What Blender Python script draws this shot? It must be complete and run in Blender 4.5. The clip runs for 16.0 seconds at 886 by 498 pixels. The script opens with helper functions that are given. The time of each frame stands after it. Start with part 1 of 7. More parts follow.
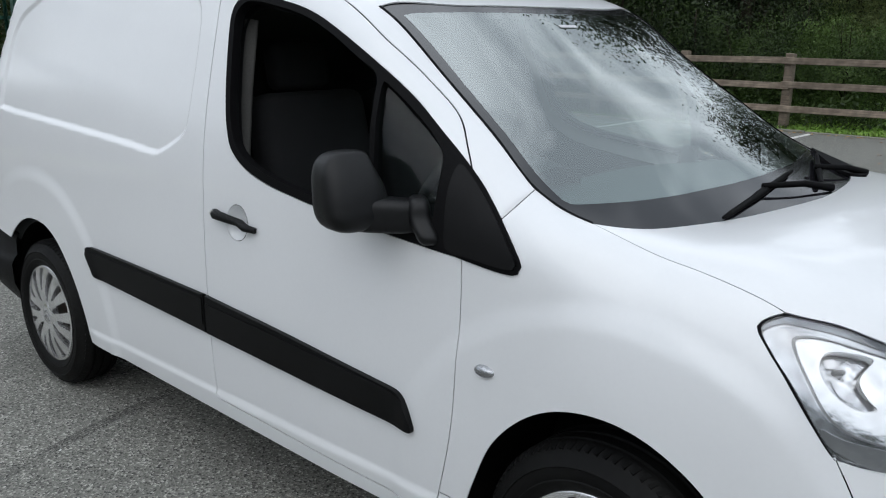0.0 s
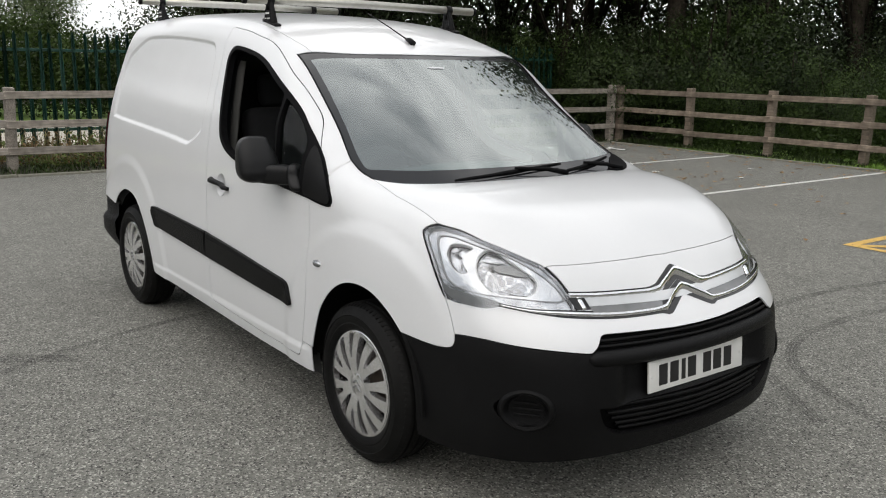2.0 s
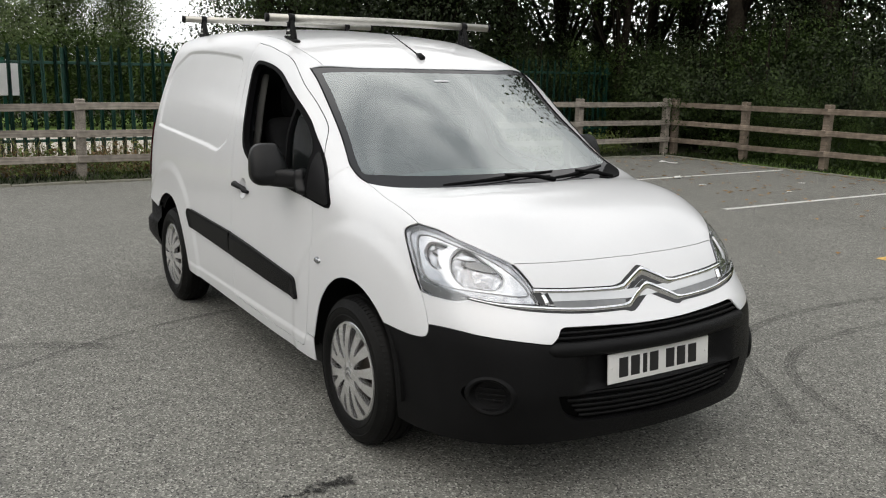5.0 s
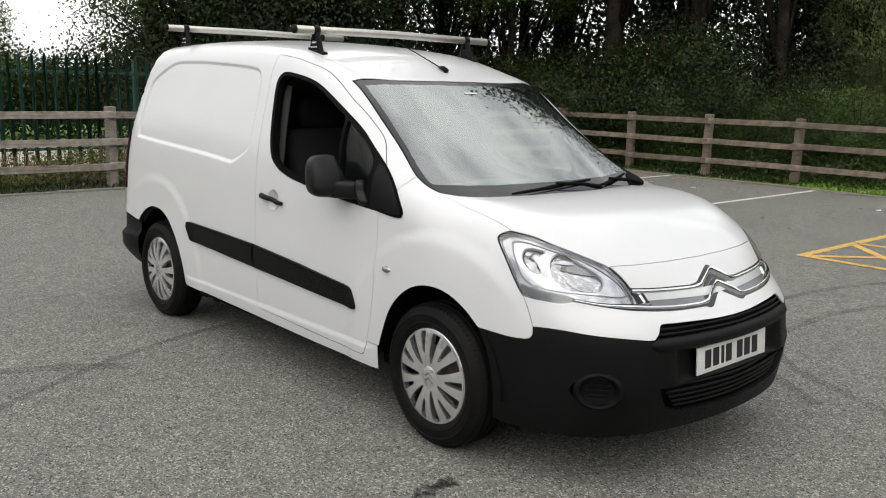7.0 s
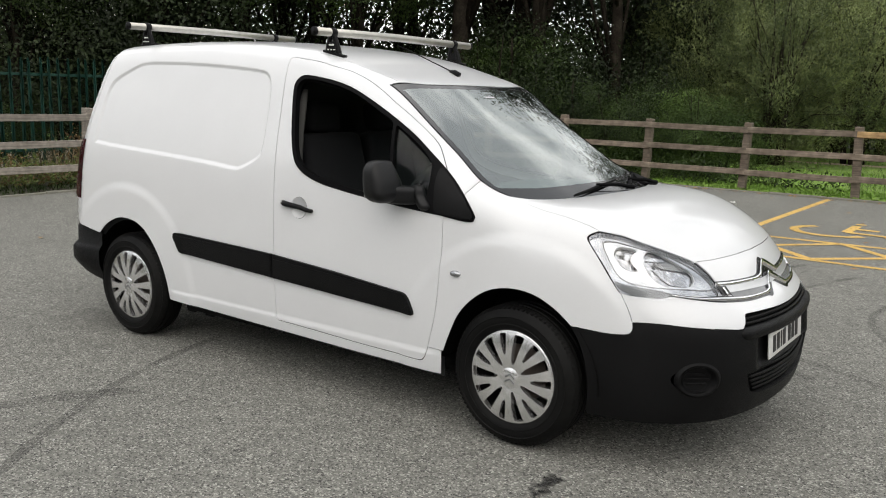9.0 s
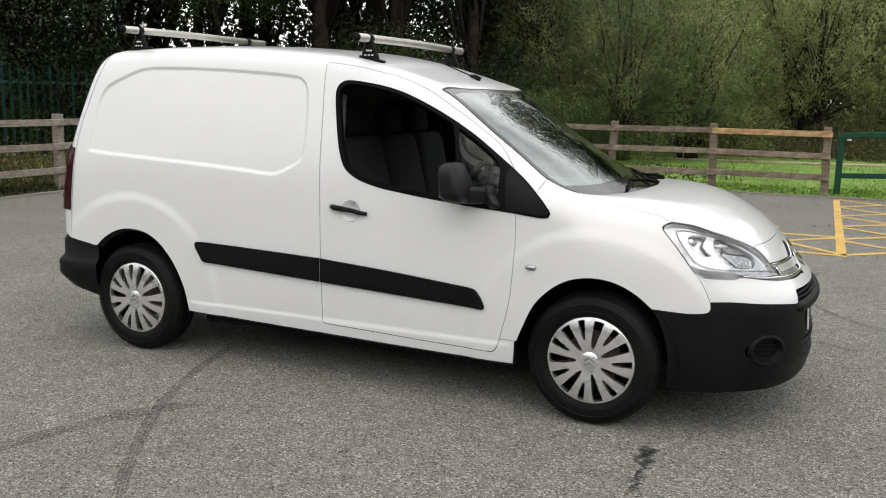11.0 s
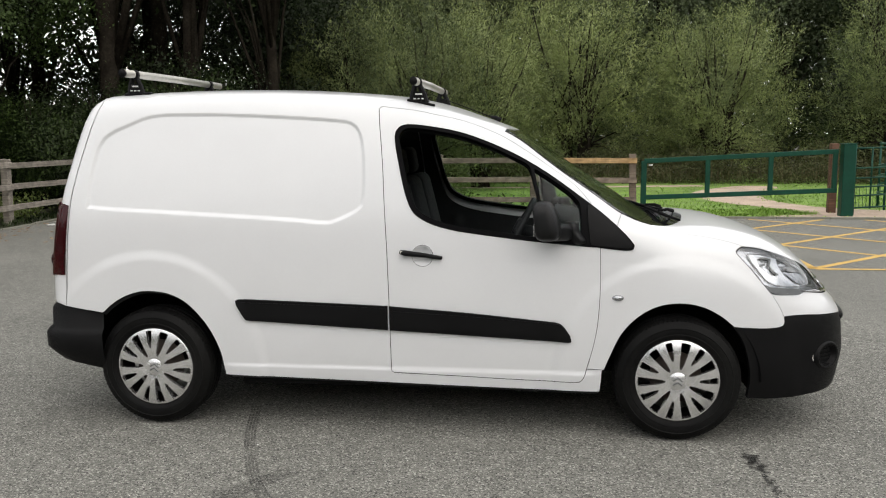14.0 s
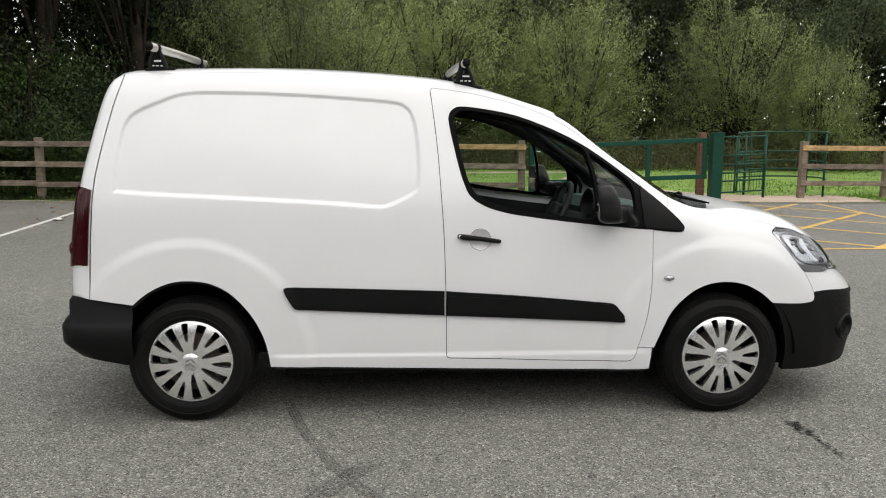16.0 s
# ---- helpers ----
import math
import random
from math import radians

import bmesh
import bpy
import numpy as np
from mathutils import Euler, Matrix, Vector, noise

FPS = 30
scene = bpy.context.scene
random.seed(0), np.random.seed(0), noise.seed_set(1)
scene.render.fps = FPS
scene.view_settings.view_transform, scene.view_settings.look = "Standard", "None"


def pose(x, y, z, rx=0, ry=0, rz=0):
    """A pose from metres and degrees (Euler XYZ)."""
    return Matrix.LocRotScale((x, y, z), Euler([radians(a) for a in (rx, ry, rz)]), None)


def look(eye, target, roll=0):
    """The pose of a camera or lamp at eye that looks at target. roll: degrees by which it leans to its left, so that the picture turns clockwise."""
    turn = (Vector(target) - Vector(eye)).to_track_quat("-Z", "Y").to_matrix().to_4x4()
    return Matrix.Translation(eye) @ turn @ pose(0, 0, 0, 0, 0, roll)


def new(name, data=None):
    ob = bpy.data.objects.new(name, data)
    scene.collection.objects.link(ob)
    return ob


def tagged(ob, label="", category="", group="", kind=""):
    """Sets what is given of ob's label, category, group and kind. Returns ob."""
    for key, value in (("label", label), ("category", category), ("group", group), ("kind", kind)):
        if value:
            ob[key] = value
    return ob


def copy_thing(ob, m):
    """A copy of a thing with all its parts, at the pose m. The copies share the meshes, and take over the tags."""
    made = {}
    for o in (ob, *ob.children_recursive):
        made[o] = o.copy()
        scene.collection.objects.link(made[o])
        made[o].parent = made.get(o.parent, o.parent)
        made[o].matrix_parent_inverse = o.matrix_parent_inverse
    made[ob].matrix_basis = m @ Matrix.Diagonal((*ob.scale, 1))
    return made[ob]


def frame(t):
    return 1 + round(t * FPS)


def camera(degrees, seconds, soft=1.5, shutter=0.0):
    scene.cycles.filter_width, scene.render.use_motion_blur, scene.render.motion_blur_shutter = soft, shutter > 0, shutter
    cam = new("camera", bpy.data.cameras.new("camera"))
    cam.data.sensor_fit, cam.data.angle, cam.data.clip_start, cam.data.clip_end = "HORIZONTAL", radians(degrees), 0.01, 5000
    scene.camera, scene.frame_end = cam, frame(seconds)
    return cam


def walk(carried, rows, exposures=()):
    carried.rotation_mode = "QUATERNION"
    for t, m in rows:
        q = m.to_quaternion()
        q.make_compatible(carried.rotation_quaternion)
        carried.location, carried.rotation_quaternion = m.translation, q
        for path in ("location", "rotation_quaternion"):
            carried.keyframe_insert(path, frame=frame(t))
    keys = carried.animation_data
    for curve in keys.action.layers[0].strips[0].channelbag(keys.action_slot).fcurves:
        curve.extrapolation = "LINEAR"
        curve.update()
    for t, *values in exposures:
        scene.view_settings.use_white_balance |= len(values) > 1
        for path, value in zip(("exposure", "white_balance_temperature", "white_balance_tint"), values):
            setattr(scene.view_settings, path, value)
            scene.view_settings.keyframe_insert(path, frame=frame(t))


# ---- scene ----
cam = camera(53.9, 16.0, soft=1.1)
PATH = [
    (0, (2.269, -2.296, 1.496), (0.947, -0.878, 1.004), 0.1),
    (0.5, (2.844, -2.471, 1.508), (1.445, -1.114, 1.062), -0.7),
    (1, (3.405, -2.472, 1.503), (1.931, -1.188, 1.08), -0.5),
    (1.5, (3.813, -2.537, 1.504), (2.295, -1.306, 1.08), -0.0),
    (2, (4.095, -2.482, 1.525), (2.523, -1.317, 1.107), 0.9),
    (2.5, (4.358, -2.256, 1.515), (2.717, -1.184, 1.117), 1.6),
    (3, (4.5, -2.24, 1.528), (2.82, -1.228, 1.135), 0.9),
    (5.5, (4.503, -2.48, 1.531), (2.854, -1.418, 1.141), 1.0),
    (6, (4.33, -2.657, 1.493), (2.735, -1.512, 1.113), 1.1),
    (6.5, (4.195, -2.917, 1.519), (2.659, -1.694, 1.141), 1.3),
    (7, (4.055, -3.189, 1.535), (2.586, -1.883, 1.168), 1.3),
    (7.5, (3.83, -3.318, 1.525), (2.434, -1.928, 1.183), 1.2),
    (8, (3.648, -3.564, 1.527), (2.319, -2.111, 1.18), 1.3),
    (8.5, (3.458, -3.821, 1.539), (2.23, -2.284, 1.176), 1.8),
    (9, (3.223, -3.975, 1.529), (2.076, -2.375, 1.172), 1.5),
    (11.5, (2.062, -4.865, 1.518), (1.364, -3.022, 1.179), 1.1),
    (12, (1.803, -5.0, 1.533), (1.194, -3.124, 1.204), 0.9),
    (12.5, (1.537, -5.148, 1.548), (1.007, -3.245, 1.23), 0.2),
    (13, (1.288, -5.128, 1.541), (0.861, -3.196, 1.252), -0.2),
    (13.5, (1.024, -5.126, 1.547), (0.689, -3.173, 1.28), -0.3),
    (14, (0.715, -5.176, 1.55), (0.476, -3.208, 1.284), -0.3),
    (14.5, (0.447, -5.139, 1.534), (0.3, -3.163, 1.27), 0.0),
    (15, (0.145, -5.179, 1.534), (0.087, -3.198, 1.263), 0.3),
    (15.5, (-0.158, -5.236, 1.55), (-0.115, -3.257, 1.26), 0.1),
    (16, (-0.418, -5.168, 1.53), (-0.274, -3.195, 1.234), 0.5),
]
EXPOSURES = [(0, -0.21, 6060, 9), (0.5, -0.30, 6120, 9), (1.0, -0.24, 6400, 9), (1.5, -0.13, 6600, 11), (3.0, -0.11, 6720, 11), (6.0, -0.06, 6760, 11), (9.0, 0.05, 6780, 11), (12.0, 0.09, 6820, 11.5), (16.0, 0.09, 6820, 11.5)]
walk(cam, [(t, look(eye, target, roll)) for t, eye, target, roll in PATH], EXPOSURES)

# ---- sky and light: a bright overcast day ----
world = bpy.data.worlds.new("sky")
scene.world = world
world.use_nodes = True
wn, wl = world.node_tree.nodes, world.node_tree.links
wn.clear()
sky = wn.new("ShaderNodeTexSky")
sky.sky_type, sky.sun_disc = "NISHITA", False
SUN_UP, SUN_ROUND = 52.0, 150.0
sky.sun_elevation, sky.sun_rotation = radians(SUN_UP), radians(SUN_ROUND)
sky.air_density, sky.dust_density, sky.ozone_density = 1.0, 4.0, 1.0
w_co = wn.new("ShaderNodeTexCoord")
w_map = wn.new("ShaderNodeMapping")
w_map.inputs["Scale"].default_value = (1.0, 1.0, 2.2)
w_cloud = wn.new("ShaderNodeTexNoise")
w_cloud.inputs["Scale"].default_value, w_cloud.inputs["Detail"].default_value, w_cloud.inputs["Roughness"].default_value = 3.2, 5.0, 0.52
w_cloud.inputs["Distortion"].default_value = 0.7
w_ramp = wn.new("ShaderNodeValToRGB")
w_ramp.color_ramp.elements[0].position, w_ramp.color_ramp.elements[0].color = 0.38, (6.4, 6.8, 7.1, 1)
w_ramp.color_ramp.elements[1].position, w_ramp.color_ramp.elements[1].color = 0.60, (15.4, 15.7, 15.9, 1)
w_mix = wn.new("ShaderNodeMix")
w_mix.data_type = "RGBA"
w_mix.inputs[0].default_value = 0.86
w_bg = wn.new("ShaderNodeBackground")
w_bg.inputs["Strength"].default_value = 0.125
w_out = wn.new("ShaderNodeOutputWorld")
wl.new(w_co.outputs["Generated"], w_map.inputs["Vector"])
wl.new(w_map.outputs["Vector"], w_cloud.inputs["Vector"])
wl.new(w_cloud.outputs["Fac"], w_ramp.inputs["Fac"])
wl.new(sky.outputs["Color"], w_mix.inputs[6])
wl.new(w_ramp.outputs["Color"], w_mix.inputs[7])
wl.new(w_mix.outputs[2], w_bg.inputs["Color"])
wl.new(w_bg.outputs["Background"], w_out.inputs["Surface"])
sun_data = bpy.data.lights.new("sun", "SUN")
sun_data.energy, sun_data.angle, sun_data.color = 0.85, radians(75), (1.0, 0.96, 0.90)
sun = new("sun", sun_data)
_a, _e = radians(SUN_ROUND), radians(SUN_UP)
sun.matrix_world = look(Vector((math.sin(_a) * math.cos(_e), math.cos(_a) * math.cos(_e), math.sin(_e))) * 30, (0, 0, 0))


# ---- materials ----
def mat(name, base, rough=0.5, metal=0.0, coat=0.0, spec=0.5, vary=0.0, grain=0.0, scale=30.0, relief=0.0, relief_scale=200.0, tint=None, blotch=4.0):
    """A surface with colour variation at two scales and fine relief."""
    m = bpy.data.materials.new(name)
    m.use_nodes = True
    n, l = m.node_tree.nodes, m.node_tree.links
    b = n["Principled BSDF"]
    b.inputs["Base Color"].default_value = (*base, 1)
    b.inputs["Roughness"].default_value, b.inputs["Metallic"].default_value = rough, metal
    b.inputs["Coat Weight"].default_value, b.inputs["Coat Roughness"].default_value = coat, 0.03
    b.inputs["Specular IOR Level"].default_value = spec
    co = n.new("ShaderNodeTexCoord")
    out = None
    if vary or grain:
        big = n.new("ShaderNodeTexNoise")
        big.inputs["Scale"].default_value, big.inputs["Detail"].default_value = blotch, 5
        fine = n.new("ShaderNodeTexNoise")
        fine.inputs["Scale"].default_value, fine.inputs["Detail"].default_value = scale, 4
        for q in (big, fine):
            l.new(co.outputs["Object"], q.inputs["Vector"])
        mx = n.new("ShaderNodeMix")
        mx.data_type = "RGBA"
        second = tint or tuple(min(1, c * (1 + vary)) for c in base)
        first = tuple(max(0, c * (1 - vary)) for c in base)
        mx.inputs[6].default_value, mx.inputs[7].default_value = (*first, 1), (*second, 1)
        rg = n.new("ShaderNodeMapRange")
        rg.inputs["From Min"].default_value, rg.inputs["From Max"].default_value = 0.3, 0.7
        l.new(big.outputs["Fac"], rg.inputs["Value"])
        l.new(rg.outputs["Result"], mx.inputs[0])
        hs = n.new("ShaderNodeHueSaturation")
        r2 = n.new("ShaderNodeMapRange")
        r2.inputs["From Min"].default_value, r2.inputs["From Max"].default_value = 0.25, 0.75
        r2.inputs["To Min"].default_value, r2.inputs["To Max"].default_value = 1 - grain, 1 + grain
        l.new(fine.outputs["Fac"], r2.inputs["Value"])
        l.new(r2.outputs["Result"], hs.inputs["Value"])
        l.new(mx.outputs[2], hs.inputs["Color"])
        l.new(hs.outputs["Color"], b.inputs["Base Color"])
        out = hs
    if relief:
        nz = n.new("ShaderNodeTexNoise")
        nz.inputs["Scale"].default_value, nz.inputs["Detail"].default_value = relief_scale, 3
        l.new(co.outputs["Object"], nz.inputs["Vector"])
        bp = n.new("ShaderNodeBump")
        bp.inputs["Strength"].default_value, bp.inputs["Distance"].default_value = relief, 0.004
        l.new(nz.outputs["Fac"], bp.inputs["Height"])
        l.new(bp.outputs["Normal"], b.inputs["Normal"])
    m["ends"] = out.name if out else ""
    return m


def pieces_differ(m, amount=0.18):
    """Lets each object of the material differ a little in lightness."""
    n, l = m.node_tree.nodes, m.node_tree.links
    b = n["Principled BSDF"]
    src = b.inputs["Base Color"].links[0].from_socket
    info = n.new("ShaderNodeObjectInfo")
    r = n.new("ShaderNodeMapRange")
    r.inputs["To Min"].default_value, r.inputs["To Max"].default_value = 1 - amount, 1 + amount
    hs = n.new("ShaderNodeHueSaturation")
    l.new(info.outputs["Random"], r.inputs["Value"])
    l.new(r.outputs["Result"], hs.inputs["Value"])
    l.new(src, hs.inputs["Color"])
    l.new(hs.outputs["Color"], b.inputs["Base Color"])
    return m


def glass(name, tint, gloss=0.05, sheen=(1.0, 1.0, 1.0)):
    """A thin pane: what is behind it, and the gloss of its surface, which grows towards grazing views."""
    m = bpy.data.materials.new(name)
    m.use_nodes = True
    n, l = m.node_tree.nodes, m.node_tree.links
    n.clear()
    t, g, f, p, q, x, o = (n.new("ShaderNode" + k) for k in ("BsdfTransparent", "BsdfGlossy", "LayerWeight", "Math", "Math", "MixShader", "OutputMaterial"))
    t.inputs["Color"].default_value = (*tint, 1)
    g.inputs["Color"].default_value = (*sheen, 1)
    g.inputs["Roughness"].default_value = 0.0
    f.inputs["Blend"].default_value = 0.5
    p.operation, q.operation = "POWER", "MULTIPLY_ADD"
    p.inputs[1].default_value = 5.0
    q.inputs[1].default_value, q.inputs[2].default_value = 0.85 - gloss, gloss
    l.new(f.outputs["Facing"], p.inputs[0])
    l.new(p.outputs["Value"], q.inputs[0])
    l.new(q.outputs["Value"], x.inputs["Fac"])
    l.new(t.outputs["BSDF"], x.inputs[1])
    l.new(g.outputs["BSDF"], x.inputs[2])
    l.new(x.outputs["Shader"], o.inputs["Surface"])
    return m


def leaf_material(name, dark, light, rough=0.55, mottle=0.55, shade_patch=1.1):
    m = bpy.data.materials.new(name)
    m.use_nodes = True
    n, l = m.node_tree.nodes, m.node_tree.links
    b = n["Principled BSDF"]
    geo, ramp = n.new("ShaderNodeNewGeometry"), n.new("ShaderNodeValToRGB")
    ramp.color_ramp.elements[0].color, ramp.color_ramp.elements[1].color = (*dark, 1), (*light, 1)
    co, big, add = n.new("ShaderNodeTexCoord"), n.new("ShaderNodeTexNoise"), n.new("ShaderNodeMath")
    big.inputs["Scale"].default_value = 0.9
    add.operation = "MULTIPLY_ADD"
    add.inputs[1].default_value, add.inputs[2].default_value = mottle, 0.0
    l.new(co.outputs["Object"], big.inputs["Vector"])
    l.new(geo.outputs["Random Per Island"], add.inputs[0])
    # broad noise puts lit and shaded parts of the crown into the leaf colour
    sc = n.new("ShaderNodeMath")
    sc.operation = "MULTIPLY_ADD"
    sc.inputs[1].default_value, sc.inputs[2].default_value = shade_patch, 0.25 - 0.5 * shade_patch
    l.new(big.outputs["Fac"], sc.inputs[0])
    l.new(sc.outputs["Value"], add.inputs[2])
    info, per = n.new("ShaderNodeObjectInfo"), n.new("ShaderNodeMath")
    per.operation = "MULTIPLY_ADD"
    per.inputs[1].default_value = 0.34
    l.new(info.outputs["Random"], per.inputs[0])
    l.new(add.outputs["Value"], per.inputs[2])
    off = n.new("ShaderNodeMath")
    off.operation = "SUBTRACT"
    off.inputs[1].default_value = 0.17
    l.new(per.outputs["Value"], off.inputs[0])
    l.new(off.outputs["Value"], ramp.inputs["Fac"])
    l.new(ramp.outputs["Color"], b.inputs["Base Color"])
    b.inputs["Roughness"].default_value = rough
    b.inputs["Specular IOR Level"].default_value = 0.3
    tr, mx = n.new("ShaderNodeBsdfTranslucent"), n.new("ShaderNodeMixShader")
    mx.inputs["Fac"].default_value = 0.3
    l.new(ramp.outputs["Color"], tr.inputs["Color"])
    l.new(b.outputs["BSDF"], mx.inputs[1])
    l.new(tr.outputs["BSDF"], mx.inputs[2])
    l.new(mx.outputs["Shader"], n["Material Output"].inputs["Surface"])
    return m


def worn_paint(name, colour, keep=0.62):
    """Road paint, rubbed through to the asphalt in specks."""
    m = mat(name, colour, 0.75, vary=0.12, grain=0.15, scale=60, relief=0.5, relief_scale=260, blotch=2)
    n, l = m.node_tree.nodes, m.node_tree.links
    co, nz, rp = n.new("ShaderNodeTexCoord"), n.new("ShaderNodeTexNoise"), n.new("ShaderNodeValToRGB")
    nz.inputs["Scale"].default_value, nz.inputs["Detail"].default_value, nz.inputs["Roughness"].default_value = 22, 8, 0.7
    rp.color_ramp.elements[0].position, rp.color_ramp.elements[1].position = keep - 0.04, keep + 0.06
    rp.color_ramp.elements[0].color, rp.color_ramp.elements[1].color = (1, 1, 1, 1), (0, 0, 0, 1)
    l.new(co.outputs["Object"], nz.inputs["Vector"])
    l.new(nz.outputs["Fac"], rp.inputs["Fac"])
    l.new(rp.outputs["Color"], n["Principled BSDF"].inputs["Alpha"])
    return m


def soft_mark(name, colour, low, high):
    """A thin dark film on the asphalt, through which its stones show."""
    m = mat(name, colour, 0.85, vary=0.1, grain=0.2, scale=80)
    n, l = m.node_tree.nodes, m.node_tree.links
    co, nz, fine, ad, rg = (n.new("ShaderNode" + k) for k in ("TexCoord", "TexNoise", "TexNoise", "Math", "MapRange"))
    nz.inputs["Scale"].default_value, nz.inputs["Detail"].default_value = 3.0, 4
    fine.inputs["Scale"].default_value, fine.inputs["Detail"].default_value = 120, 3
    for q in (nz, fine):
        l.new(co.outputs["Object"], q.inputs["Vector"])
    l.new(nz.outputs["Fac"], ad.inputs[0])
    l.new(fine.outputs["Fac"], ad.inputs[1])
    rg.inputs["From Min"].default_value, rg.inputs["From Max"].default_value = 0.72, 1.28
    rg.inputs["To Min"].default_value, rg.inputs["To Max"].default_value = low, high
    l.new(ad.outputs["Value"], rg.inputs["Value"])
    l.new(rg.outputs["Result"], n["Principled BSDF"].inputs["Alpha"])
    return m


PAINT = mat("white_paint", (0.704, 0.714, 0.730), 0.32, coat=0.75, vary=0.012, grain=0.008, scale=90, relief=0.012, relief_scale=420)
PLASTIC = mat("black_plastic", (0.0046, 0.0046, 0.0050), 0.46, spec=0.14, vary=0.25, grain=0.2, scale=120, relief=0.30, relief_scale=900)
SHELL = mat("grained_mirror_plastic", (0.0060, 0.0062, 0.0068), 0.38, spec=0.26, vary=0.2, grain=0.15, scale=60, relief=0.2, relief_scale=900)
SEAL = mat("black_rubber_seal", (0.0045, 0.0045, 0.005), 0.65, spec=0.06, vary=0.2, grain=0.1)
GLOSSY = mat("gloss_black", (0.008, 0.008, 0.009), 0.12, vary=0.1, grain=0.1)
CHROME = mat("chrome", (0.86, 0.86, 0.87), 0.07, metal=1.0, vary=0.03, grain=0.02)
SATIN = mat("satin_silver", (0.62, 0.63, 0.64), 0.28, metal=0.6, vary=0.04, grain=0.03)
WHEEL = mat("wheel_silver", (0.84, 0.84, 0.845), 0.25, metal=0.90, coat=0.25, vary=0.06, grain=0.06, scale=60)
ALU = mat("dull_aluminium", (0.50, 0.49, 0.45), 0.42, metal=0.8, vary=0.12, grain=0.10, scale=40, relief=0.1)
RUBBER = mat("tyre_rubber", (0.0042, 0.0042, 0.0046), 0.55, spec=0.12, vary=0.35, grain=0.25, scale=50, relief=0.25, relief_scale=500, tint=(0.009, 0.009, 0.0085))
UNDER = mat("underbody_black", (0.005, 0.005, 0.005), 0.8, spec=0.1, vary=0.3, grain=0.2)
RUST = mat("underbody_steel", (0.07, 0.055, 0.045), 0.7, vary=0.4, grain=0.4, scale=20)
CABIN = mat("cabin_plastic", (0.017, 0.0185, 0.020), 0.55, spec=0.25, vary=0.15, grain=0.15, scale=80, relief=0.06, relief_scale=300)
CABIN_GREY = mat("cabin_grey", (0.060, 0.061, 0.060), 0.8, spec=0.2, vary=0.1, grain=0.1)
BELT = mat("belt_webbing", (0.085, 0.082, 0.078), 0.8, vary=0.1, grain=0.15, scale=200)
DASH = mat("dash_grey_green", (0.055, 0.088, 0.085), 0.5, vary=0.1, grain=0.1, relief=0.2, relief_scale=700)
CLOTH = mat("seat_cloth", (0.006, 0.0065, 0.008), 0.9, vary=0.2, grain=0.3, scale=180, relief=0.5, relief_scale=900)
RED_LAMP = mat("red_lamp_plastic", (0.034, 0.002, 0.004), 0.12, coat=0.15, spec=0.3, vary=0.25, grain=0.1, scale=70)
PLATE = mat("plate_white", (0.74, 0.74, 0.72), 0.35, vary=0.03, grain=0.02)
INK = mat("plate_black", (0.012, 0.012, 0.013), 0.5, vary=0.1, grain=0.1)
REFLECTOR = mat("lamp_reflector", (0.50, 0.51, 0.53), 0.26, metal=0.9, vary=0.25, grain=0.15, relief=0.9, relief_scale=70)
# colour blotches in surround and bowl stand for patchy reflections
SURROUND = mat("lamp_surround_silver", (0.42, 0.43, 0.45), 0.16, metal=0.8, coat=0.2, vary=0.35, grain=0.15, scale=60, blotch=22)
BOWL = mat("reflector_bowl", (0.36, 0.37, 0.39), 0.14, metal=0.95, vary=0.45, grain=0.35, scale=90, relief=1.0, relief_scale=60, blotch=45)
LAMP_GREY = mat("lamp_dark_grey", (0.20, 0.205, 0.21), 0.25, metal=0.4, vary=0.2, grain=0.1)
PANE = glass("window_glass", (0.74, 0.82, 0.79), 0.018)
SCREEN = glass("windscreen_glass", (0.62, 0.72, 0.69), 0.31, (0.95, 1.0, 0.99))
FRIT = mat("printed_black_glass", (0.010, 0.010, 0.012), 0.08, coat=0.10, spec=0.42, vary=0.1, grain=0.1)
# the bezel's blotches are reflections put into its colour too
BEZEL = mat("bright_lamp_bezel", (0.56, 0.57, 0.59), 0.18, metal=0.9, coat=0.2, vary=0.16, grain=0.08, relief=0.5, relief_scale=30, blotch=16)
LENS = glass("lamp_cover", (0.95, 0.96, 0.97), 0.06)
MIRROR = mat("mirror_glass", (0.85, 0.86, 0.87), 0.02, metal=1.0, vary=0.01, grain=0.01)

ASPHALT = mat("asphalt", (0.166, 0.165, 0.151), 0.88, vary=0.10, grain=0.0, scale=300, blotch=0.7)
an, al = ASPHALT.node_tree.nodes, ASPHALT.node_tree.links
a_b, a_co = an["Principled BSDF"], an.new("ShaderNodeTexCoord")
a_src = a_b.inputs["Base Color"].links[0].from_socket
a_stone = an.new("ShaderNodeTexVoronoi")
a_stone.inputs["Scale"].default_value = 140
a_sp = an.new("ShaderNodeValToRGB")
for i, (p, v) in enumerate(((0.0, 0.16), (0.24, 0.80), (0.80, 1.16), (0.985, 2.4))):
    e = a_sp.color_ramp.elements[i] if i < 2 else a_sp.color_ramp.elements.new(p)
    e.position, e.color = p, (v, v, v * 0.98, 1)
a_sep = an.new("ShaderNodeSeparateColor")
a_mul = an.new("ShaderNodeMix")
a_mul.data_type, a_mul.blend_type = "RGBA", "MULTIPLY"
a_mul.inputs[0].default_value = 1.0
a_mul.clamp_result = False
a_mid = an.new("ShaderNodeTexNoise")
a_mid.inputs["Scale"].default_value, a_mid.inputs["Detail"].default_value, a_mid.inputs["Roughness"].default_value = 9, 8, 0.65
a_hv = an.new("ShaderNodeHueSaturation")
a_mr = an.new("ShaderNodeMapRange")
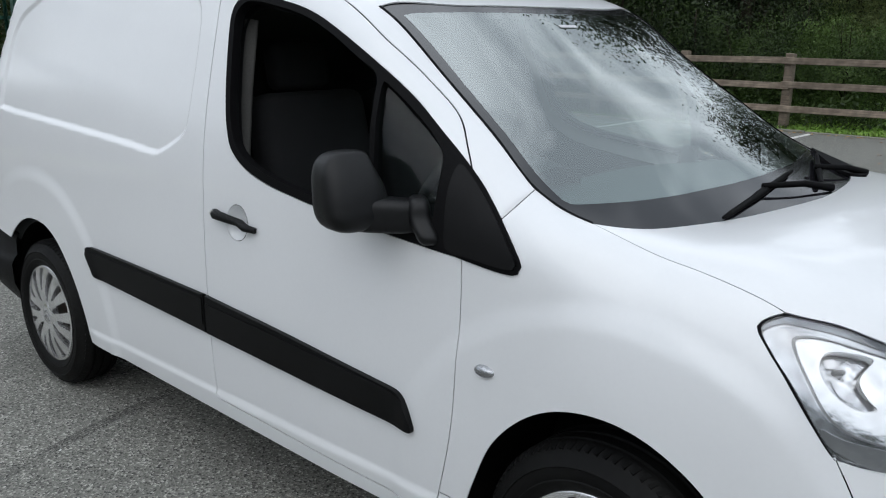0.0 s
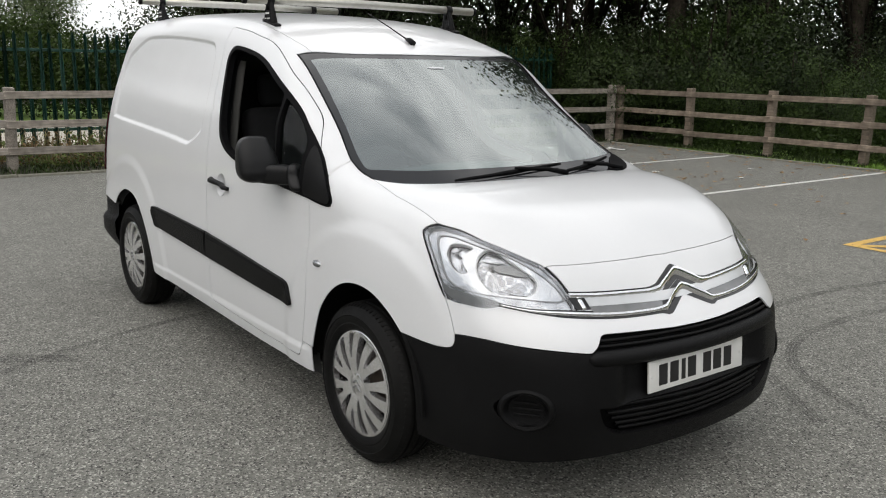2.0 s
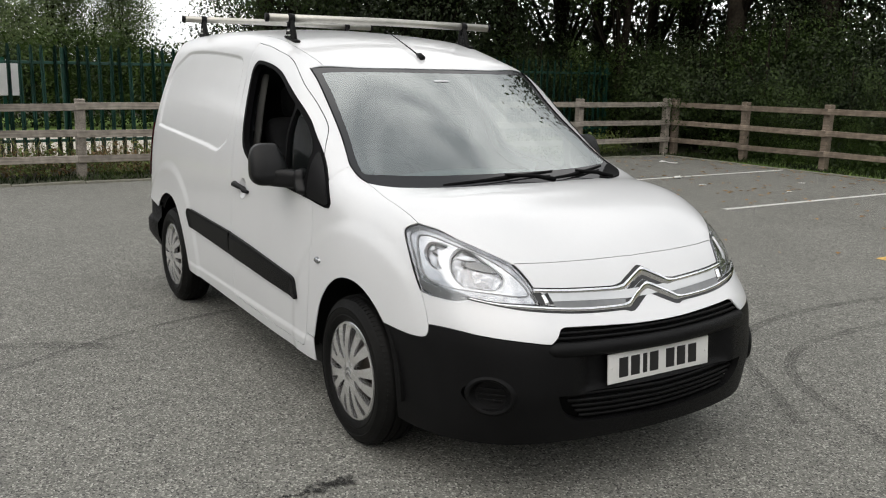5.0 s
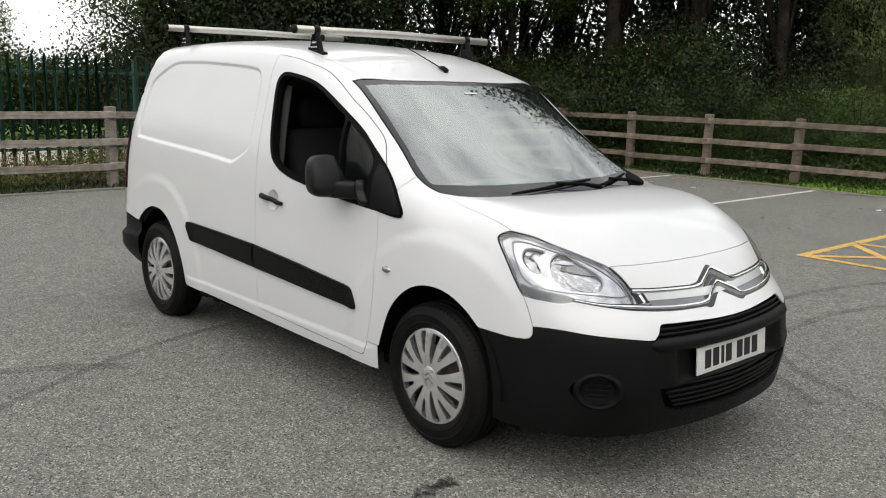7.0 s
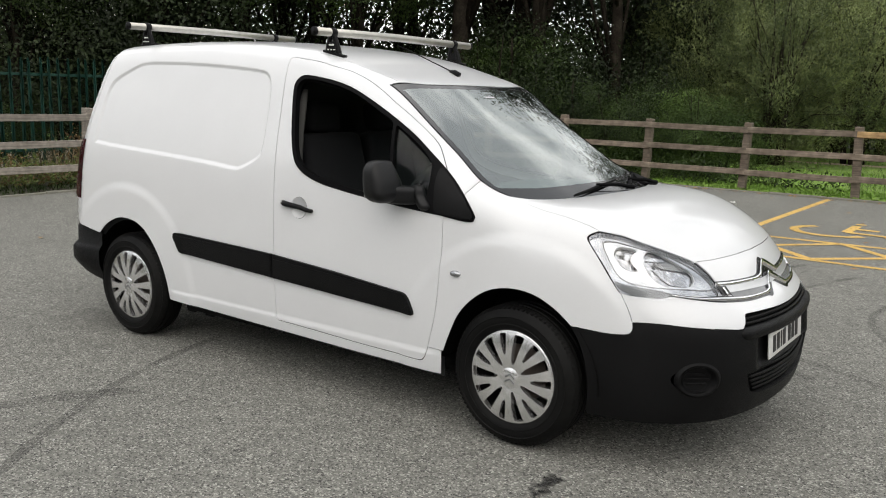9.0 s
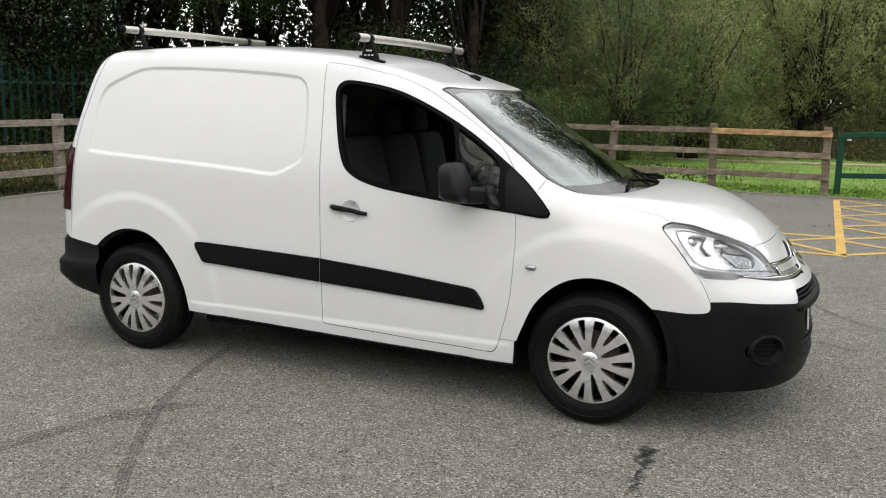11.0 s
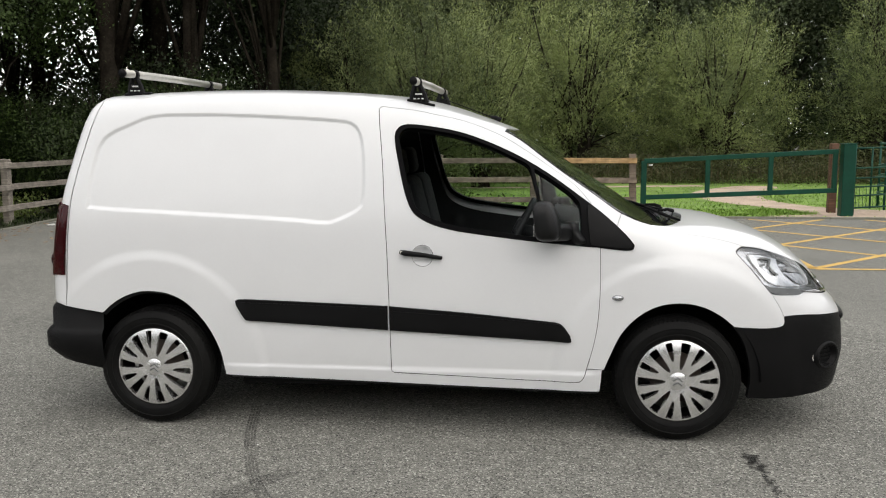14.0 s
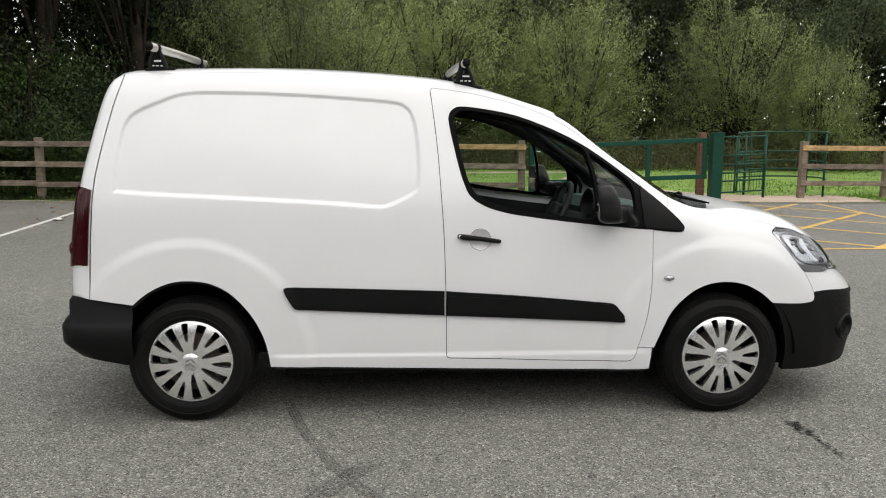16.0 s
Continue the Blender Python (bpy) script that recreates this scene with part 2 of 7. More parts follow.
a_mr.inputs["From Min"].default_value, a_mr.inputs["From Max"].default_value = 0.3, 0.7
a_mr.inputs["To Min"].default_value, a_mr.inputs["To Max"].default_value = 0.84, 1.14
a_bump = an.new("ShaderNodeBump")
a_bump.inputs["Strength"].default_value, a_bump.inputs["Distance"].default_value = 0.55, 0.005
for q in (a_stone, a_mid):
    al.new(a_co.outputs["Object"], q.inputs["Vector"])
al.new(a_stone.outputs["Color"], a_sep.inputs["Color"])
al.new(a_sep.outputs["Red"], a_sp.inputs["Fac"])
al.new(a_src, a_mul.inputs[6])
al.new(a_sp.outputs["Color"], a_mul.inputs[7])
al.new(a_mid.outputs["Fac"], a_mr.inputs["Value"])
al.new(a_mr.outputs["Result"], a_hv.inputs["Value"])
al.new(a_mul.outputs[2], a_hv.inputs["Color"])
al.new(a_hv.outputs["Color"], a_b.inputs["Base Color"])
al.new(a_stone.outputs["Distance"], a_bump.inputs["Height"])
al.new(a_bump.outputs["Normal"], a_b.inputs["Normal"])

SOIL = mat("soil_and_turf", (0.160, 0.285, 0.050), 0.95, vary=0.35, grain=0.4, scale=14, relief=0.8, relief_scale=30, tint=(0.225, 0.350, 0.075), blotch=1.2)
LITTER = mat("leaf_litter_soil", (0.045, 0.034, 0.022), 0.95, vary=0.3, grain=0.5, scale=18, relief=0.9, relief_scale=40, tint=(0.035, 0.045, 0.018), blotch=0.8)
GRAVEL = mat("pale_gravel", (0.46, 0.36, 0.28), 0.9, vary=0.2, grain=0.3, scale=45, relief=0.7, relief_scale=80, blotch=1.5)
KERB = mat("concrete_kerb", (0.27, 0.26, 0.23), 0.9, vary=0.25, grain=0.25, scale=25, relief=0.5, relief_scale=90, tint=(0.18, 0.18, 0.13), blotch=2.5)
WHITE_LINE = worn_paint("white_line_paint", (0.62, 0.62, 0.59))
YELLOW_LINE = worn_paint("yellow_line_paint", (0.62, 0.40, 0.11), 0.60)
SKID = soft_mark("tyre_mark", (0.060, 0.059, 0.057), 0.06, 0.46)
STAIN = soft_mark("oil_stain", (0.022, 0.022, 0.021), 0.20, 0.85)


def wood(name, base, tint):
    m = mat(name, base, 0.85, vary=0.2, grain=0.25, scale=12, relief=0.5, relief_scale=60, tint=tint, blotch=3)
    n, l = m.node_tree.nodes, m.node_tree.links
    co, mp, wv = n.new("ShaderNodeTexCoord"), n.new("ShaderNodeMapping"), n.new("ShaderNodeTexNoise")
    mp.inputs["Scale"].default_value = (2.5, 60, 60)
    wv.inputs["Scale"].default_value, wv.inputs["Detail"].default_value = 1.0, 6
    hs, r = n.new("ShaderNodeHueSaturation"), n.new("ShaderNodeMapRange")
    r.inputs["From Min"].default_value, r.inputs["From Max"].default_value = 0.3, 0.7
    r.inputs["To Min"].default_value, r.inputs["To Max"].default_value = 0.62, 1.25
    b = n["Principled BSDF"]
    src = b.inputs["Base Color"].links[0].from_socket
    l.new(co.outputs["Object"], mp.inputs["Vector"])
    l.new(mp.outputs["Vector"], wv.inputs["Vector"])
    l.new(wv.outputs["Fac"], r.inputs["Value"])
    l.new(r.outputs["Result"], hs.inputs["Value"])
    l.new(src, hs.inputs["Color"])
    l.new(hs.outputs["Color"], b.inputs["Base Color"])
    return pieces_differ(m, 0.16)


WOOD = wood("weathered_timber", (0.165, 0.128, 0.095), (0.235, 0.190, 0.148))
WOOD_PALE = wood("pale_weathered_timber", (0.255, 0.222, 0.185), (0.330, 0.295, 0.255))
WOOD_NEW = wood("new_timber", (0.46, 0.29, 0.13), (0.52, 0.35, 0.17))
WOOD_BROWN = wood("brown_post_timber", (0.11, 0.055, 0.035), (0.15, 0.08, 0.05))
GREEN = mat("dark_green_paint", (0.004, 0.052, 0.032), 0.45, spec=0.25, vary=0.15, grain=0.12, scale=25, relief=0.1)
PALISADE = mat("palisade_green", (0.006, 0.050, 0.034), 0.45, vary=0.2, grain=0.15, scale=12)
BARK = mat("bark", (0.020, 0.016, 0.012), 1.0, spec=0.05, vary=0.4, grain=0.4, scale=22, relief=1.0, relief_scale=26, tint=(0.034, 0.029, 0.022), blotch=3)
# near-black greens: the shade under the canopy is put into the leaf colour
LEAF_DARK = leaf_material("leaf_dark", (0.010, 0.016, 0.007), (0.050, 0.076, 0.026), mottle=0.40, shade_patch=2.0)
LEAF_SHRUB = leaf_material("leaf_shrub", (0.022, 0.044, 0.010), (0.125, 0.200, 0.046), mottle=0.45, shade_patch=1.6)
# greyed green: the haze of distance is put into the leaf colour
LEAF_FAR_HAZE = leaf_material("leaf_far_haze", (0.030, 0.046, 0.022), (0.125, 0.160, 0.075), shade_patch=1.6)
LEAF_MID = leaf_material("leaf_mid", (0.008, 0.018, 0.005), (0.072, 0.118, 0.026), mottle=0.40, shade_patch=2.0)
LEAF_WILLOW = leaf_material("leaf_willow", (0.046, 0.068, 0.028), (0.330, 0.390, 0.150), mottle=0.42, shade_patch=2.0)
LEAF_BROWN = leaf_material("leaf_brown", (0.100, 0.062, 0.030), (0.300, 0.200, 0.090))
LEAF_WEED = leaf_material("leaf_weed", (0.060, 0.095, 0.026), (0.250, 0.300, 0.095))
LEAF_OLIVE = leaf_material("leaf_olive", (0.050, 0.062, 0.024), (0.190, 0.190, 0.090))
LEAF_PALE = leaf_material("leaf_pale", (0.055, 0.085, 0.035), (0.230, 0.300, 0.130), shade_patch=1.6)
GRASS = leaf_material("grass_blade", (0.165, 0.330, 0.045), (0.350, 0.540, 0.110))
DRY = leaf_material("dry_stalk", (0.14, 0.115, 0.060), (0.32, 0.27, 0.16))
FALLEN = leaf_material("fallen_leaf", (0.20, 0.085, 0.025), (0.46, 0.27, 0.08))
PAPER = mat("white_paper", (0.72, 0.72, 0.70), 0.8, vary=0.08, grain=0.08)
SIGN = mat("sign_white", (0.75, 0.75, 0.74), 0.5, vary=0.04, grain=0.03)
RED_PAINT = mat("faded_red_paint", (0.42, 0.035, 0.040), 0.5, vary=0.2, grain=0.1)
CONCRETE = mat("pale_concrete", (0.52, 0.49, 0.42), 0.9, vary=0.15, grain=0.15, relief=0.3)


# ---- the van's outer form, as one smooth closed field; s is the distance from its middle plane ----
def spline(xs, ys):
    """A natural cubic through the points, straight beyond its ends."""
    xs, ys = np.array(xs, float), np.array(ys, float)
    n, h = len(xs), np.diff(xs)
    a, r = np.eye(n), np.zeros(n)
    for i in range(1, n - 1):
        a[i, i - 1:i + 2] = h[i - 1], 2 * (h[i - 1] + h[i]), h[i]
        r[i] = 6 * ((ys[i + 1] - ys[i]) / h[i] - (ys[i] - ys[i - 1]) / h[i - 1])
    m = np.linalg.solve(a, r)

    def f(x):
        x = np.asarray(x, float)
        c = np.clip(x, xs[0], xs[-1])
        i = np.clip(np.searchsorted(xs, c) - 1, 0, n - 2)
        p, q, d = c - xs[i], xs[i + 1] - c, h[i]
        v = (m[i] * q**3 + m[i + 1] * p**3) / (6 * d) + (ys[i] / d - m[i] * d / 6) * q + (ys[i + 1] / d - m[i + 1] * d / 6) * p
        s0 = (ys[1] - ys[0]) / h[0] - h[0] * m[1] / 6
        s1 = (ys[-1] - ys[-2]) / h[-1] + h[-1] * m[-2] / 6
        return v + np.where(x < xs[0], (x - xs[0]) * s0, 0) + np.where(x > xs[-1], (x - xs[-1]) * s1, 0)
    return f


def step(lo, hi, v):
    k = np.clip((v - lo) / (hi - lo), 0, 1)
    return k * k * (3 - 2 * k)


def smax(a, b, k):
    """The larger of two fields, with a rounded edge of about k."""
    h = np.clip(k - np.abs(a - b), 0, None) / k
    return np.maximum(a, b) + h * h * h * k / 6


SIDE = spline([0.10, 0.24, 0.33, 0.50, 0.66, 0.80, 0.95, 1.09, 1.25, 1.40, 1.55, 1.68, 1.80], [0.80, 0.842, 0.856, 0.866, 0.867, 0.863, 0.854, 0.839, 0.808, 0.768, 0.722, 0.680, 0.640])
TOP = spline([-2.1, -1.7, -1.3, -1.0, -0.6, -0.3, 0.0, 0.2, 0.4, 0.55, 0.8, 1.1, 1.35, 1.48, 1.65, 1.85, 2.0, 2.1, 2.2], [1.751, 1.781, 1.798, 1.801, 1.792, 1.773, 1.738, 1.687, 1.617, 1.557, 1.399, 1.203, 1.073, 1.072, 1.060, 1.012, 0.955, 0.905, 0.830])
NOSE = spline([0.10, 0.18, 0.26, 0.34, 0.50, 0.58, 0.64, 0.69, 0.73, 0.78, 0.84, 0.92, 1.1], [2.15, 2.245, 2.285, 2.298, 2.290, 2.282, 2.266, 2.235, 2.200, 2.168, 2.130, 2.060, 1.86])
TAIL = spline([0.6, 0.8, 1.0, 1.2, 1.4, 1.6, 1.78], [-1.985, -1.98, -1.960, -1.928, -1.878, -1.825, -1.775])
PRESS = [(-1.713, 1.158), (-1.173, 1.133), (-0.623, 1.106), (-0.422, 1.087), (-0.372, 1.096), (-0.288, 1.135), (-0.24, 1.162), (-0.223, 1.196), (-0.219, 1.307), (-0.229, 1.446), (-0.248, 1.544), (-0.285, 1.594),
         (-0.341, 1.613), (-0.625, 1.633), (-0.906, 1.647), (-1.185, 1.652), (-1.351, 1.650), (-1.432, 1.635), (-1.513, 1.601), (-1.619, 1.556), (-1.666, 1.511), (-1.689, 1.435), (-1.708, 1.299), (-1.716, 1.177)]
PRESS = [((1 - k) * ax + k * bx, (1 - k) * az + k * bz) for (ax, az), (bx, bz) in zip(PRESS, PRESS[1:] + PRESS[:1]) for k in (0.27, 0.73)]
AXLE_F, AXLE_R, HUB_Z = 1.364, -1.364, 0.312


def outline_distance(x, z, poly):
    """Signed distance to a closed outline, negative inside."""
    best, inside = np.full(x.shape, 1e9), np.zeros(x.shape, bool)
    for (ax, az), (bx, bz) in zip(poly, poly[1:] + poly[:1]):
        ex, ez = bx - ax, bz - az
        k = np.clip(((x - ax) * ex + (z - az) * ez) / (ex * ex + ez * ez), 0, 1)
        best = np.minimum(best, np.hypot(x - ax - k * ex, z - az - k * ez))
        cross = (az > z) != (bz > z)
        inside ^= cross & (x < (bx - ax) * (z - az) / (bz - az + 1e-12) + ax)
    return np.where(inside, -best, best)


def bow(s):
    """How far the plan of nose and windscreen sweeps back towards the corners."""
    return 0.20 * s**2 + 0.30 * s**6


def half_width(x, z):
    w = SIDE(z) + np.interp(z, (0.90, 1.09, 1.25, 1.40, 1.55, 1.80), (0.0, 0.011, 0.031, 0.024, 0.010, 0.008)) * step(0.15, 0.75, x)
    w = w - 0.04 * step(1.0, 2.0, x) * np.clip((z - 0.3) / 0.6, 0, 1.2) - 0.06 * step(1.45, 2.1, x) - 0.013 * step(0.4, 1.1, x)
    for ax in (AXLE_F, AXLE_R):
        r = np.hypot(x - ax, z - HUB_Z)
        w = w + 0.009 * step(0.64, 0.57, r)
    w = w + 0.007 * step(0.352, 0.330, z) * step(-1.0, -0.9, x) * step(1.0, 0.9, x)
    d = outline_distance(x, z, PRESS)
    w = w - 0.012 * step(0.008, -0.015, d) * step(-2.0, -1.7, x)
    r = np.hypot(x - 0.085, z - 0.93)
    w = w - 0.022 * np.clip(1 - (r / 0.053)**2, 0, 1)
    return w


def nose_bow(s, z):
    """The same for the bumper and the nose, whose corners turn back more strongly low down."""
    low = step(0.82, 0.62, z)
    return (0.22 + 0.021 * low) * s**2 + (0.50 + 0.285 * low) * s**6


def van_field(x, y, z):
    s = np.abs(y)
    q = np.minimum(s, 1.0)
    side = (s - half_width(x, z)) * 0.97
    xs = x + bow(q) * step(0.1, 0.9, x) * (1.25 - 0.45 * step(1.3, 1.8, x))
    crown = 0.055 * step(1.3, 0.3, x) + 0.04 - 0.025 * step(1.3, 1.7, x) - 0.121 * step(0.1, 0.6, x) * step(1.45, 1.1, x)
    top = (z - TOP(xs) + crown * q**2) * 0.8
    sunk = 0.047 * step(0.42, 0.31, s) * step(0.40, 0.45, z) * step(0.574, 0.554, z)
    front = x - NOSE(z) - 0.023 * step(0.75, 0.60, z) + 0.017 * step(0.45, 0.30, z) + nose_bow(q, z) + sunk
    rear = TAIL(z) - x + 0.10 * q**4
    k = 0.16 + 0.05 * step(0.0, 0.5, x) + 0.09 * step(1.0, 1.4, x)
    f = smax(side, top, k)
    f = smax(f, front, 0.20)
    return smax(f, rear, 0.14)


# ---- mesh helpers ----
def mesh_object(name, verts, faces, material, parent=None, label="", smooth=True, normals=None):
    me = bpy.data.meshes.new(name)
    me.from_pydata([tuple(v) for v in verts], [], [tuple(f) for f in faces])
    me.materials.append(material)
    if smooth:
        me.polygons.foreach_set("use_smooth", [True] * len(me.polygons))
    if normals is not None:
        me.normals_split_custom_set_from_vertices([tuple(v) for v in normals])
    me.update()
    ob = new(name, me)
    if parent is not None:
        ob.parent = parent
    return tagged(ob, label)


def part(name, bm, material, parent=None, label="", smooth=None):
    """Links a bmesh as one mesh object under a thing or a part. smooth: the angle up to which faces blend."""
    me = bpy.data.meshes.new(name)
    if smooth:
        for e in bm.edges:
            e.smooth = len(e.link_faces) == 2 and e.calc_face_angle(9) < radians(smooth)
        for f in bm.faces:
            f.smooth = True
    bm.to_mesh(me)
    bm.free()
    me.materials.append(material)
    ob = new(name, me)
    if parent is not None:
        ob.parent = parent
    return tagged(ob, label)


def box(bm, size, m, bevel=0.0, seg=1):
    r = bmesh.ops.create_cube(bm, size=1.0, matrix=m @ Matrix.Diagonal((*size, 1)))
    if bevel:
        edges = list({e for v in r["verts"] for e in v.link_edges})
        bmesh.ops.bevel(bm, geom=edges, offset=bevel, segments=seg, profile=0.5, affect="EDGES")
    return bm


def sweep(bm, points, radius, n=8, closed=False, flat=1.0):
    """A tube along the points; radius may be a list; flat squeezes it along its second axis."""
    pts = [Vector(p) for p in points]
    rad = radius if isinstance(radius, (list, tuple)) else [radius] * len(pts)
    rings, last = [], None
    for i, p in enumerate(pts):
        a = pts[i - 1] if i or closed else p
        b = pts[(i + 1) % len(pts)] if i + 1 < len(pts) or closed else p
        t = (b - a).normalized()
        if last is None:
            last = t.orthogonal().normalized() if abs(t.z) > 0.9 else t.cross(Vector((0, 0, 1))).normalized()
        u = (last - t * last.dot(t)).normalized()
        last, w = u, t.cross(u)
        rings.append([bm.verts.new(p + (u * math.cos(k * 2 * math.pi / n) + w * flat * math.sin(k * 2 * math.pi / n)) * rad[i]) for k in range(n)])
    pairs = list(zip(rings, rings[1:])) + ([(rings[-1], rings[0])] if closed else [])
    for r0, r1 in pairs:
        for k in range(n):
            bm.faces.new((r0[k], r0[(k + 1) % n], r1[(k + 1) % n], r1[k]))
    if not closed:
        bm.faces.new(rings[0][::-1])
        bm.faces.new(rings[-1])
    return bm


def lathe(bm, profile, n=48, axis="y", at=(0, 0, 0), close=False):
    """Turns a profile of (along, radius) round an axis."""
    at, rings = Vector(at), []
    for a, r in profile:
        ring = []
        for k in range(n):
            c, s = math.cos(2 * math.pi * k / n) * r, math.sin(2 * math.pi * k / n) * r
            ring.append(bm.verts.new(at + Vector((c, a, s) if axis == "y" else (a, c, s) if axis == "x" else (c, s, a))))
        rings.append(ring)
    for r0, r1 in list(zip(rings, rings[1:])) + ([(rings[-1], rings[0])] if close else []):
        for k in range(n):
            bm.faces.new((r0[k], r0[(k + 1) % n], r1[(k + 1) % n], r1[k]))
    return bm


# ---- sheets: outlines drawn on a flat or round sheet and carried to the van's form ----
class Sheet:
    """A flat sheet seen from direction d; u runs along a, v along b."""

    def __init__(self, d, a):
        self.d = np.array(d, float) / np.linalg.norm(d)
        a = np.array(a, float)
        a -= self.d * a.dot(self.d)
        self.a = a / np.linalg.norm(a)
        self.b = np.cross(self.d, self.a)

    def uv(self, p):
        p = np.asarray(p, float)
        return np.stack([p @ self.a, p @ self.b], 1)

    def rays(self, uv):
        return uv[:, :1] * self.a + uv[:, 1:] * self.b + self.d * 2.6, np.repeat(-self.d[None], len(uv), 0)


class RoundSheet:
    """A sheet rolled round an upright axis at x = cx, for the nose."""

    def __init__(self, cx):
        self.cx = cx

    def uv(self, p):
        p = np.asarray(p, float)
        return np.stack([np.arctan2(p[:, 1], p[:, 0] - self.cx) * 0.95, p[:, 2]], 1)

    def rays(self, uv):
        t = uv[:, 0] / 0.95
        way = -np.stack([np.cos(t), np.sin(t), np.zeros_like(t)], 1)
        return np.array([self.cx, 0, 0]) + np.stack([np.zeros_like(t), np.zeros_like(t), uv[:, 1]], 1) - way * 1.6, way


def settle(origin, way, off=0.0):
    """Where rays meet the van's form, raised by off."""
    p = origin.copy()
    for _ in range(70):
        f = van_field(p[:, 0], p[:, 1], p[:, 2]) - off
        p = p + way * np.clip(f, -0.05, 0.16)[:, None]
    return p


def slope(p):
    g, h = np.zeros_like(p), 0.0012
    for k in range(3):
        d = np.zeros(3)
        d[k] = h
        a, b = p + d, p - d
        g[:, k] = van_field(a[:, 0], a[:, 1], a[:, 2]) - van_field(b[:, 0], b[:, 1], b[:, 2])
    return g / np.linalg.norm(g, axis=1)[:, None]


FLANK = Sheet((0.0, -0.8, 0.6), (1, 0, 0))
ROOF = Sheet((0.05, 0, 1), (1, 0, 0))
SCREEN_SHEET = Sheet((0.56, 0, 0.83), (0, 1, 0))
BONNET = Sheet((0.40, 0, 0.92), (0, 1, 0))
LAMP = Sheet((0.66, -0.52, 0.54), (0, 1, 0))
NOSE_SHEET = RoundSheet(1.10)


def smooth_line(points, gap=0.02, closed=False):
    """A smooth curve through the points, evenly set."""
    p = np.array(points, float)
    n = len(p)
    out = []
    for i in range(n if closed else n - 1):
        p1, p2 = p[i], p[(i + 1) % n]
        p0 = p[i - 1] if i or closed else 2 * p1 - p2
        p3 = p[(i + 2) % n] if i + 2 < n or closed else 2 * p2 - p1
        m = max(1, int(np.ceil(np.linalg.norm(p2 - p1) / gap)))
        a, b = max(np.linalg.norm(p1 - p0), 1e-9)**0.5, max(np.linalg.norm(p2 - p1), 1e-9)**0.5
        c = max(np.linalg.norm(p3 - p2), 1e-9)**0.5
        m1 = (p2 - p1) + b * ((p1 - p0) / a - (p2 - p0) / (a + b))
        m2 = (p2 - p1) + b * ((p3 - p2) / c - (p3 - p1) / (b + c))
        for k in range(m):
            t = k / m
            out.append((2 * t**3 - 3 * t**2 + 1) * p1 + (t**3 - 2 * t**2 + t) * m1 + (3 * t**2 - 2 * t**3) * p2 + (t**3 - t**2) * m2)
    if not closed:
        out.append(p[-1])
    return np.array(out)


def side_line(points, gap=0.02, closed=False):
    """A curve drawn in the side view (x, z), laid on the right flank."""
    uv = smooth_line(points, gap, closed)
    q = np.stack([uv[:, 0], np.full(len(uv), -2.6), uv[:, 1]], 1)
    return settle(q, np.repeat(np.array([[0, 1.0, 0]]), len(q), 0))


def top_line(points, gap=0.02):
    """A curve drawn in plan (x, y), laid on the top."""
    uv = smooth_line(points, gap)
    q = np.stack([uv[:, 0], uv[:, 1], np.full(len(uv), 2.6)], 1)
    return settle(q, np.repeat(np.array([[0, 0, -1.0]]), len(q), 0))


def front_line(points, gap=0.02, closed=False):
    """A curve drawn in the front view (y, z), laid on the nose."""
    uv = smooth_line(points, gap, closed)
    q = np.stack([np.full(len(uv), 3.2), uv[:, 0], uv[:, 1]], 1)
    return settle(q, np.repeat(np.array([[-1.0, 0, 0]]), len(q), 0))


def chain(*lines):
    """Joins curves end to end into one closed outline."""
    out = []
    for ln in lines:
        for p in ln:
            if not out or np.linalg.norm(p - out[-1]) > 0.003:
                out.append(p)
    if np.linalg.norm(out[0] - out[-1]) < 0.003:
        out.pop()
    return np.array(out)


def mirrored(line):
    return (np.asarray(line) * np.array([1, -1, 1]))[::-1]


def flipped(line):
    return np.asarray(line) * np.array([1, -1, 1])


def both(line):
    """A line from the right to the middle, carried on to the left."""
    line = np.asarray(line)
    return np.concatenate([line, mirrored(line)[1:]])


def inset(uv, gap, hole):
    area = np.sum(uv[:, 0] * np.roll(uv[:, 1], -1) - np.roll(uv[:, 0], -1) * uv[:, 1])
    if area < 0:
        uv = uv[::-1]
    e = np.roll(uv, -1, 0) - uv
    n = np.stack([-e[:, 1], e[:, 0]], 1)
    n /= np.linalg.norm(n, axis=1)[:, None] + 1e-12
    m = n + np.roll(n, 1, 0)
    m /= np.maximum(np.linalg.norm(m, axis=1)[:, None], 0.5)
    return uv + m * (-gap if hole else gap)


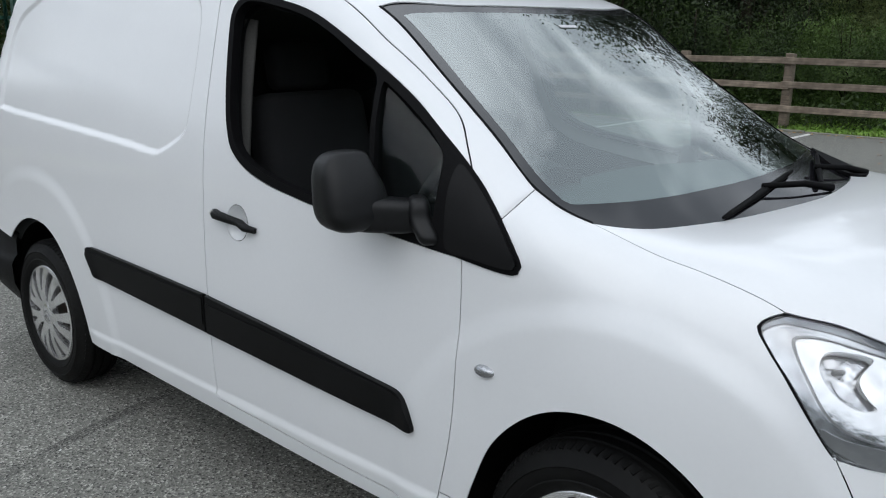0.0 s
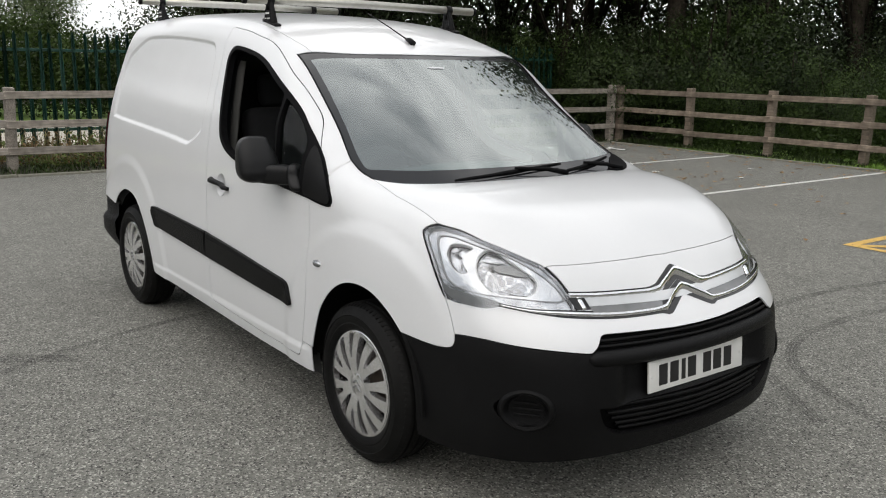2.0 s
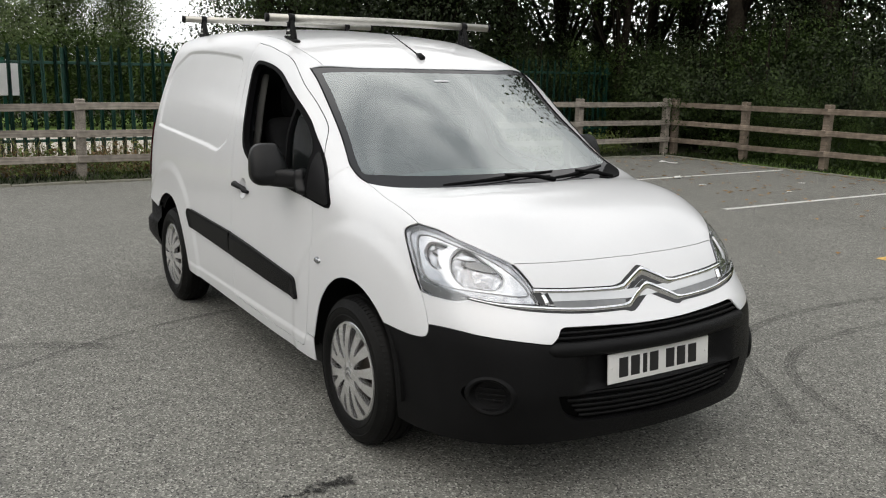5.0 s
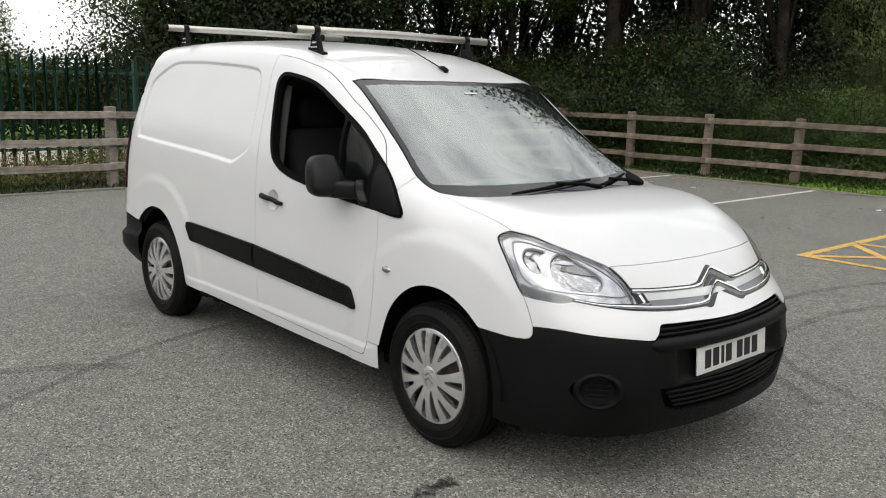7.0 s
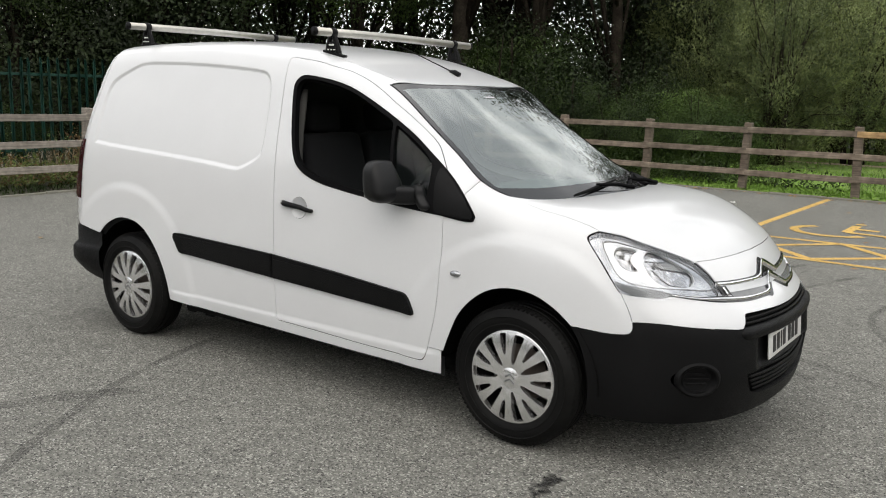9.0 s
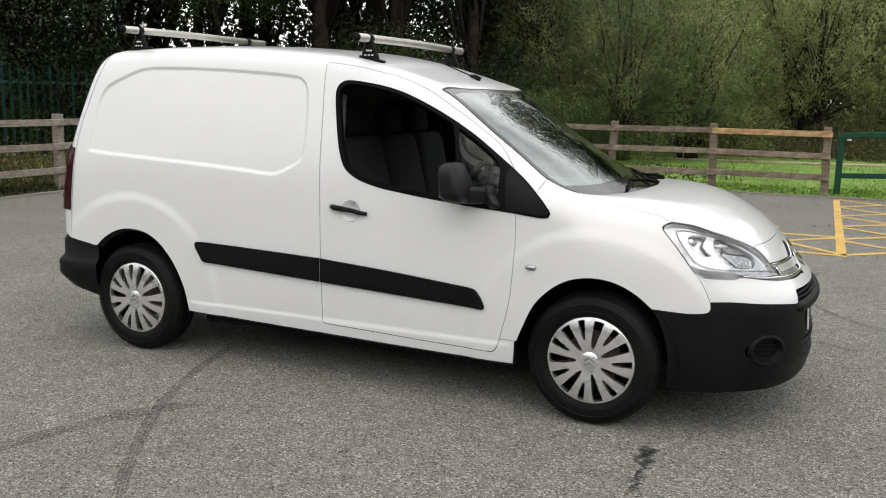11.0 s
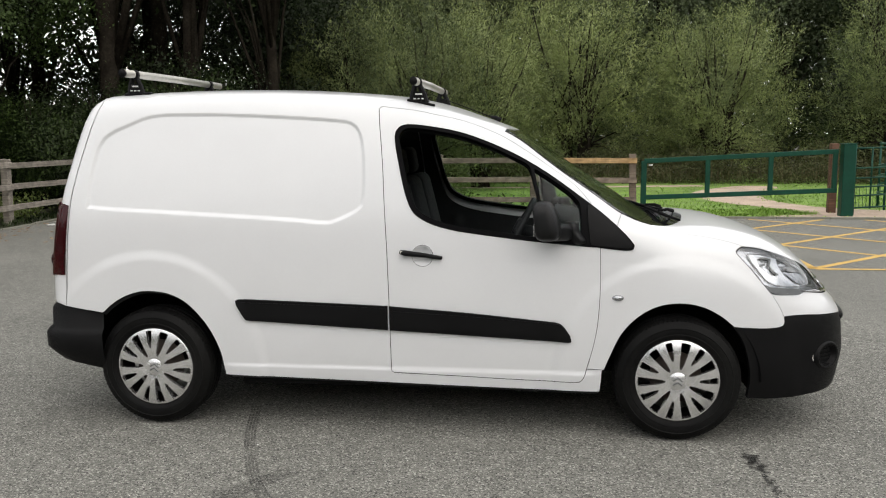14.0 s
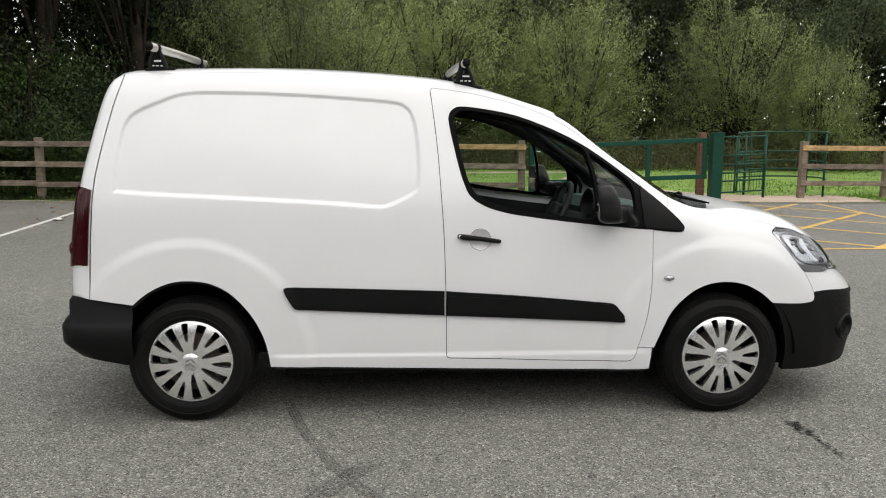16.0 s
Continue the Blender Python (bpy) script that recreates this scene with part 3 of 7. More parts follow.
def sheet_mesh(loops, sheet, spacing=0.025, off=0.0, gap=0.002, depth=0.012):
    """Fills outlines on a sheet with an even net, lays it on the van's form and folds its rim inwards."""
    from mathutils import geometry
    rims = [inset(sheet.uv(lp), gap, i > 0) for i, lp in enumerate(loops)]
    polys = [[tuple(q) for q in r] for r in rims]
    lo, hi = rims[0].min(0), rims[0].max(0)
    gx, gy = np.meshgrid(np.arange(lo[0], hi[0], spacing), np.arange(lo[1], hi[1], spacing * 0.87))
    gx = gx + (np.arange(gx.shape[0]) % 2)[:, None] * spacing / 2
    g = np.stack([gx.ravel(), gy.ravel()], 1)
    keep = outline_distance(g[:, 0], g[:, 1], polys[0]) < -0.45 * spacing
    for q in polys[1:]:
        keep &= outline_distance(g[:, 0], g[:, 1], q) > 0.45 * spacing
    g = g[keep]
    verts, edges = [], []
    for r in rims:
        k = len(verts)
        verts += [Vector((float(a), float(b))) for a, b in r]
        edges += [(k + i, k + (i + 1) % len(r)) for i in range(len(r))]
    verts += [Vector((float(a), float(b))) for a, b in g]
    v2, _, f2, *_ = geometry.delaunay_2d_cdt(verts, edges, [], 1, 1e-7)
    uv = np.array([tuple(v) for v in v2])
    p = settle(*sheet.rays(uv), off)
    nrm = slope(p)
    f2 = np.array([tuple(f) for f in f2 if len(f) == 3])
    mid = uv[f2].mean(1)
    hold = outline_distance(mid[:, 0], mid[:, 1], polys[0]) < 0
    for q in polys[1:]:
        hold &= outline_distance(mid[:, 0], mid[:, 1], q) > 0
    f2 = f2[hold]
    a, b, c = p[f2[:, 0]], p[f2[:, 1]], p[f2[:, 2]]
    turn = np.einsum("ij,ij->i", np.cross(b - a, c - a), nrm[f2[:, 0]])
    if np.sum(np.sign(turn)) < 0:
        f2 = f2[:, ::-1]
    faces = [tuple(int(i) for i in f) for f in f2]
    count = {}
    for f in faces:
        for i in range(3):
            e = (f[i], f[(i + 1) % 3])
            count[e] = count.get(e, 0) + 1
    rim = [e for e in count if (e[1], e[0]) not in count]
    vs, ns = [tuple(q) for q in p], [tuple(q) for q in nrm]
    if depth:
        new_id = {}
        for e in rim:
            t = p[e[1]] - p[e[0]]
            for i in e:
                o = np.cross(t, nrm[i])
                o /= np.linalg.norm(o) + 1e-12
                if i not in new_id:
                    new_id[i] = len(vs)
                    vs += [tuple(p[i]), tuple(p[i] - nrm[i] * depth)]
                    ns += [tuple(o), tuple(o)]
        for e in rim:
            i, j = new_id[e[0]], new_id[e[1]]
            faces.append((j, i, i + 1, j + 1))
    return vs, faces, ns


def panel(name, loops, sheet, material, parent, spacing=0.025, off=0.0, gap=0.002, depth=0.012, label="", pair=False, sag=None):
    """A body panel; with pair its mirror image on the other side too; sag: the even curve of a pane across the van."""
    vs, fs, ns = sheet_mesh(loops, sheet, spacing, off, gap, depth)
    if sag:
        ns = [tuple(Vector((0.50 + 0.06 * (v[0] - 1.0), sag * v[1], 0.866)).normalized()) for v in vs]
    a = mesh_object(name, vs, fs, material, parent, label, True, ns)
    if not pair:
        return a
    flip = lambda q: [(x, -y, z) for x, y, z in q]
    return a, mesh_object(name, flip(vs), [f[::-1] for f in fs], material, parent, label, True, flip(ns))


def pair_part(name, build, material, parent, label="", smooth=35):
    """Builds a part on the right and its mirror image on the left."""
    out = []
    for s in (1, -1):
        bm = bmesh.new()
        build(bm)
        if s < 0:
            bmesh.ops.scale(bm, vec=(1, -1, 1), verts=bm.verts)
            bmesh.ops.reverse_faces(bm, faces=bm.faces)
        else:
            bmesh.ops.recalc_face_normals(bm, faces=bm.faces)
        if s < 0:
            bmesh.ops.recalc_face_normals(bm, faces=bm.faces)
        out.append(part(name, bm, material, parent[0 if s > 0 else 1] if isinstance(parent, (list, tuple)) else parent, label, smooth))
    return out


# ---- the van ----
van = tagged(new("panel_van"), "white small panel van with black bumpers, parked on the asphalt", "van")

# lines between its panels
tail_seam = side_line([(-1.835, 0.638), (-1.824, 0.918), (-1.807, 1.191), (-1.784, 1.326), (-1.729, 1.571), (-1.70, 1.68)])
roof_seam = top_line([(-1.695, -0.615), (-1.4, -0.605), (-0.9, -0.600), (-0.097, -0.588), (0.221, -0.578), (0.497, -0.570)], 0.03)
screen_top = top_line([(0.490, -0.640), (0.506, -0.57), (0.530, -0.39), (0.540, -0.12), (0.542, 0.0)])
screen_edge = top_line([(0.490, -0.640), (0.655, -0.645), (0.825, -0.661), (0.942, -0.680), (1.082, -0.712)])
screen_foot = top_line([(1.082, -0.712), (1.16, -0.714), (1.236, -0.702)])
screen_low = top_line([(1.236, -0.702), (1.282, -0.665), (1.327, -0.610), (1.374, -0.495), (1.424, -0.344), (1.464, -0.12), (1.475, 0.0)])
pillar_seam = np.stack([screen_edge[-1], side_line([(1.050, 1.068), (1.053, 1.066)])[0]])
door_top = side_line([(-0.150, 1.684), (0.04, 1.660), (0.132, 1.640), (0.28, 1.606), (0.47, 1.533), (0.61, 1.449), (0.74, 1.360), (0.85, 1.279), (0.907, 1.217), (0.940, 1.175), (0.972, 1.128)])
door_rear = side_line([(-0.163, 1.672), (-0.130, 1.391), (-0.113, 1.168), (-0.098, 0.944), (-0.087, 0.656), (-0.082, 0.422), (-0.081, 0.339)])
door_low = chain(side_line([(-0.081, 0.339), (-0.076, 0.326), (-0.061, 0.320)], 0.008), side_line([(-0.061, 0.320), (0.25, 0.311), (0.531, 0.301), (0.859, 0.292)]), side_line([(0.859, 0.292), (0.884, 0.298), (0.902, 0.321), (0.915, 0.365)], 0.01))
door_front = side_line([(0.915, 0.365), (0.928, 0.411), (0.950, 0.50), (0.965, 0.591), (0.974, 0.72), (0.976, 0.856), (0.974, 0.975), (0.974, 1.06), (0.972, 1.128)])
pillar_foot = side_line([(0.972, 1.128), (1.01, 1.099), (1.050, 1.068)])
arch_rear = side_line([(-0.969, 0.284), (-0.994, 0.416), (-1.048, 0.533), (-1.115, 0.619), (-1.182, 0.677), (-1.264, 0.714), (-1.359, 0.726), (-1.428, 0.721), (-1.511, 0.693), (-1.58, 0.651), (-1.631, 0.606)])
arch_front = side_line([(1.632, 0.590), (1.562, 0.646), (1.468, 0.692), (1.362, 0.707), (1.258, 0.690), (1.171, 0.643), (1.086, 0.554), (1.032, 0.441), (1.001, 0.362)])
sill_line = side_line([(0.992, 0.362), (0.988, 0.30), (0.983, 0.244)])
sill_low = side_line([(0.983, 0.242), (0.4, 0.253), (-0.3, 0.268), (-0.969, 0.283)])
bonnet_seam = top_line([(1.236, -0.702), (1.39, -0.705), (1.56, -0.714), (1.675, -0.716)])
LAMP_LINE = [(1.675, -0.716, 0.975), (1.655, -0.735, 0.968), (1.641, -0.752, 0.952), (1.668, -0.765, 0.918), (1.705, -0.773, 0.878), (1.757, -0.781, 0.815), (1.800, -0.785, 0.765), (1.815, -0.785, 0.750)]
LAMP_BASE = [(1.815, -0.785, 0.750), (1.850, -0.778, 0.743), (1.908, -0.764, 0.740), (1.980, -0.733, 0.738), (2.015, -0.700, 0.748), (2.060, -0.645, 0.750), (2.112, -0.552, 0.740), (2.142, -0.480, 0.732)]
LAMP_NOSE = [(2.142, -0.480, 0.732), (2.125, -0.472, 0.755), (2.103, -0.480, 0.785), (2.066, -0.496, 0.827), (2.016, -0.522, 0.871)]
LAMP_TOP = [(2.016, -0.522, 0.871), (1.965, -0.568, 0.898), (1.915, -0.605, 0.919), (1.840, -0.650, 0.944), (1.760, -0.682, 0.965), (1.715, -0.703, 0.973), (1.675, -0.716, 0.975)]
lamp_line, lamp_base, lamp_nose, lamp_top = (smooth_line(q) for q in (LAMP_LINE, LAMP_BASE, LAMP_NOSE, LAMP_TOP))
shut = top_line([(2.016, -0.522), (2.045, -0.42), (2.062, -0.33), (2.079, -0.19), (2.088, 0.0)])
bumper_gap = side_line([(1.815, 0.750), (1.855, 0.683), (1.876, 0.637)])
fender_toe = chain(side_line([(1.876, 0.637), (1.880, 0.610), (1.872, 0.594), (1.850, 0.586)], 0.008), side_line([(1.850, 0.586), (1.793, 0.582), (1.632, 0.590)]))
white_low = front_line([(-0.792, 0.637), (-0.750, 0.641), (-0.696, 0.634), (-0.584, 0.622), (-0.520, 0.614), (-0.490, 0.611)])
slot_side = front_line([(-0.488, 0.612), (-0.462, 0.632), (-0.440, 0.658), (-0.420, 0.663)], 0.012)
slot_top = front_line([(-0.420, 0.663), (-0.25, 0.657), (-0.13, 0.652), (0.0, 0.650)])
slot_low = front_line([(-0.488, 0.611), (-0.37, 0.610), (-0.18, 0.607), (0.0, 0.606)])
bumper_arch = side_line([(1.632, 0.588), (1.672, 0.52), (1.702, 0.43), (1.715, 0.33), (1.708, 0.225)])
bumper_low = chain(side_line([(1.708, 0.225), (1.80, 0.220), (1.95, 0.222)]), front_line([(-0.765, 0.222), (-0.66, 0.232), (-0.45, 0.240), (-0.2, 0.240), (0.0, 0.240)]))

side_loop = chain(tail_seam, roof_seam, top_line([(0.497, -0.570), (0.490, -0.640)]), screen_edge, pillar_seam, pillar_foot[::-1], door_top[::-1], door_rear, door_low, sill_line, sill_low, arch_rear, side_line([(-1.631, 0.606), (-1.74, 0.622), (-1.80, 0.632), (-1.835, 0.638)]))
panel("body_side", [side_loop], FLANK, PAINT, van, 0.008, gap=0.0018, depth=0.004, label="white side panel with a pressed recess", pair=True)
door_loop = chain(door_rear[::-1], door_top, door_front[::-1], door_low[::-1])
WINDOW = [(-0.071, 1.530), (-0.064, 1.560), (-0.043, 1.580), (-0.013, 1.589), (0.131, 1.575), (0.276, 1.545), (0.421, 1.494), (0.568, 1.427), (0.714, 1.340), (0.800, 1.278), (0.880, 1.208)]
WINDOW_LOW = [(0.918, 0.983), (0.700, 1.003), (0.510, 1.024), (0.350, 1.044), (0.223, 1.064), (0.108, 1.099), (0.037, 1.147), (0.004, 1.210), (-0.018, 1.280), (-0.045, 1.391), (-0.066, 1.489), (-0.071, 1.530)]
window_hole = chain(side_line(WINDOW), side_line([(0.880, 1.208), (0.925, 1.156)]), side_line([(0.925, 1.156), (0.950, 1.112)]), side_line([(0.950, 1.112), (0.950, 0.981)]), side_line([(0.950, 0.981), (0.918, 0.983)]), side_line(WINDOW_LOW))
dish = side_line([(0.085 + 0.053 * math.cos(a), 0.93 + 0.053 * math.sin(a)) for a in np.linspace(0, 2 * math.pi, 48, endpoint=False)], 0.02, True)
doors = panel("door", [door_loop, window_hole, dish], FLANK, PAINT, van, 0.012, gap=0.0018, depth=0.004, label="white front door with its window down", pair=True)
recess = panel("handle_recess", [dish], FLANK, PAINT, doors[0], 0.006, gap=0.0, depth=0, pair=True)
recess[1].parent = doors[1]
fender_loop = chain(side_line([(0.992, 0.362), (0.915, 0.365)]), door_front, pillar_foot, pillar_seam[::-1], screen_foot, bonnet_seam, lamp_line, bumper_gap, fender_toe, arch_front)
panel("front_wing", [fender_loop], FLANK, PAINT, van, 0.016, gap=0.0010, depth=0.004, pair=True)
roof_loop = chain(roof_seam, both(top_line([(0.497, -0.570), (0.530, -0.39), (0.540, -0.12), (0.542, 0.0)])), mirrored(roof_seam), top_line([(-1.695, 0.615), (-1.725, 0.4), (-1.735, 0.0), (-1.725, -0.4), (-1.695, -0.615)]))
panel("roof", [roof_loop], ROOF, PAINT, van, 0.035, gap=0.001, depth=0.004)
bonnet_loop = chain(both(screen_low), flipped(bonnet_seam), mirrored(lamp_top), flipped(shut), shut[::-1][1:], lamp_top, bonnet_seam[::-1])
panel("bonnet", [bonnet_loop], BONNET, PAINT, van, 0.028, gap=0.0008, depth=0.005)
cover_loop = chain(both(shut), mirrored(lamp_nose), mirrored(lamp_base), flipped(bumper_gap), flipped(white_low), flipped(slot_side), both(slot_top)[::-1], slot_side[::-1], white_low[::-1], bumper_gap[::-1], lamp_base, lamp_nose)
panel("bumper_cover", [cover_loop], NOSE_SHEET, PAINT, van, 0.02, gap=0.0014, depth=0.006, label="white upper bumper below the bonnet")
intake = front_line([(-0.470, 0.425), (-0.455, 0.385), (-0.425, 0.345), (-0.385, 0.325), (-0.20, 0.312), (0.0, 0.306)])
intake_loop = chain(both(intake), both(front_line([(-0.470, 0.425), (-0.25, 0.425), (0.0, 0.425)]))[::-1])
FOG = (-0.678, 0.422)
fog_ring = front_line([(FOG[0] + 0.060 * math.cos(a), FOG[1] + 0.050 * math.sin(a)) for a in np.linspace(0, 2 * math.pi, 24, endpoint=False)], 0.02, True)
bumper_loop = chain(bumper_arch[::-1], fender_toe[::-1], white_low, both(slot_low), mirrored(white_low), flipped(fender_toe), flipped(bumper_arch), flipped(bumper_low), bumper_low[::-1])
bumper = panel("front_bumper", [bumper_loop, intake_loop, fog_ring, mirrored(fog_ring)], NOSE_SHEET, PLASTIC, van, 0.02, depth=0.03, label="textured black plastic front bumper")
slot_loop = chain(slot_side, both(slot_top), mirrored(slot_side), both(slot_low)[::-1])
panel("upper_grille", [slot_loop], NOSE_SHEET, UNDER, van, 0.03, off=-0.035, gap=-0.03, depth=0)
for z0, z1 in ((0.626, 0.618), (0.643, 0.637)):
    ln = both(front_line([(-0.455, z0), (-0.25, z0 - 0.003), (0, z1)]))
    sweep_bm = sweep(bmesh.new(), [q - np.array([0.012, 0, 0]) for q in ln], 0.006, 6)
    part("grille_bar", sweep_bm, PLASTIC, van, smooth=50)
panel("lower_grille", [intake_loop], NOSE_SHEET, UNDER, van, 0.03, off=-0.05, gap=-0.03, depth=0)
for k in range(5):
    z = 0.330 + k * 0.021
    w = 0.37 + 0.018 * k
    ln = both(front_line([(-w, z + 0.006), (-0.2, z), (0, z - 0.004)]))
    part("grille_bar", sweep(bmesh.new(), [q - np.array([0.022, 0, 0]) for q in ln], 0.0065, 6), PLASTIC, van, smooth=50)


def fog_blank(bm):
    c = Vector(tuple(front_line([FOG, (FOG[0] + 0.001, FOG[1])])[0]))
    m = Matrix.Translation(c) @ Vector(tuple(slope(np.array([tuple(c)]))[0])).to_track_quat("Z", "Y").to_matrix().to_4x4()
    lathe(bm, [(-0.016, 0.076), (-0.002, 0.071), (0.003, 0.065), (0.001, 0.059), (-0.008, 0.053), (-0.020, 0.047), (-0.024, 0.030), (-0.024, 0.002)], 32, "z")
    for z in (-0.02, 0.0, 0.02):
        box(bm, (0.084 - 40 * z * z, 0.007, 0.008), pose(0, z, -0.020), 0.002)
    bmesh.ops.scale(bm, vec=(1.28, 1.0, 1.0), verts=bm.verts)
    bmesh.ops.transform(bm, matrix=m, verts=bm.verts)


pair_part("fog_lamp_blank", fog_blank, PLASTIC, bumper, "black round fog lamp blanking cap")
shelf = front_line([(-0.500, 0.590), (-0.46, 0.588), (-0.30, 0.586), (0.0, 0.584), (0.30, 0.586), (0.46, 0.588), (0.500, 0.590)], 0.03)
part("number_shelf", sweep(bmesh.new(), [tuple(q - np.array([0.014, 0, 0])) for q in shelf], [0.012] + [0.024] + [0.028] * (len(shelf) - 4) + [0.024] + [0.012], 16), PLASTIC, bumper, "rounded ledge above the number plate", 60)

# windscreen with its black border
screen_loop = chain(both(screen_top), flipped(screen_edge), flipped(screen_foot), both(screen_low)[::-1], screen_foot[::-1], screen_edge[::-1])
clear_side = top_line([(0.548, -0.603), (0.70, -0.608), (0.905, -0.638), (1.070, -0.674), (1.140, -0.684)])
clear_loop = chain(both(top_line([(0.548, -0.603), (0.566, -0.37), (0.578, -0.12), (0.580, 0.0)])), flipped(clear_side), both(top_line([(1.140, -0.684), (1.158, -0.678), (1.173, -0.655), (1.214, -0.53), (1.244, -0.38), (1.260, -0.24), (1.270, -0.10), (1.272, 0.0)]))[::-1], clear_side[::-1])
windscreen = panel("windscreen", [clear_loop], SCREEN_SHEET, SCREEN, van, 0.03, off=-0.003, gap=0.0, depth=0, label="clear windscreen mirroring the cloudy sky", sag=0.13)
windscreen.visible_shadow = False
panel("screen_border", [screen_loop, clear_loop], SCREEN_SHEET, FRIT, windscreen, 0.03, off=-0.003, gap=0.0, depth=0, label="dark printed border", sag=0.13)
panel("screen_seal", [chain(screen_edge, screen_foot, top_line([(1.233, -0.697), (1.16, -0.708), (1.080, -0.706), (0.942, -0.674), (0.825, -0.655), (0.655, -0.639), (0.490, -0.634)]))], FLANK, SEAL, van, 0.02, off=0.0015, gap=0.0, depth=0.004, pair=True)

# black surround of the side window, with its corner triangle
surround_out = chain(side_line(WINDOW[:-2] + [(0.858, 1.238), (0.946, 1.173), (1.004, 1.127), (1.074, 1.064), (1.118, 1.018), (1.140, 0.986), (1.133, 0.968), (1.106, 0.963), (1.00, 0.972)] + WINDOW_LOW[:-1], 0.02, True))
main_hole = side_line([(-0.048, 1.515), (-0.042, 1.545), (-0.014, 1.567), (0.03, 1.570), (0.131, 1.557), (0.276, 1.527), (0.421, 1.476), (0.540, 1.421), (0.606, 1.388), (0.622, 1.370), (0.640, 1.310), (0.657, 1.224), (0.672, 1.060), (0.655, 1.034), (0.510, 1.046), (0.350, 1.066), (0.223, 1.088), (0.125, 1.117), (0.060, 1.160), (0.027, 1.215), (0.005, 1.285), (-0.020, 1.391), (-0.040, 1.480)], 0.02, True)
small_hole = side_line([(0.643, 1.364), (0.656, 1.358), (0.740, 1.305), (0.826, 1.242), (0.864, 1.203), (0.874, 1.178), (0.872, 1.040), (0.850, 1.022), (0.705, 1.026), (0.690, 1.045), (0.674, 1.223), (0.650, 1.330)], 0.02, True)
frames = panel("window_surround", [surround_out, main_hole, small_hole], FLANK, SEAL, doors[0], 0.02, off=0.0035, gap=0.0, depth=0.03, label="black rubber window surround and corner panel", pair=True)
frames[1].parent = doors[1]
quarter = panel("quarter_glass", [small_hole], FLANK, PANE, doors[0], 0.04, off=-0.012, gap=-0.006, depth=0, pair=True)
quarter[1].parent = doors[1]
for q in quarter:
    q.visible_shadow = False
far_pane = panel("door_glass", [mirrored(main_hole)], Sheet((0, 0.8, 0.6), (1, 0, 0)), PANE, doors[1], 0.04, off=-0.014, gap=-0.006, depth=0)
far_pane.visible_shadow = False
corner = panel("mirror_corner", [side_line([(0.915, 1.182), (0.945, 1.164), (1.003, 1.117), (1.070, 1.056), (1.108, 1.014), (1.130, 0.986), (1.125, 0.975), (1.105, 0.971), (1.0, 0.979), (0.930, 0.989), (0.918, 1.05), (0.910, 1.14)], 0.02, True)], FLANK, PLASTIC, doors[0], 0.02, off=0.009, gap=0.0, depth=0.012, label="black plastic corner panel", pair=True)
corner[1].parent = doors[1]

# rubbing strips
strip_rear = chain(side_line([(-0.880, 0.686), (-0.5, 0.676), (-0.0935, 0.663)]), side_line([(-0.0935, 0.663), (-0.0925, 0.534)]), side_line([(-0.0925, 0.534), (-0.5, 0.553), (-0.820, 0.568)]), side_line([(-0.820, 0.568), (-0.845, 0.575), (-0.860, 0.595), (-0.897, 0.665), (-0.896, 0.680), (-0.880, 0.686)], 0.01))
strip_front = chain(side_line([(-0.0865, 0.662), (0.35, 0.632), (0.745, 0.595)]), side_line([(0.745, 0.595), (0.778, 0.588), (0.800, 0.570), (0.838, 0.506), (0.836, 0.492), (0.822, 0.489)], 0.012), side_line([(0.822, 0.489), (0.4, 0.511), (-0.0855, 0.533)]), side_line([(-0.0855, 0.533), (-0.0865, 0.662)]))
for lp in (strip_rear, strip_front):
    strips = panel("rubbing_strip", [lp], FLANK, PLASTIC, van, 0.02, off=0.014, gap=0.002, depth=0.016, label="black plastic rubbing strip", pair=True)
    lp2 = lp + (lp.mean(0) - lp) * np.array([0.012, 0, 0.28])
    ridge = panel("strip_ridge", [lp2], FLANK, PLASTIC, strips[0], 0.02, off=0.018, gap=0.002, depth=0.006, pair=True)
    ridge[1].parent = strips[1]


def handle(bm):
    pts = [Vector(tuple(p)) + Vector((0, -k, 0)) for p, k in zip(side_line([(-0.026, 0.948), (0.0, 0.945), (0.05, 0.939), (0.10, 0.933), (0.15, 0.927), (0.185, 0.922)], 1.0), (0.006, 0.018, 0.024, 0.024, 0.018, 0.006))]
    sweep(bm, [tuple(p) for p in pts], [0.014, 0.018, 0.016, 0.0145, 0.014, 0.011], 10, flat=0.8)


pair_part("door_handle", handle, PLASTIC, doors, "black plastic pull handle", 60)
lock = lathe(bmesh.new(), [(-0.003, 0.0), (-0.003, 0.009), (0.004, 0.010)], 16, "y", tuple(side_line([(-0.018, 0.947), (-0.017, 0.947)])[0] + np.array([0, -0.021, 0])))
part("lock_barrel", lock, ALU, doors[0], smooth=40)
ind = side_line([(1.062, 0.731), (1.063, 0.731)])[0]


def indicator(bm):
    lathe(bm, [(0.004, 0.030), (-0.006, 0.026), (-0.012, 0.016), (-0.013, 0.0)], 24, "y")
    bmesh.ops.scale(bm, vec=(1.0, 1.0, 0.52), verts=bm.verts)
    bmesh.ops.translate(bm, vec=tuple(ind), verts=bm.verts)


pair_part("side_indicator", indicator, REFLECTOR, van, "small clear oval side indicator", 60)

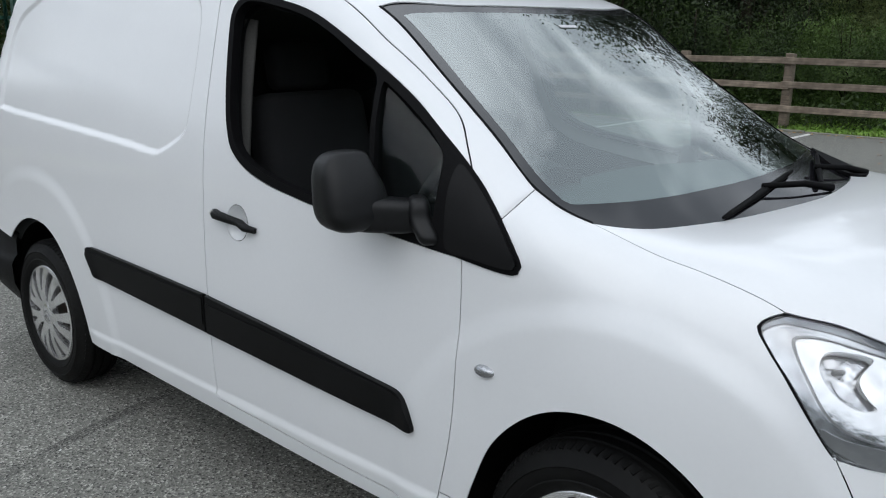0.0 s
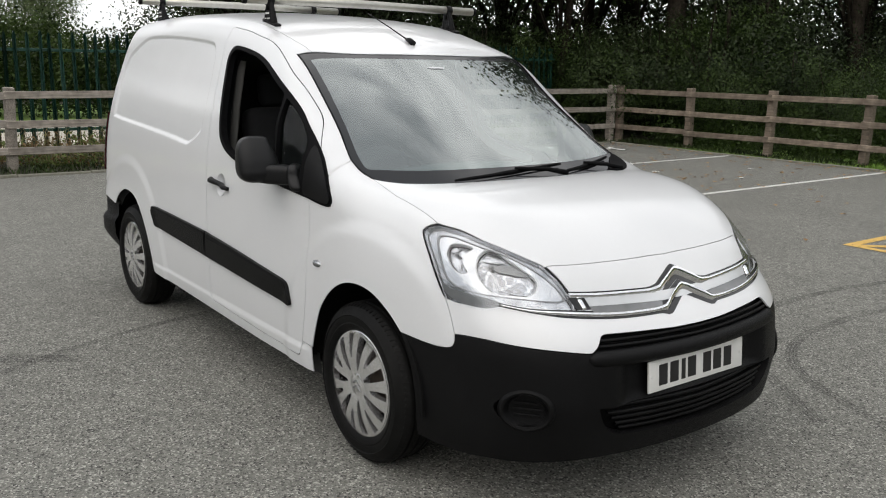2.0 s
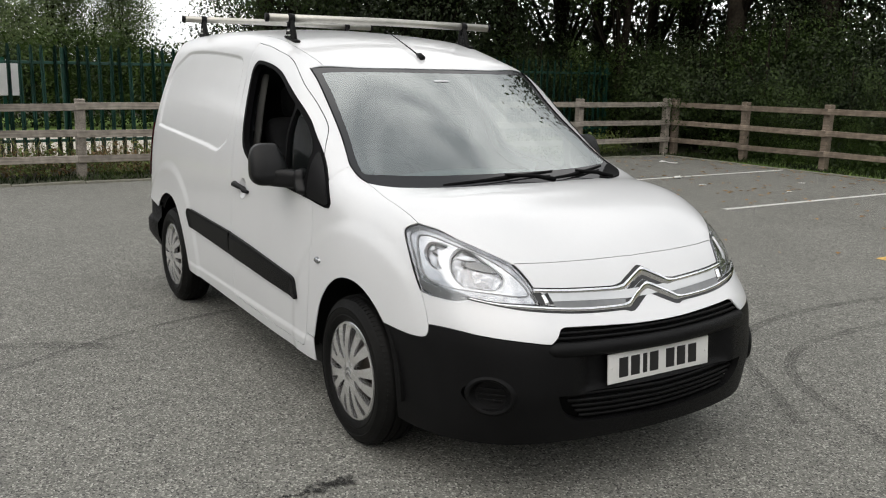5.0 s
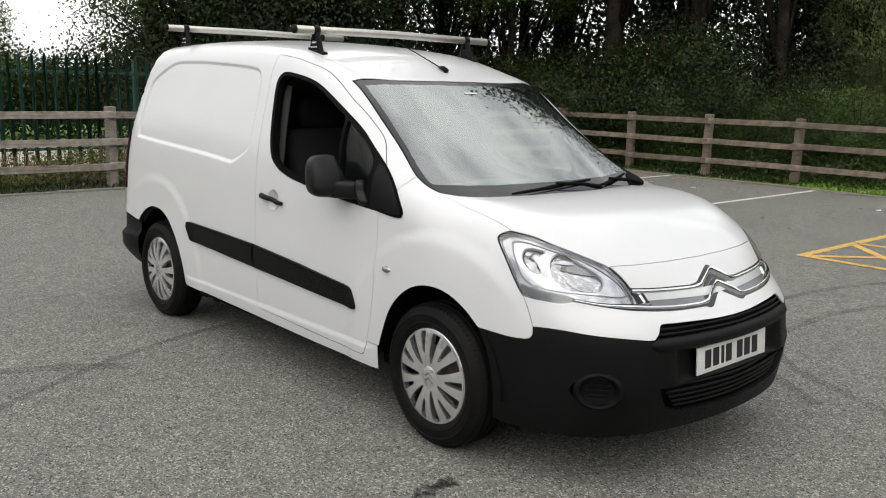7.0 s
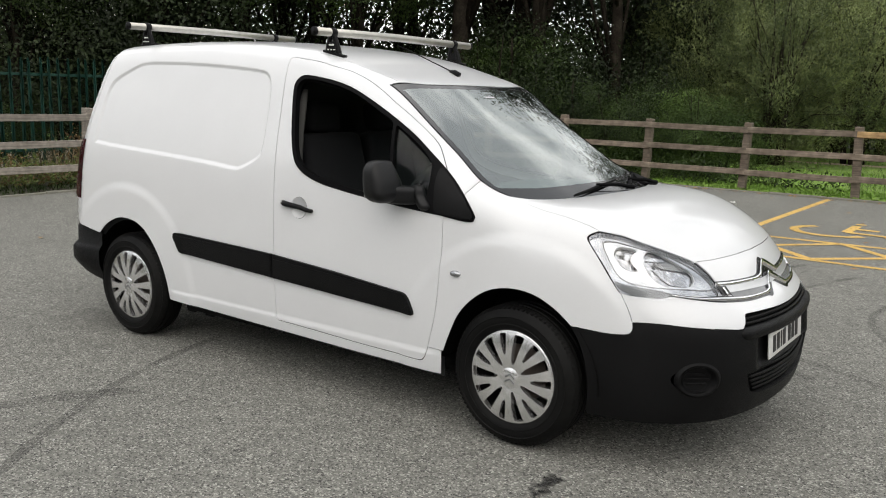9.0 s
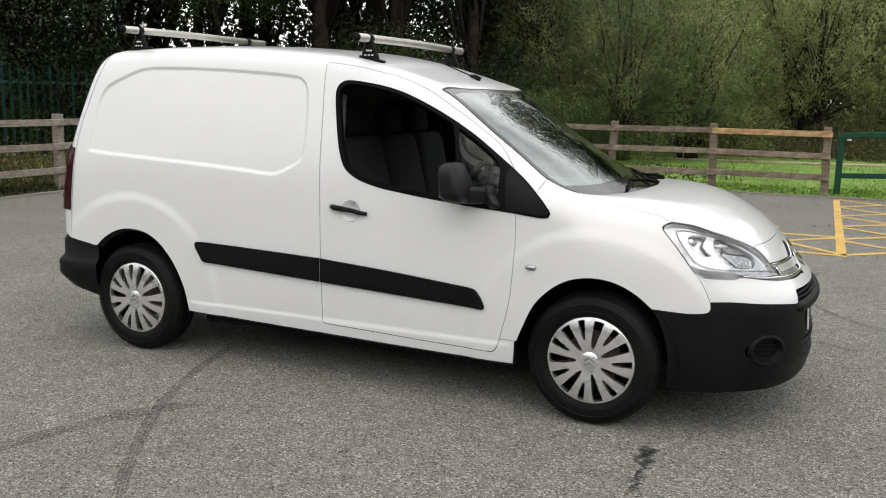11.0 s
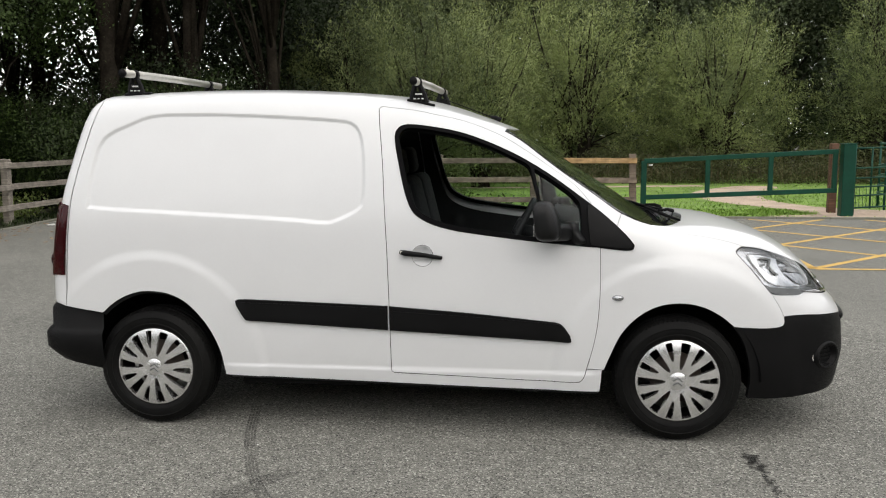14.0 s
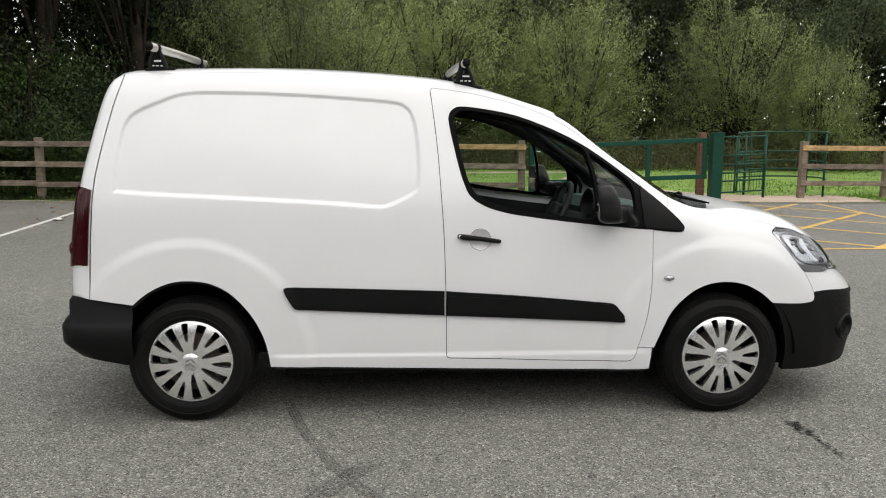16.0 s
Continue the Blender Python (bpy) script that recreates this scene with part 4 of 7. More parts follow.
# headlamps
lamp_loop = chain(lamp_line, lamp_base, lamp_nose, lamp_top)
covers = panel("headlamp", [lamp_loop], LAMP, LENS, van, 0.02, off=0.001, gap=0.004, depth=0, label="clear headlamp with chrome reflectors", pair=True)
for q in covers:
    q.visible_shadow = False
centre = lamp_loop.mean(0)
inner = centre + (lamp_loop - centre) * 0.94
for nm, k0, k1, off, mtl, dp in (("lamp_rim", 1.0, 0.976, -0.002, SEAL, 0.006), ("lamp_wall", 0.986, 0.972, -0.006, BEZEL, 0.06), ("lamp_tray", 1.0, 0, -0.066, BEZEL, 0)):
    gp = 0.004 if nm == "lamp_tray" else 0.0
    loops = [centre + (lamp_loop - centre) * k for k in (k0, k1) if k]
    s = panel(nm, loops, LAMP, mtl, covers[0], 0.015, off=off, gap=gp, depth=dp, pair=True)
    s[1].parent = covers[1]
low_band = smooth_line([(1.790, -0.776, 0.800), (1.829, -0.769, 0.790), (1.905, -0.746, 0.785), (1.972, -0.712, 0.778), (2.015, -0.686, 0.764), (1.979, -0.728, 0.748), (1.908, -0.758, 0.748), (1.842, -0.772, 0.760), (1.806, -0.778, 0.775)], 0.015, True)
s = panel("lamp_dark_band", [low_band], LAMP, LAMP_GREY, covers[0], 0.015, off=-0.012, gap=0.0, depth=0.004, pair=True)
s[1].parent = covers[1]
bezel_out = [(1.700, -0.728, 0.935), (1.735, -0.712, 0.945), (1.840, -0.668, 0.925), (1.960, -0.585, 0.880), (2.060, -0.515, 0.810), (2.100, -0.500, 0.765), (2.020, -0.640, 0.772), (1.900, -0.735, 0.783), (1.800, -0.757, 0.800), (1.745, -0.752, 0.860)]
bezel = smooth_line(bezel_out, 0.015, True)
surround = centre + (lamp_loop - centre) * 0.984
hole = bezel.mean(0) + (bezel - bezel.mean(0)) * 0.985
s = panel("lamp_surround", [surround, hole], LAMP, SURROUND, covers[0], 0.014, off=-0.016, gap=0.0, depth=0.004, label="silver lamp surround", pair=True)
s[1].parent = covers[1]
big_c, small_c = np.array([1.925, -0.672, 0.872]), np.array([1.806, -0.726, 0.902])
# one teardrop opening and one crescent in the bezel, each with its reflector behind
big_hole = smooth_line([(1.882, -0.706, 0.876), (1.872, -0.687, 0.902), (1.878, -0.651, 0.922), (1.904, -0.630, 0.917), (1.956, -0.612, 0.888), (1.999, -0.590, 0.862), (2.037, -0.568, 0.833), (2.055, -0.580, 0.806), (2.053, -0.610, 0.789), (2.021, -0.659, 0.791), (1.980, -0.700, 0.797), (1.944, -0.714, 0.814), (1.910, -0.717, 0.841)], 0.010, True)
small_hole = smooth_line([(1.768, -0.742, 0.901), (1.768, -0.724, 0.926), (1.799, -0.703, 0.931), (1.842, -0.683, 0.921), (1.836, -0.704, 0.906), (1.834, -0.722, 0.889), (1.856, -0.730, 0.863), (1.874, -0.730, 0.849), (1.855, -0.742, 0.842), (1.818, -0.750, 0.853), (1.787, -0.750, 0.877)], 0.010, True)


def lamp_piece(name, loops, material, off, depth, label=""):
    s = panel(name, loops, LAMP, material, covers[0], 0.012, off=off, gap=0.0, depth=depth, label=label, pair=True)
    s[1].parent = covers[1]


def widened(loop, k):
    return loop.mean(0) + (loop - loop.mean(0)) * k


lamp_piece("lamp_bezel", [bezel, big_hole, small_hole], BEZEL, -0.014, 0.016)
lamp_piece("bezel_line", [widened(bezel, 1.005), widened(bezel, 0.975)], LAMP_GREY, -0.0105, 0.003, "dark grey line round the bezel")
lamp_piece("reflector_rim", [widened(big_hole, 1.0), widened(big_hole, 0.97)], SATIN, -0.017, 0.012)
lamp_piece("reflector_rim", [widened(small_hole, 0.99), widened(small_hole, 0.96)], SATIN, -0.017, 0.012)
lamp_piece("reflector", [widened(big_hole, 1.02)], BOWL, -0.034, 0.003, "chrome headlamp reflector")
lamp_piece("reflector", [widened(small_hole, 1.02)], BOWL, -0.034, 0.003, "chrome headlamp reflector")
FACETS = (
    ("lower_facet", [(1.930, -0.690, 0.858), (1.950, -0.671, 0.856), (2.000, -0.622, 0.844), (2.035, -0.583, 0.826), (2.046, -0.590, 0.806), (2.042, -0.616, 0.794), (2.022, -0.649, 0.799), (1.993, -0.676, 0.808), (1.968, -0.685, 0.826)], BOWL, "bright mirror facet"),
    ("upper_facet", [(1.889, -0.684, 0.893), (1.914, -0.650, 0.901), (1.947, -0.630, 0.888), (1.925, -0.657, 0.886)], SURROUND, "bright mirror facet"),
    ("ribbed_facet", [(1.935, -0.657, 0.878), (1.961, -0.621, 0.880), (2.014, -0.585, 0.849), (1.989, -0.624, 0.853), (1.934, -0.670, 0.869)], LAMP_GREY, "grey ribbed facet"),
    ("side_facet", [(1.800, -0.738, 0.893), (1.822, -0.728, 0.884), (1.838, -0.732, 0.868), (1.840, -0.738, 0.857), (1.818, -0.744, 0.866)], SURROUND, "bright mirror facet"),
    ("side_facet", [(1.779, -0.728, 0.919), (1.792, -0.716, 0.923), (1.800, -0.720, 0.911), (1.786, -0.731, 0.908)], SURROUND, "bright mirror facet"))
for name, outline, mtl, label in FACETS:
    lamp_piece(name, [smooth_line(outline, 0.008, True)], mtl, -0.027, 0.004, label)


def bulb_cap(c, r):
    def build(bm):
        p = settle(*LAMP.rays(LAMP.uv(c[None])), -0.022)[0]
        m = Matrix.Translation(Vector(tuple(p))) @ Vector((0.74, -0.50, 0.45)).to_track_quat("Z", "Y").to_matrix().to_4x4()
        lathe(bm, [(-0.02, r), (0.006, r), (0.009, r * 0.7), (0.010, 0.0005)], 18, "z")
        bmesh.ops.transform(bm, matrix=m, verts=bm.verts)
    return build


pair_part("bulb_cap", bulb_cap(big_c, 0.009), LAMP_GREY, covers, "grey bulb cap", 40)
pair_part("bulb_cap", bulb_cap(small_c, 0.006), LAMP_GREY, covers, "grey bulb cap", 40)

# chrome bars with their twin peaks across the nose
UPPER_BAR = ([(-0.484, 0.777), (-0.384, 0.770), (-0.216, 0.763), (-0.112, 0.759)], [(-0.098, 0.764), (-0.014, 0.801), (0.0, 0.805)], 0.0095)
LOWER_BAR = ([(-0.690, 0.752), (-0.620, 0.738), (-0.490, 0.723), (-0.343, 0.711), (-0.200, 0.707), (-0.122, 0.707)], [(-0.106, 0.712), (-0.014, 0.752), (0.0, 0.756)], 0.0085)
for straight, rise, half in (UPPER_BAR, LOWER_BAR):
    run = both(np.concatenate([front_line(straight, 0.03), front_line(rise, 0.02)]))
    tall = np.array([half * (1 - 0.65 * float(step(0.50, 0.66, abs(q[1])))) + 0.0125 * float(step(0.16, 0.09, abs(q[1]))) for q in run])
    bm = bmesh.new()
    section = [(math.cos(q), math.sin(q)) for q in np.linspace(0, 2 * math.pi, 14, endpoint=False)]
    rings = [[bm.verts.new((p[0] + 0.003 + 0.0065 * c, p[1], p[2] + h * s0)) for c, s0 in section] for p, h in zip(run, tall)]
    for r0, r1 in zip(rings, rings[1:]):
        for k in range(14):
            bm.faces.new((r0[k], r0[(k + 1) % 14], r1[(k + 1) % 14], r1[k]))
    bm.faces.new(rings[0])
    bm.faces.new(rings[-1])
    bmesh.ops.recalc_face_normals(bm, faces=bm.faces)
    part("chrome_bar", bm, CHROME, van, "chrome grille bar rising to a peak", 60)
    edge = np.stack([0 * tall, 0 * tall, tall + 0.0025], 1)
    panel("chrome_shadow_gap", [chain(run + edge, (run - edge)[::-1])], NOSE_SHEET, GLOSSY, van, 0.02, off=0.0015, gap=0.0, depth=0.003)
for y0 in (-0.452, 0.452):
    end = front_line([(y0, 0.764), (y0 * 0.985, 0.732)], 0.01)
    part("bar_end", sweep(bmesh.new(), [tuple(q + np.array([0.002, 0, 0])) for q in end], [0.012] * len(end), 10, flat=0.5), CHROME, van, "chrome end piece beside the headlamp", 60)
# added black backing: the dark reflection in the chrome ends, put in as colour
for side in (-1, 1):
    end_backing = chain(front_line([(side * 0.486, 0.772), (side * 0.430, 0.770)], 0.01), front_line([(side * 0.424, 0.732), (side * 0.474, 0.734)], 0.01))
    panel("bar_socket", [end_backing], NOSE_SHEET, GLOSSY, van, 0.012, off=0.002, gap=0.0, depth=0.003, label="gloss black backing for the dark reflection in the chrome bar ends")
fill = chain(both(front_line([(-0.432, 0.772), (-0.28, 0.764), (-0.11, 0.756)])), both(front_line([(-0.425, 0.742), (-0.28, 0.736), (-0.11, 0.729)]))[::-1])
panel("grille_infill", [fill], NOSE_SHEET, SATIN, van, 0.02, off=0.0045, gap=0.0, depth=0.004, label="satin silver infill between the chrome bars")

dark = chain(both(front_line([(-0.425, 0.741), (-0.28, 0.735), (-0.15, 0.729)])), both(front_line([(-0.420, 0.720), (-0.28, 0.713), (-0.15, 0.712)]))[::-1])
panel("grille_shadow_strip", [dark], NOSE_SHEET, LAMP_GREY, van, 0.02, off=0.003, gap=0.0, depth=0.004, label="dark silver strip under the pale infill")

# number plate: plain bars stand for its characters
plate_m = pose(2.275, -0.006, 0.496, 0, -4, 0)
bm = box(bmesh.new(), (0.008, 0.52, 0.111), plate_m, 0.003, 2)
plate = part("number_plate", bm, PLATE, van, "white number plate with dark bars", 30)
for y0, w in ((-0.185, 0.045), (-0.127, 0.045), (-0.078, 0.022), (-0.032, 0.045), (0.052, 0.045), (0.110, 0.045), (0.170, 0.045)):
    part("plate_bar", box(bmesh.new(), (0.004, w, 0.074), plate_m @ pose(0.0035, y0, 0), 0.0015), INK, plate)
for y0 in (-0.243, 0.243):
    part("plate_screw", lathe(bmesh.new(), [(0.004, 0.006), (0.0065, 0.005), (0.007, 0.0)], 12, "x", plate_m @ Vector((0, y0, 0))), PLATE, plate)


# wheels
def tyre_profile():
    r, w = 0.315, 0.098
    return [(-w + 0.022, 0.205), (-w + 0.012, 0.212), (-w + 0.004, 0.226), (-w + 0.001, 0.236), (-w + 0.003, 0.239), (-w, 0.252), (-w + 0.002, 0.266), (-w - 0.001, 0.269), (-w + 0.005, 0.274), (-w + 0.014, 0.292), (-w + 0.030, r - 0.007), (-w + 0.044, r - 0.001), (-0.045, r), (-0.043, r - 0.007), (-0.036, r - 0.007), (-0.034, r), (-0.006, r), (-0.004, r - 0.007), (0.004, r - 0.007), (0.006, r),
            (0.034, r), (0.036, r - 0.007), (0.043, r - 0.007), (0.045, r), (w - 0.044, r - 0.001), (w - 0.030, r - 0.007), (w - 0.014, 0.292), (w, 0.250), (w - 0.020, 0.205)]


def cover_height(r):
    return 0.006 * np.cos(np.clip(r / 0.205, 0, 1) * 1.45) + 0.022 * np.clip(1 - ((r - 0.115) / 0.115)**2, 0, 1)


def wheel_cover_mesh():
    """A dished silver trim with seven long and seven short slots."""
    from mathutils import geometry
    loops = [[(0.205 * math.cos(a), 0.205 * math.sin(a)) for a in np.linspace(0, 2 * math.pi, 96, endpoint=False)]]
    for k in range(7):
        for long_slot in (True, False):
            a0 = math.radians(82 + k * 360 / 7 + (0 if long_slot else 180 / 7))
            r0, r1, w1 = (0.062, 0.194, 0.0235) if long_slot else (0.106, 0.196, 0.0165)
            pts = []
            for t in np.linspace(0, 1, 7):
                pts.append((r0 + (r1 - r0) * t, 0.0045 + (w1 - 0.0045) * t**0.62))
            out = [(r, -w) for r, w in pts] + [(r1 + 0.0025, 0.0)] + [(r, w) for r, w in pts[::-1]]
            loops.append([(r * math.cos(a0) - w * math.sin(a0), r * math.sin(a0) + w * math.cos(a0)) for r, w in out])
    polys = loops
    g = np.array([(r * math.cos(a), r * math.sin(a)) for r in np.arange(0.012, 0.20, 0.012) for a in np.linspace(0, 2 * math.pi, max(8, int(r * 420)), endpoint=False)])
    keep = np.ones(len(g), bool)
    for q in polys[1:]:
        keep &= outline_distance(g[:, 0], g[:, 1], q) > 0.003
    verts, edges = [], []
    for q in polys:
        k = len(verts)
        verts += [Vector(p) for p in q]
        edges += [(k + i, k + (i + 1) % len(q)) for i in range(len(q))]
    verts += [Vector((float(a), float(b))) for a, b in g[keep]]
    v2, _, f2, *_ = geometry.delaunay_2d_cdt(verts, edges, [], 1, 1e-7)
    uv = np.array([tuple(v) for v in v2])
    f2 = np.array([tuple(f) for f in f2])
    mid = uv[f2].mean(1)
    hold = np.hypot(mid[:, 0], mid[:, 1]) < 0.2052
    for q in polys[1:]:
        hold &= outline_distance(mid[:, 0], mid[:, 1], q) > 0
    f2 = f2[hold]
    h = cover_height(np.hypot(uv[:, 0], uv[:, 1]))
    vs = [(u, -float(d), v) for (u, v), d in zip(uv, h)]
    faces = [tuple(int(i) for i in f) for f in f2]
    seen = {}
    for f in faces:
        for i in range(len(f)):
            seen[(f[i], f[(i + 1) % len(f)])] = 1
    made = {}
    for e in [e for e in seen if (e[1], e[0]) not in seen]:
        for i in e:
            if i not in made:
                made[i] = len(vs)
                x, y, z = vs[i]
                vs += [(x, y, z), (x * 0.990, y + 0.026, z * 0.990)]
        faces.append((made[e[1]], made[e[0]], made[e[0]] + 1, made[e[1]] + 1))
    return vs, faces


COVER = wheel_cover_mesh()


def wheel(x, y, turn, left):
    s = -1 if left else 1
    hub = new("wheel")
    hub.parent = van
    hub.matrix_basis = pose(x, y, 0.314, 0, 0, 180 if left else 0) @ pose(0, 0, 0, 0, turn, 0)
    bm = lathe(bmesh.new(), tyre_profile(), 72, "y")
    bmesh.ops.recalc_face_normals(bm, faces=bm.faces)
    tyre = part("tyre", bm, RUBBER, hub, "black road tyre", 40)
    for side in (-1, 1):
        bm = bmesh.new()
        for k in range(84):
            a = 2 * math.pi * k / 84
            box(bm, (0.011, 0.024, 0.006), Matrix.Rotation(a, 4, "Y") @ pose(0, side * 0.066, 0.3060, -side * 26, 0, side * 18))
        tagged(part("tread", bm, RUBBER, hub), kind="stuff")
    part("rim", lathe(bmesh.new(), [(-0.060, 0.200), (-0.050, 0.196), (0.0, 0.185), (0.06, 0.19), (0.075, 0.205)], 48, "y"), UNDER, hub, "dark steel rim behind the trim", 40)
    part("brake_disc", lathe(bmesh.new(), [(-0.030, 0.0), (-0.030, 0.06), (-0.015, 0.065), (-0.015, 0.130), (0.0, 0.130)], 32, "y"), RUST, hub, smooth=40)
    vs, fs = COVER
    cover = mesh_object("wheel_cover", [(a, b - 0.078, c) for a, b, c in vs], fs, WHEEL, hub, "silver wheel trim with slots", True)
    bm = bmesh.new()
    bm.from_mesh(cover.data)
    bmesh.ops.remove_doubles(bm, verts=bm.verts, dist=1e-5)
    bmesh.ops.recalc_face_normals(bm, faces=bm.faces)
    for e in bm.edges:
        e.smooth = len(e.link_faces) == 2 and e.calc_face_angle(9) < radians(30)
    bm.to_mesh(cover.data)
    bm.free()
    part("trim_ring", lathe(bmesh.new(), [(-0.074, 0.199), (-0.083, 0.201), (-0.084, 0.206), (-0.078, 0.210), (-0.068, 0.211)], 72, "y"), WHEEL, hub, smooth=60)
    cap = part("centre_cap", lathe(bmesh.new(), [(-0.080, 0.050), (-0.094, 0.049), (-0.098, 0.045), (-0.099, 0.0)], 36, "y"), WHEEL, hub, "silver centre cap with two raised peaks", 40)
    bm = bmesh.new()
    for dz in (-0.016, 0.006):
        for q in (-1, 1):
            box(bm, (0.030, 0.005, 0.0085), pose(q * 0.0115, -0.0985, dz + 0.003, 0, q * 36, 0), 0.001)
    part("cap_emblem", bm, LAMP_GREY, hub, "grey twin peaks")
    part("cap_groove", lathe(bmesh.new(), [(-0.0905, 0.0495), (-0.0985, 0.0500), (-0.0985, 0.0530), (-0.0905, 0.0535)], 36, "y"), UNDER, hub, smooth=40)
    return hub


wheel(AXLE_F, -0.762, 3, False)
wheel(AXLE_R, -0.768, 10, False)
wheel(AXLE_F, 0.762, 3, True)
wheel(AXLE_R, 0.768, 20, True)


def arch_liner(cx):
    def build(bm):
        n, rows = 28, []
        for y in (-0.835, -0.80, -0.62, -0.45):
            rows.append([bm.verts.new((cx + 0.405 * math.cos(a), y, 0.305 + 0.41 * math.sin(a))) for a in np.linspace(0.02, math.pi - 0.02, n)])
        for r0, r1 in zip(rows, rows[1:]):
            for k in range(n - 1):
                bm.faces.new((r0[k], r0[k + 1], r1[k + 1], r1[k]))
        bm.faces.new(rows[-1])
    return build


for cx in (AXLE_F, AXLE_R):
    pair_part("arch_liner", arch_liner(cx), UNDER, van, "black wheel arch liner")
bm = bmesh.new()
for x0, x1, w, z0, z1 in ((-0.95, 0.97, 0.76, 0.235, 0.30), (-1.95, -1.75, 0.70, 0.33, 0.45), (1.75, 2.08, 0.62, 0.20, 0.30), (-1.75, 1.75, 0.44, 0.24, 0.36)):
    box(bm, (x1 - x0, 2 * w, z1 - z0), pose((x0 + x1) / 2, 0, (z0 + z1) / 2), 0.02)
part("underbody", bm, UNDER, van, "black underbody")
bm = bmesh.new()
for x0, x1 in ((-0.90, -0.2), (-0.1, 0.35), (0.45, 0.92)):
    box(bm, (x1 - x0, 0.02, 0.026), pose((x0 + x1) / 2, -0.79, 0.240), 0.005)
for x0 in (-0.86, -0.70, 0.62, 0.86):
    box(bm, (0.07, 0.02, 0.022), pose(x0, -0.79, 0.228), 0.005)
part("sill_flange", bm, UNDER, van, "grubby steel flange under the sill")
for x0, r in ((AXLE_F, 0.035), (AXLE_R, 0.045)):
    part("axle", sweep(bmesh.new(), [(x0, -0.70, 0.30), (x0, 0.70, 0.30)], r, 10), UNDER, van, smooth=40)


# rear end: doors, lamps, bumper
rear_loop = chain(tail_seam, top_line([(-1.695, -0.615), (-1.725, -0.4), (-1.735, 0.0), (-1.725, 0.4), (-1.695, 0.615)]), mirrored(tail_seam), np.array([[-2.0, y, 0.64] for y in np.linspace(0.84, -0.84, 40)]))


class RearRound(RoundSheet):
    def uv(self, p):
        p = np.asarray(p, float)
        return np.stack([np.arctan2(p[:, 1], self.cx - p[:, 0]) * 0.95, p[:, 2]], 1)

    def rays(self, uv):
        t = uv[:, 0] / 0.95
        way = -np.stack([-np.cos(t), np.sin(t), np.zeros_like(t)], 1)
        return np.array([self.cx, 0, 0]) + np.stack([0 * t, 0 * t, uv[:, 1]], 1) - way * 1.6, way


BACK = RearRound(-0.9)


def back_line(points, gap=0.02):
    uv = smooth_line(points, gap)
    q = np.stack([np.full(len(uv), -3.2), uv[:, 0], uv[:, 1]], 1)
    return settle(q, np.repeat(np.array([[1.0, 0, 0]]), len(q), 0))


lamp_r = chain(tail_seam[(tail_seam[:, 2] > 0.79) & (tail_seam[:, 2] < 1.19)], back_line([(-0.775, 1.188), (-0.70, 1.186)]), back_line([(-0.70, 1.186), (-0.725, 1.0), (-0.735, 0.795)]), back_line([(-0.735, 0.795), (-0.80, 0.793)]))
panel("rear_door", [rear_loop], BACK, PAINT, van, 0.03, label="white rear doors", gap=0.003)
tails = panel("tail_lamp", [lamp_r], BACK, RED_LAMP, van, 0.02, off=0.010, gap=0.0, depth=0.012, label="dark red upright tail lamp", pair=True)


def tail_bulge(z, r):
    def build(bm):
        p = back_line([(-0.80, z), (-0.799, z)])[0]
        bmesh.ops.create_uvsphere(bm, u_segments=16, v_segments=10, radius=r, matrix=Matrix.Translation(Vector(tuple(p)) + Vector((0.012, 0.0, 0))) @ Matrix.Diagonal((1, 1.2, 1.5, 1)))
    return build


for z, r in ((1.135, 0.016), (0.880, 0.030)):
    pair_part("lamp_bulge", tail_bulge(z, r), RED_LAMP, tails, "", 60)


bm = bmesh.new()
rows = []
for z, xb, grow, _ in ((0.290, -1.98, -0.02, 0.0), (0.335, -2.04, 0.005, 0.0), (0.40, -2.085, 0.030, 0.0), (0.485, -2.09, 0.032, 0.0), (0.510, -2.065, 0.018, 0.0), (0.525, -2.03, 0.004, 0.0), (0.62, -2.015, 0.002, 0.0), (0.645, -1.99, -0.012, 0.0)):
    pts = smooth_line([(-1.640, -0.852 - grow), (-1.76, -0.864 - grow), (-1.86, -0.862 - grow), (-1.93 - grow, -0.835 - grow * 0.8), (-1.965 - grow * 1.2, -0.78 - grow * 0.5), (xb + 0.05, -0.66), (xb + 0.012, -0.40), (xb, 0.0)], 0.04)
    zz = z - (0.03 * (1 - np.clip((-1.64 - pts[:, 0]) / 0.2, 0, 1)) if z > 0.6 else 0) + max(0.0, (0.42 - z) / 0.12) * 0.075 * np.clip((-1.66 - pts[:, 0]) / 0.36, 0, 1)
    full = both(np.stack([pts[:, 0], pts[:, 1], np.full(len(pts), z) if np.isscalar(zz) else zz], 1))
    k = np.linspace(0, len(full) - 1, 80)
    full = np.stack([np.interp(k, np.arange(len(full)), full[:, c]) for c in range(3)], 1)
    rows.append([bm.verts.new(tuple(p)) for p in full])
for r0, r1 in zip(rows, rows[1:]):
    for a, b, c, d in zip(r0, r0[1:], r1[1:], r1):
        bm.faces.new((a, b, c, d))
for r, rev in ((rows[0], False), (rows[-1], True)):
    bm.faces.new(r if rev else r[::-1])
bmesh.ops.recalc_face_normals(bm, faces=bm.faces)
part("rear_bumper", bm, PLASTIC, van, "textured black plastic rear bumper", 50)


# door mirrors
def joined(bm, other):
    """Adds the other bmesh to the first one."""
    me = bpy.data.meshes.new("block")
    other.to_mesh(me)
    other.free()
    bm.from_mesh(me)
    bpy.data.meshes.remove(me)


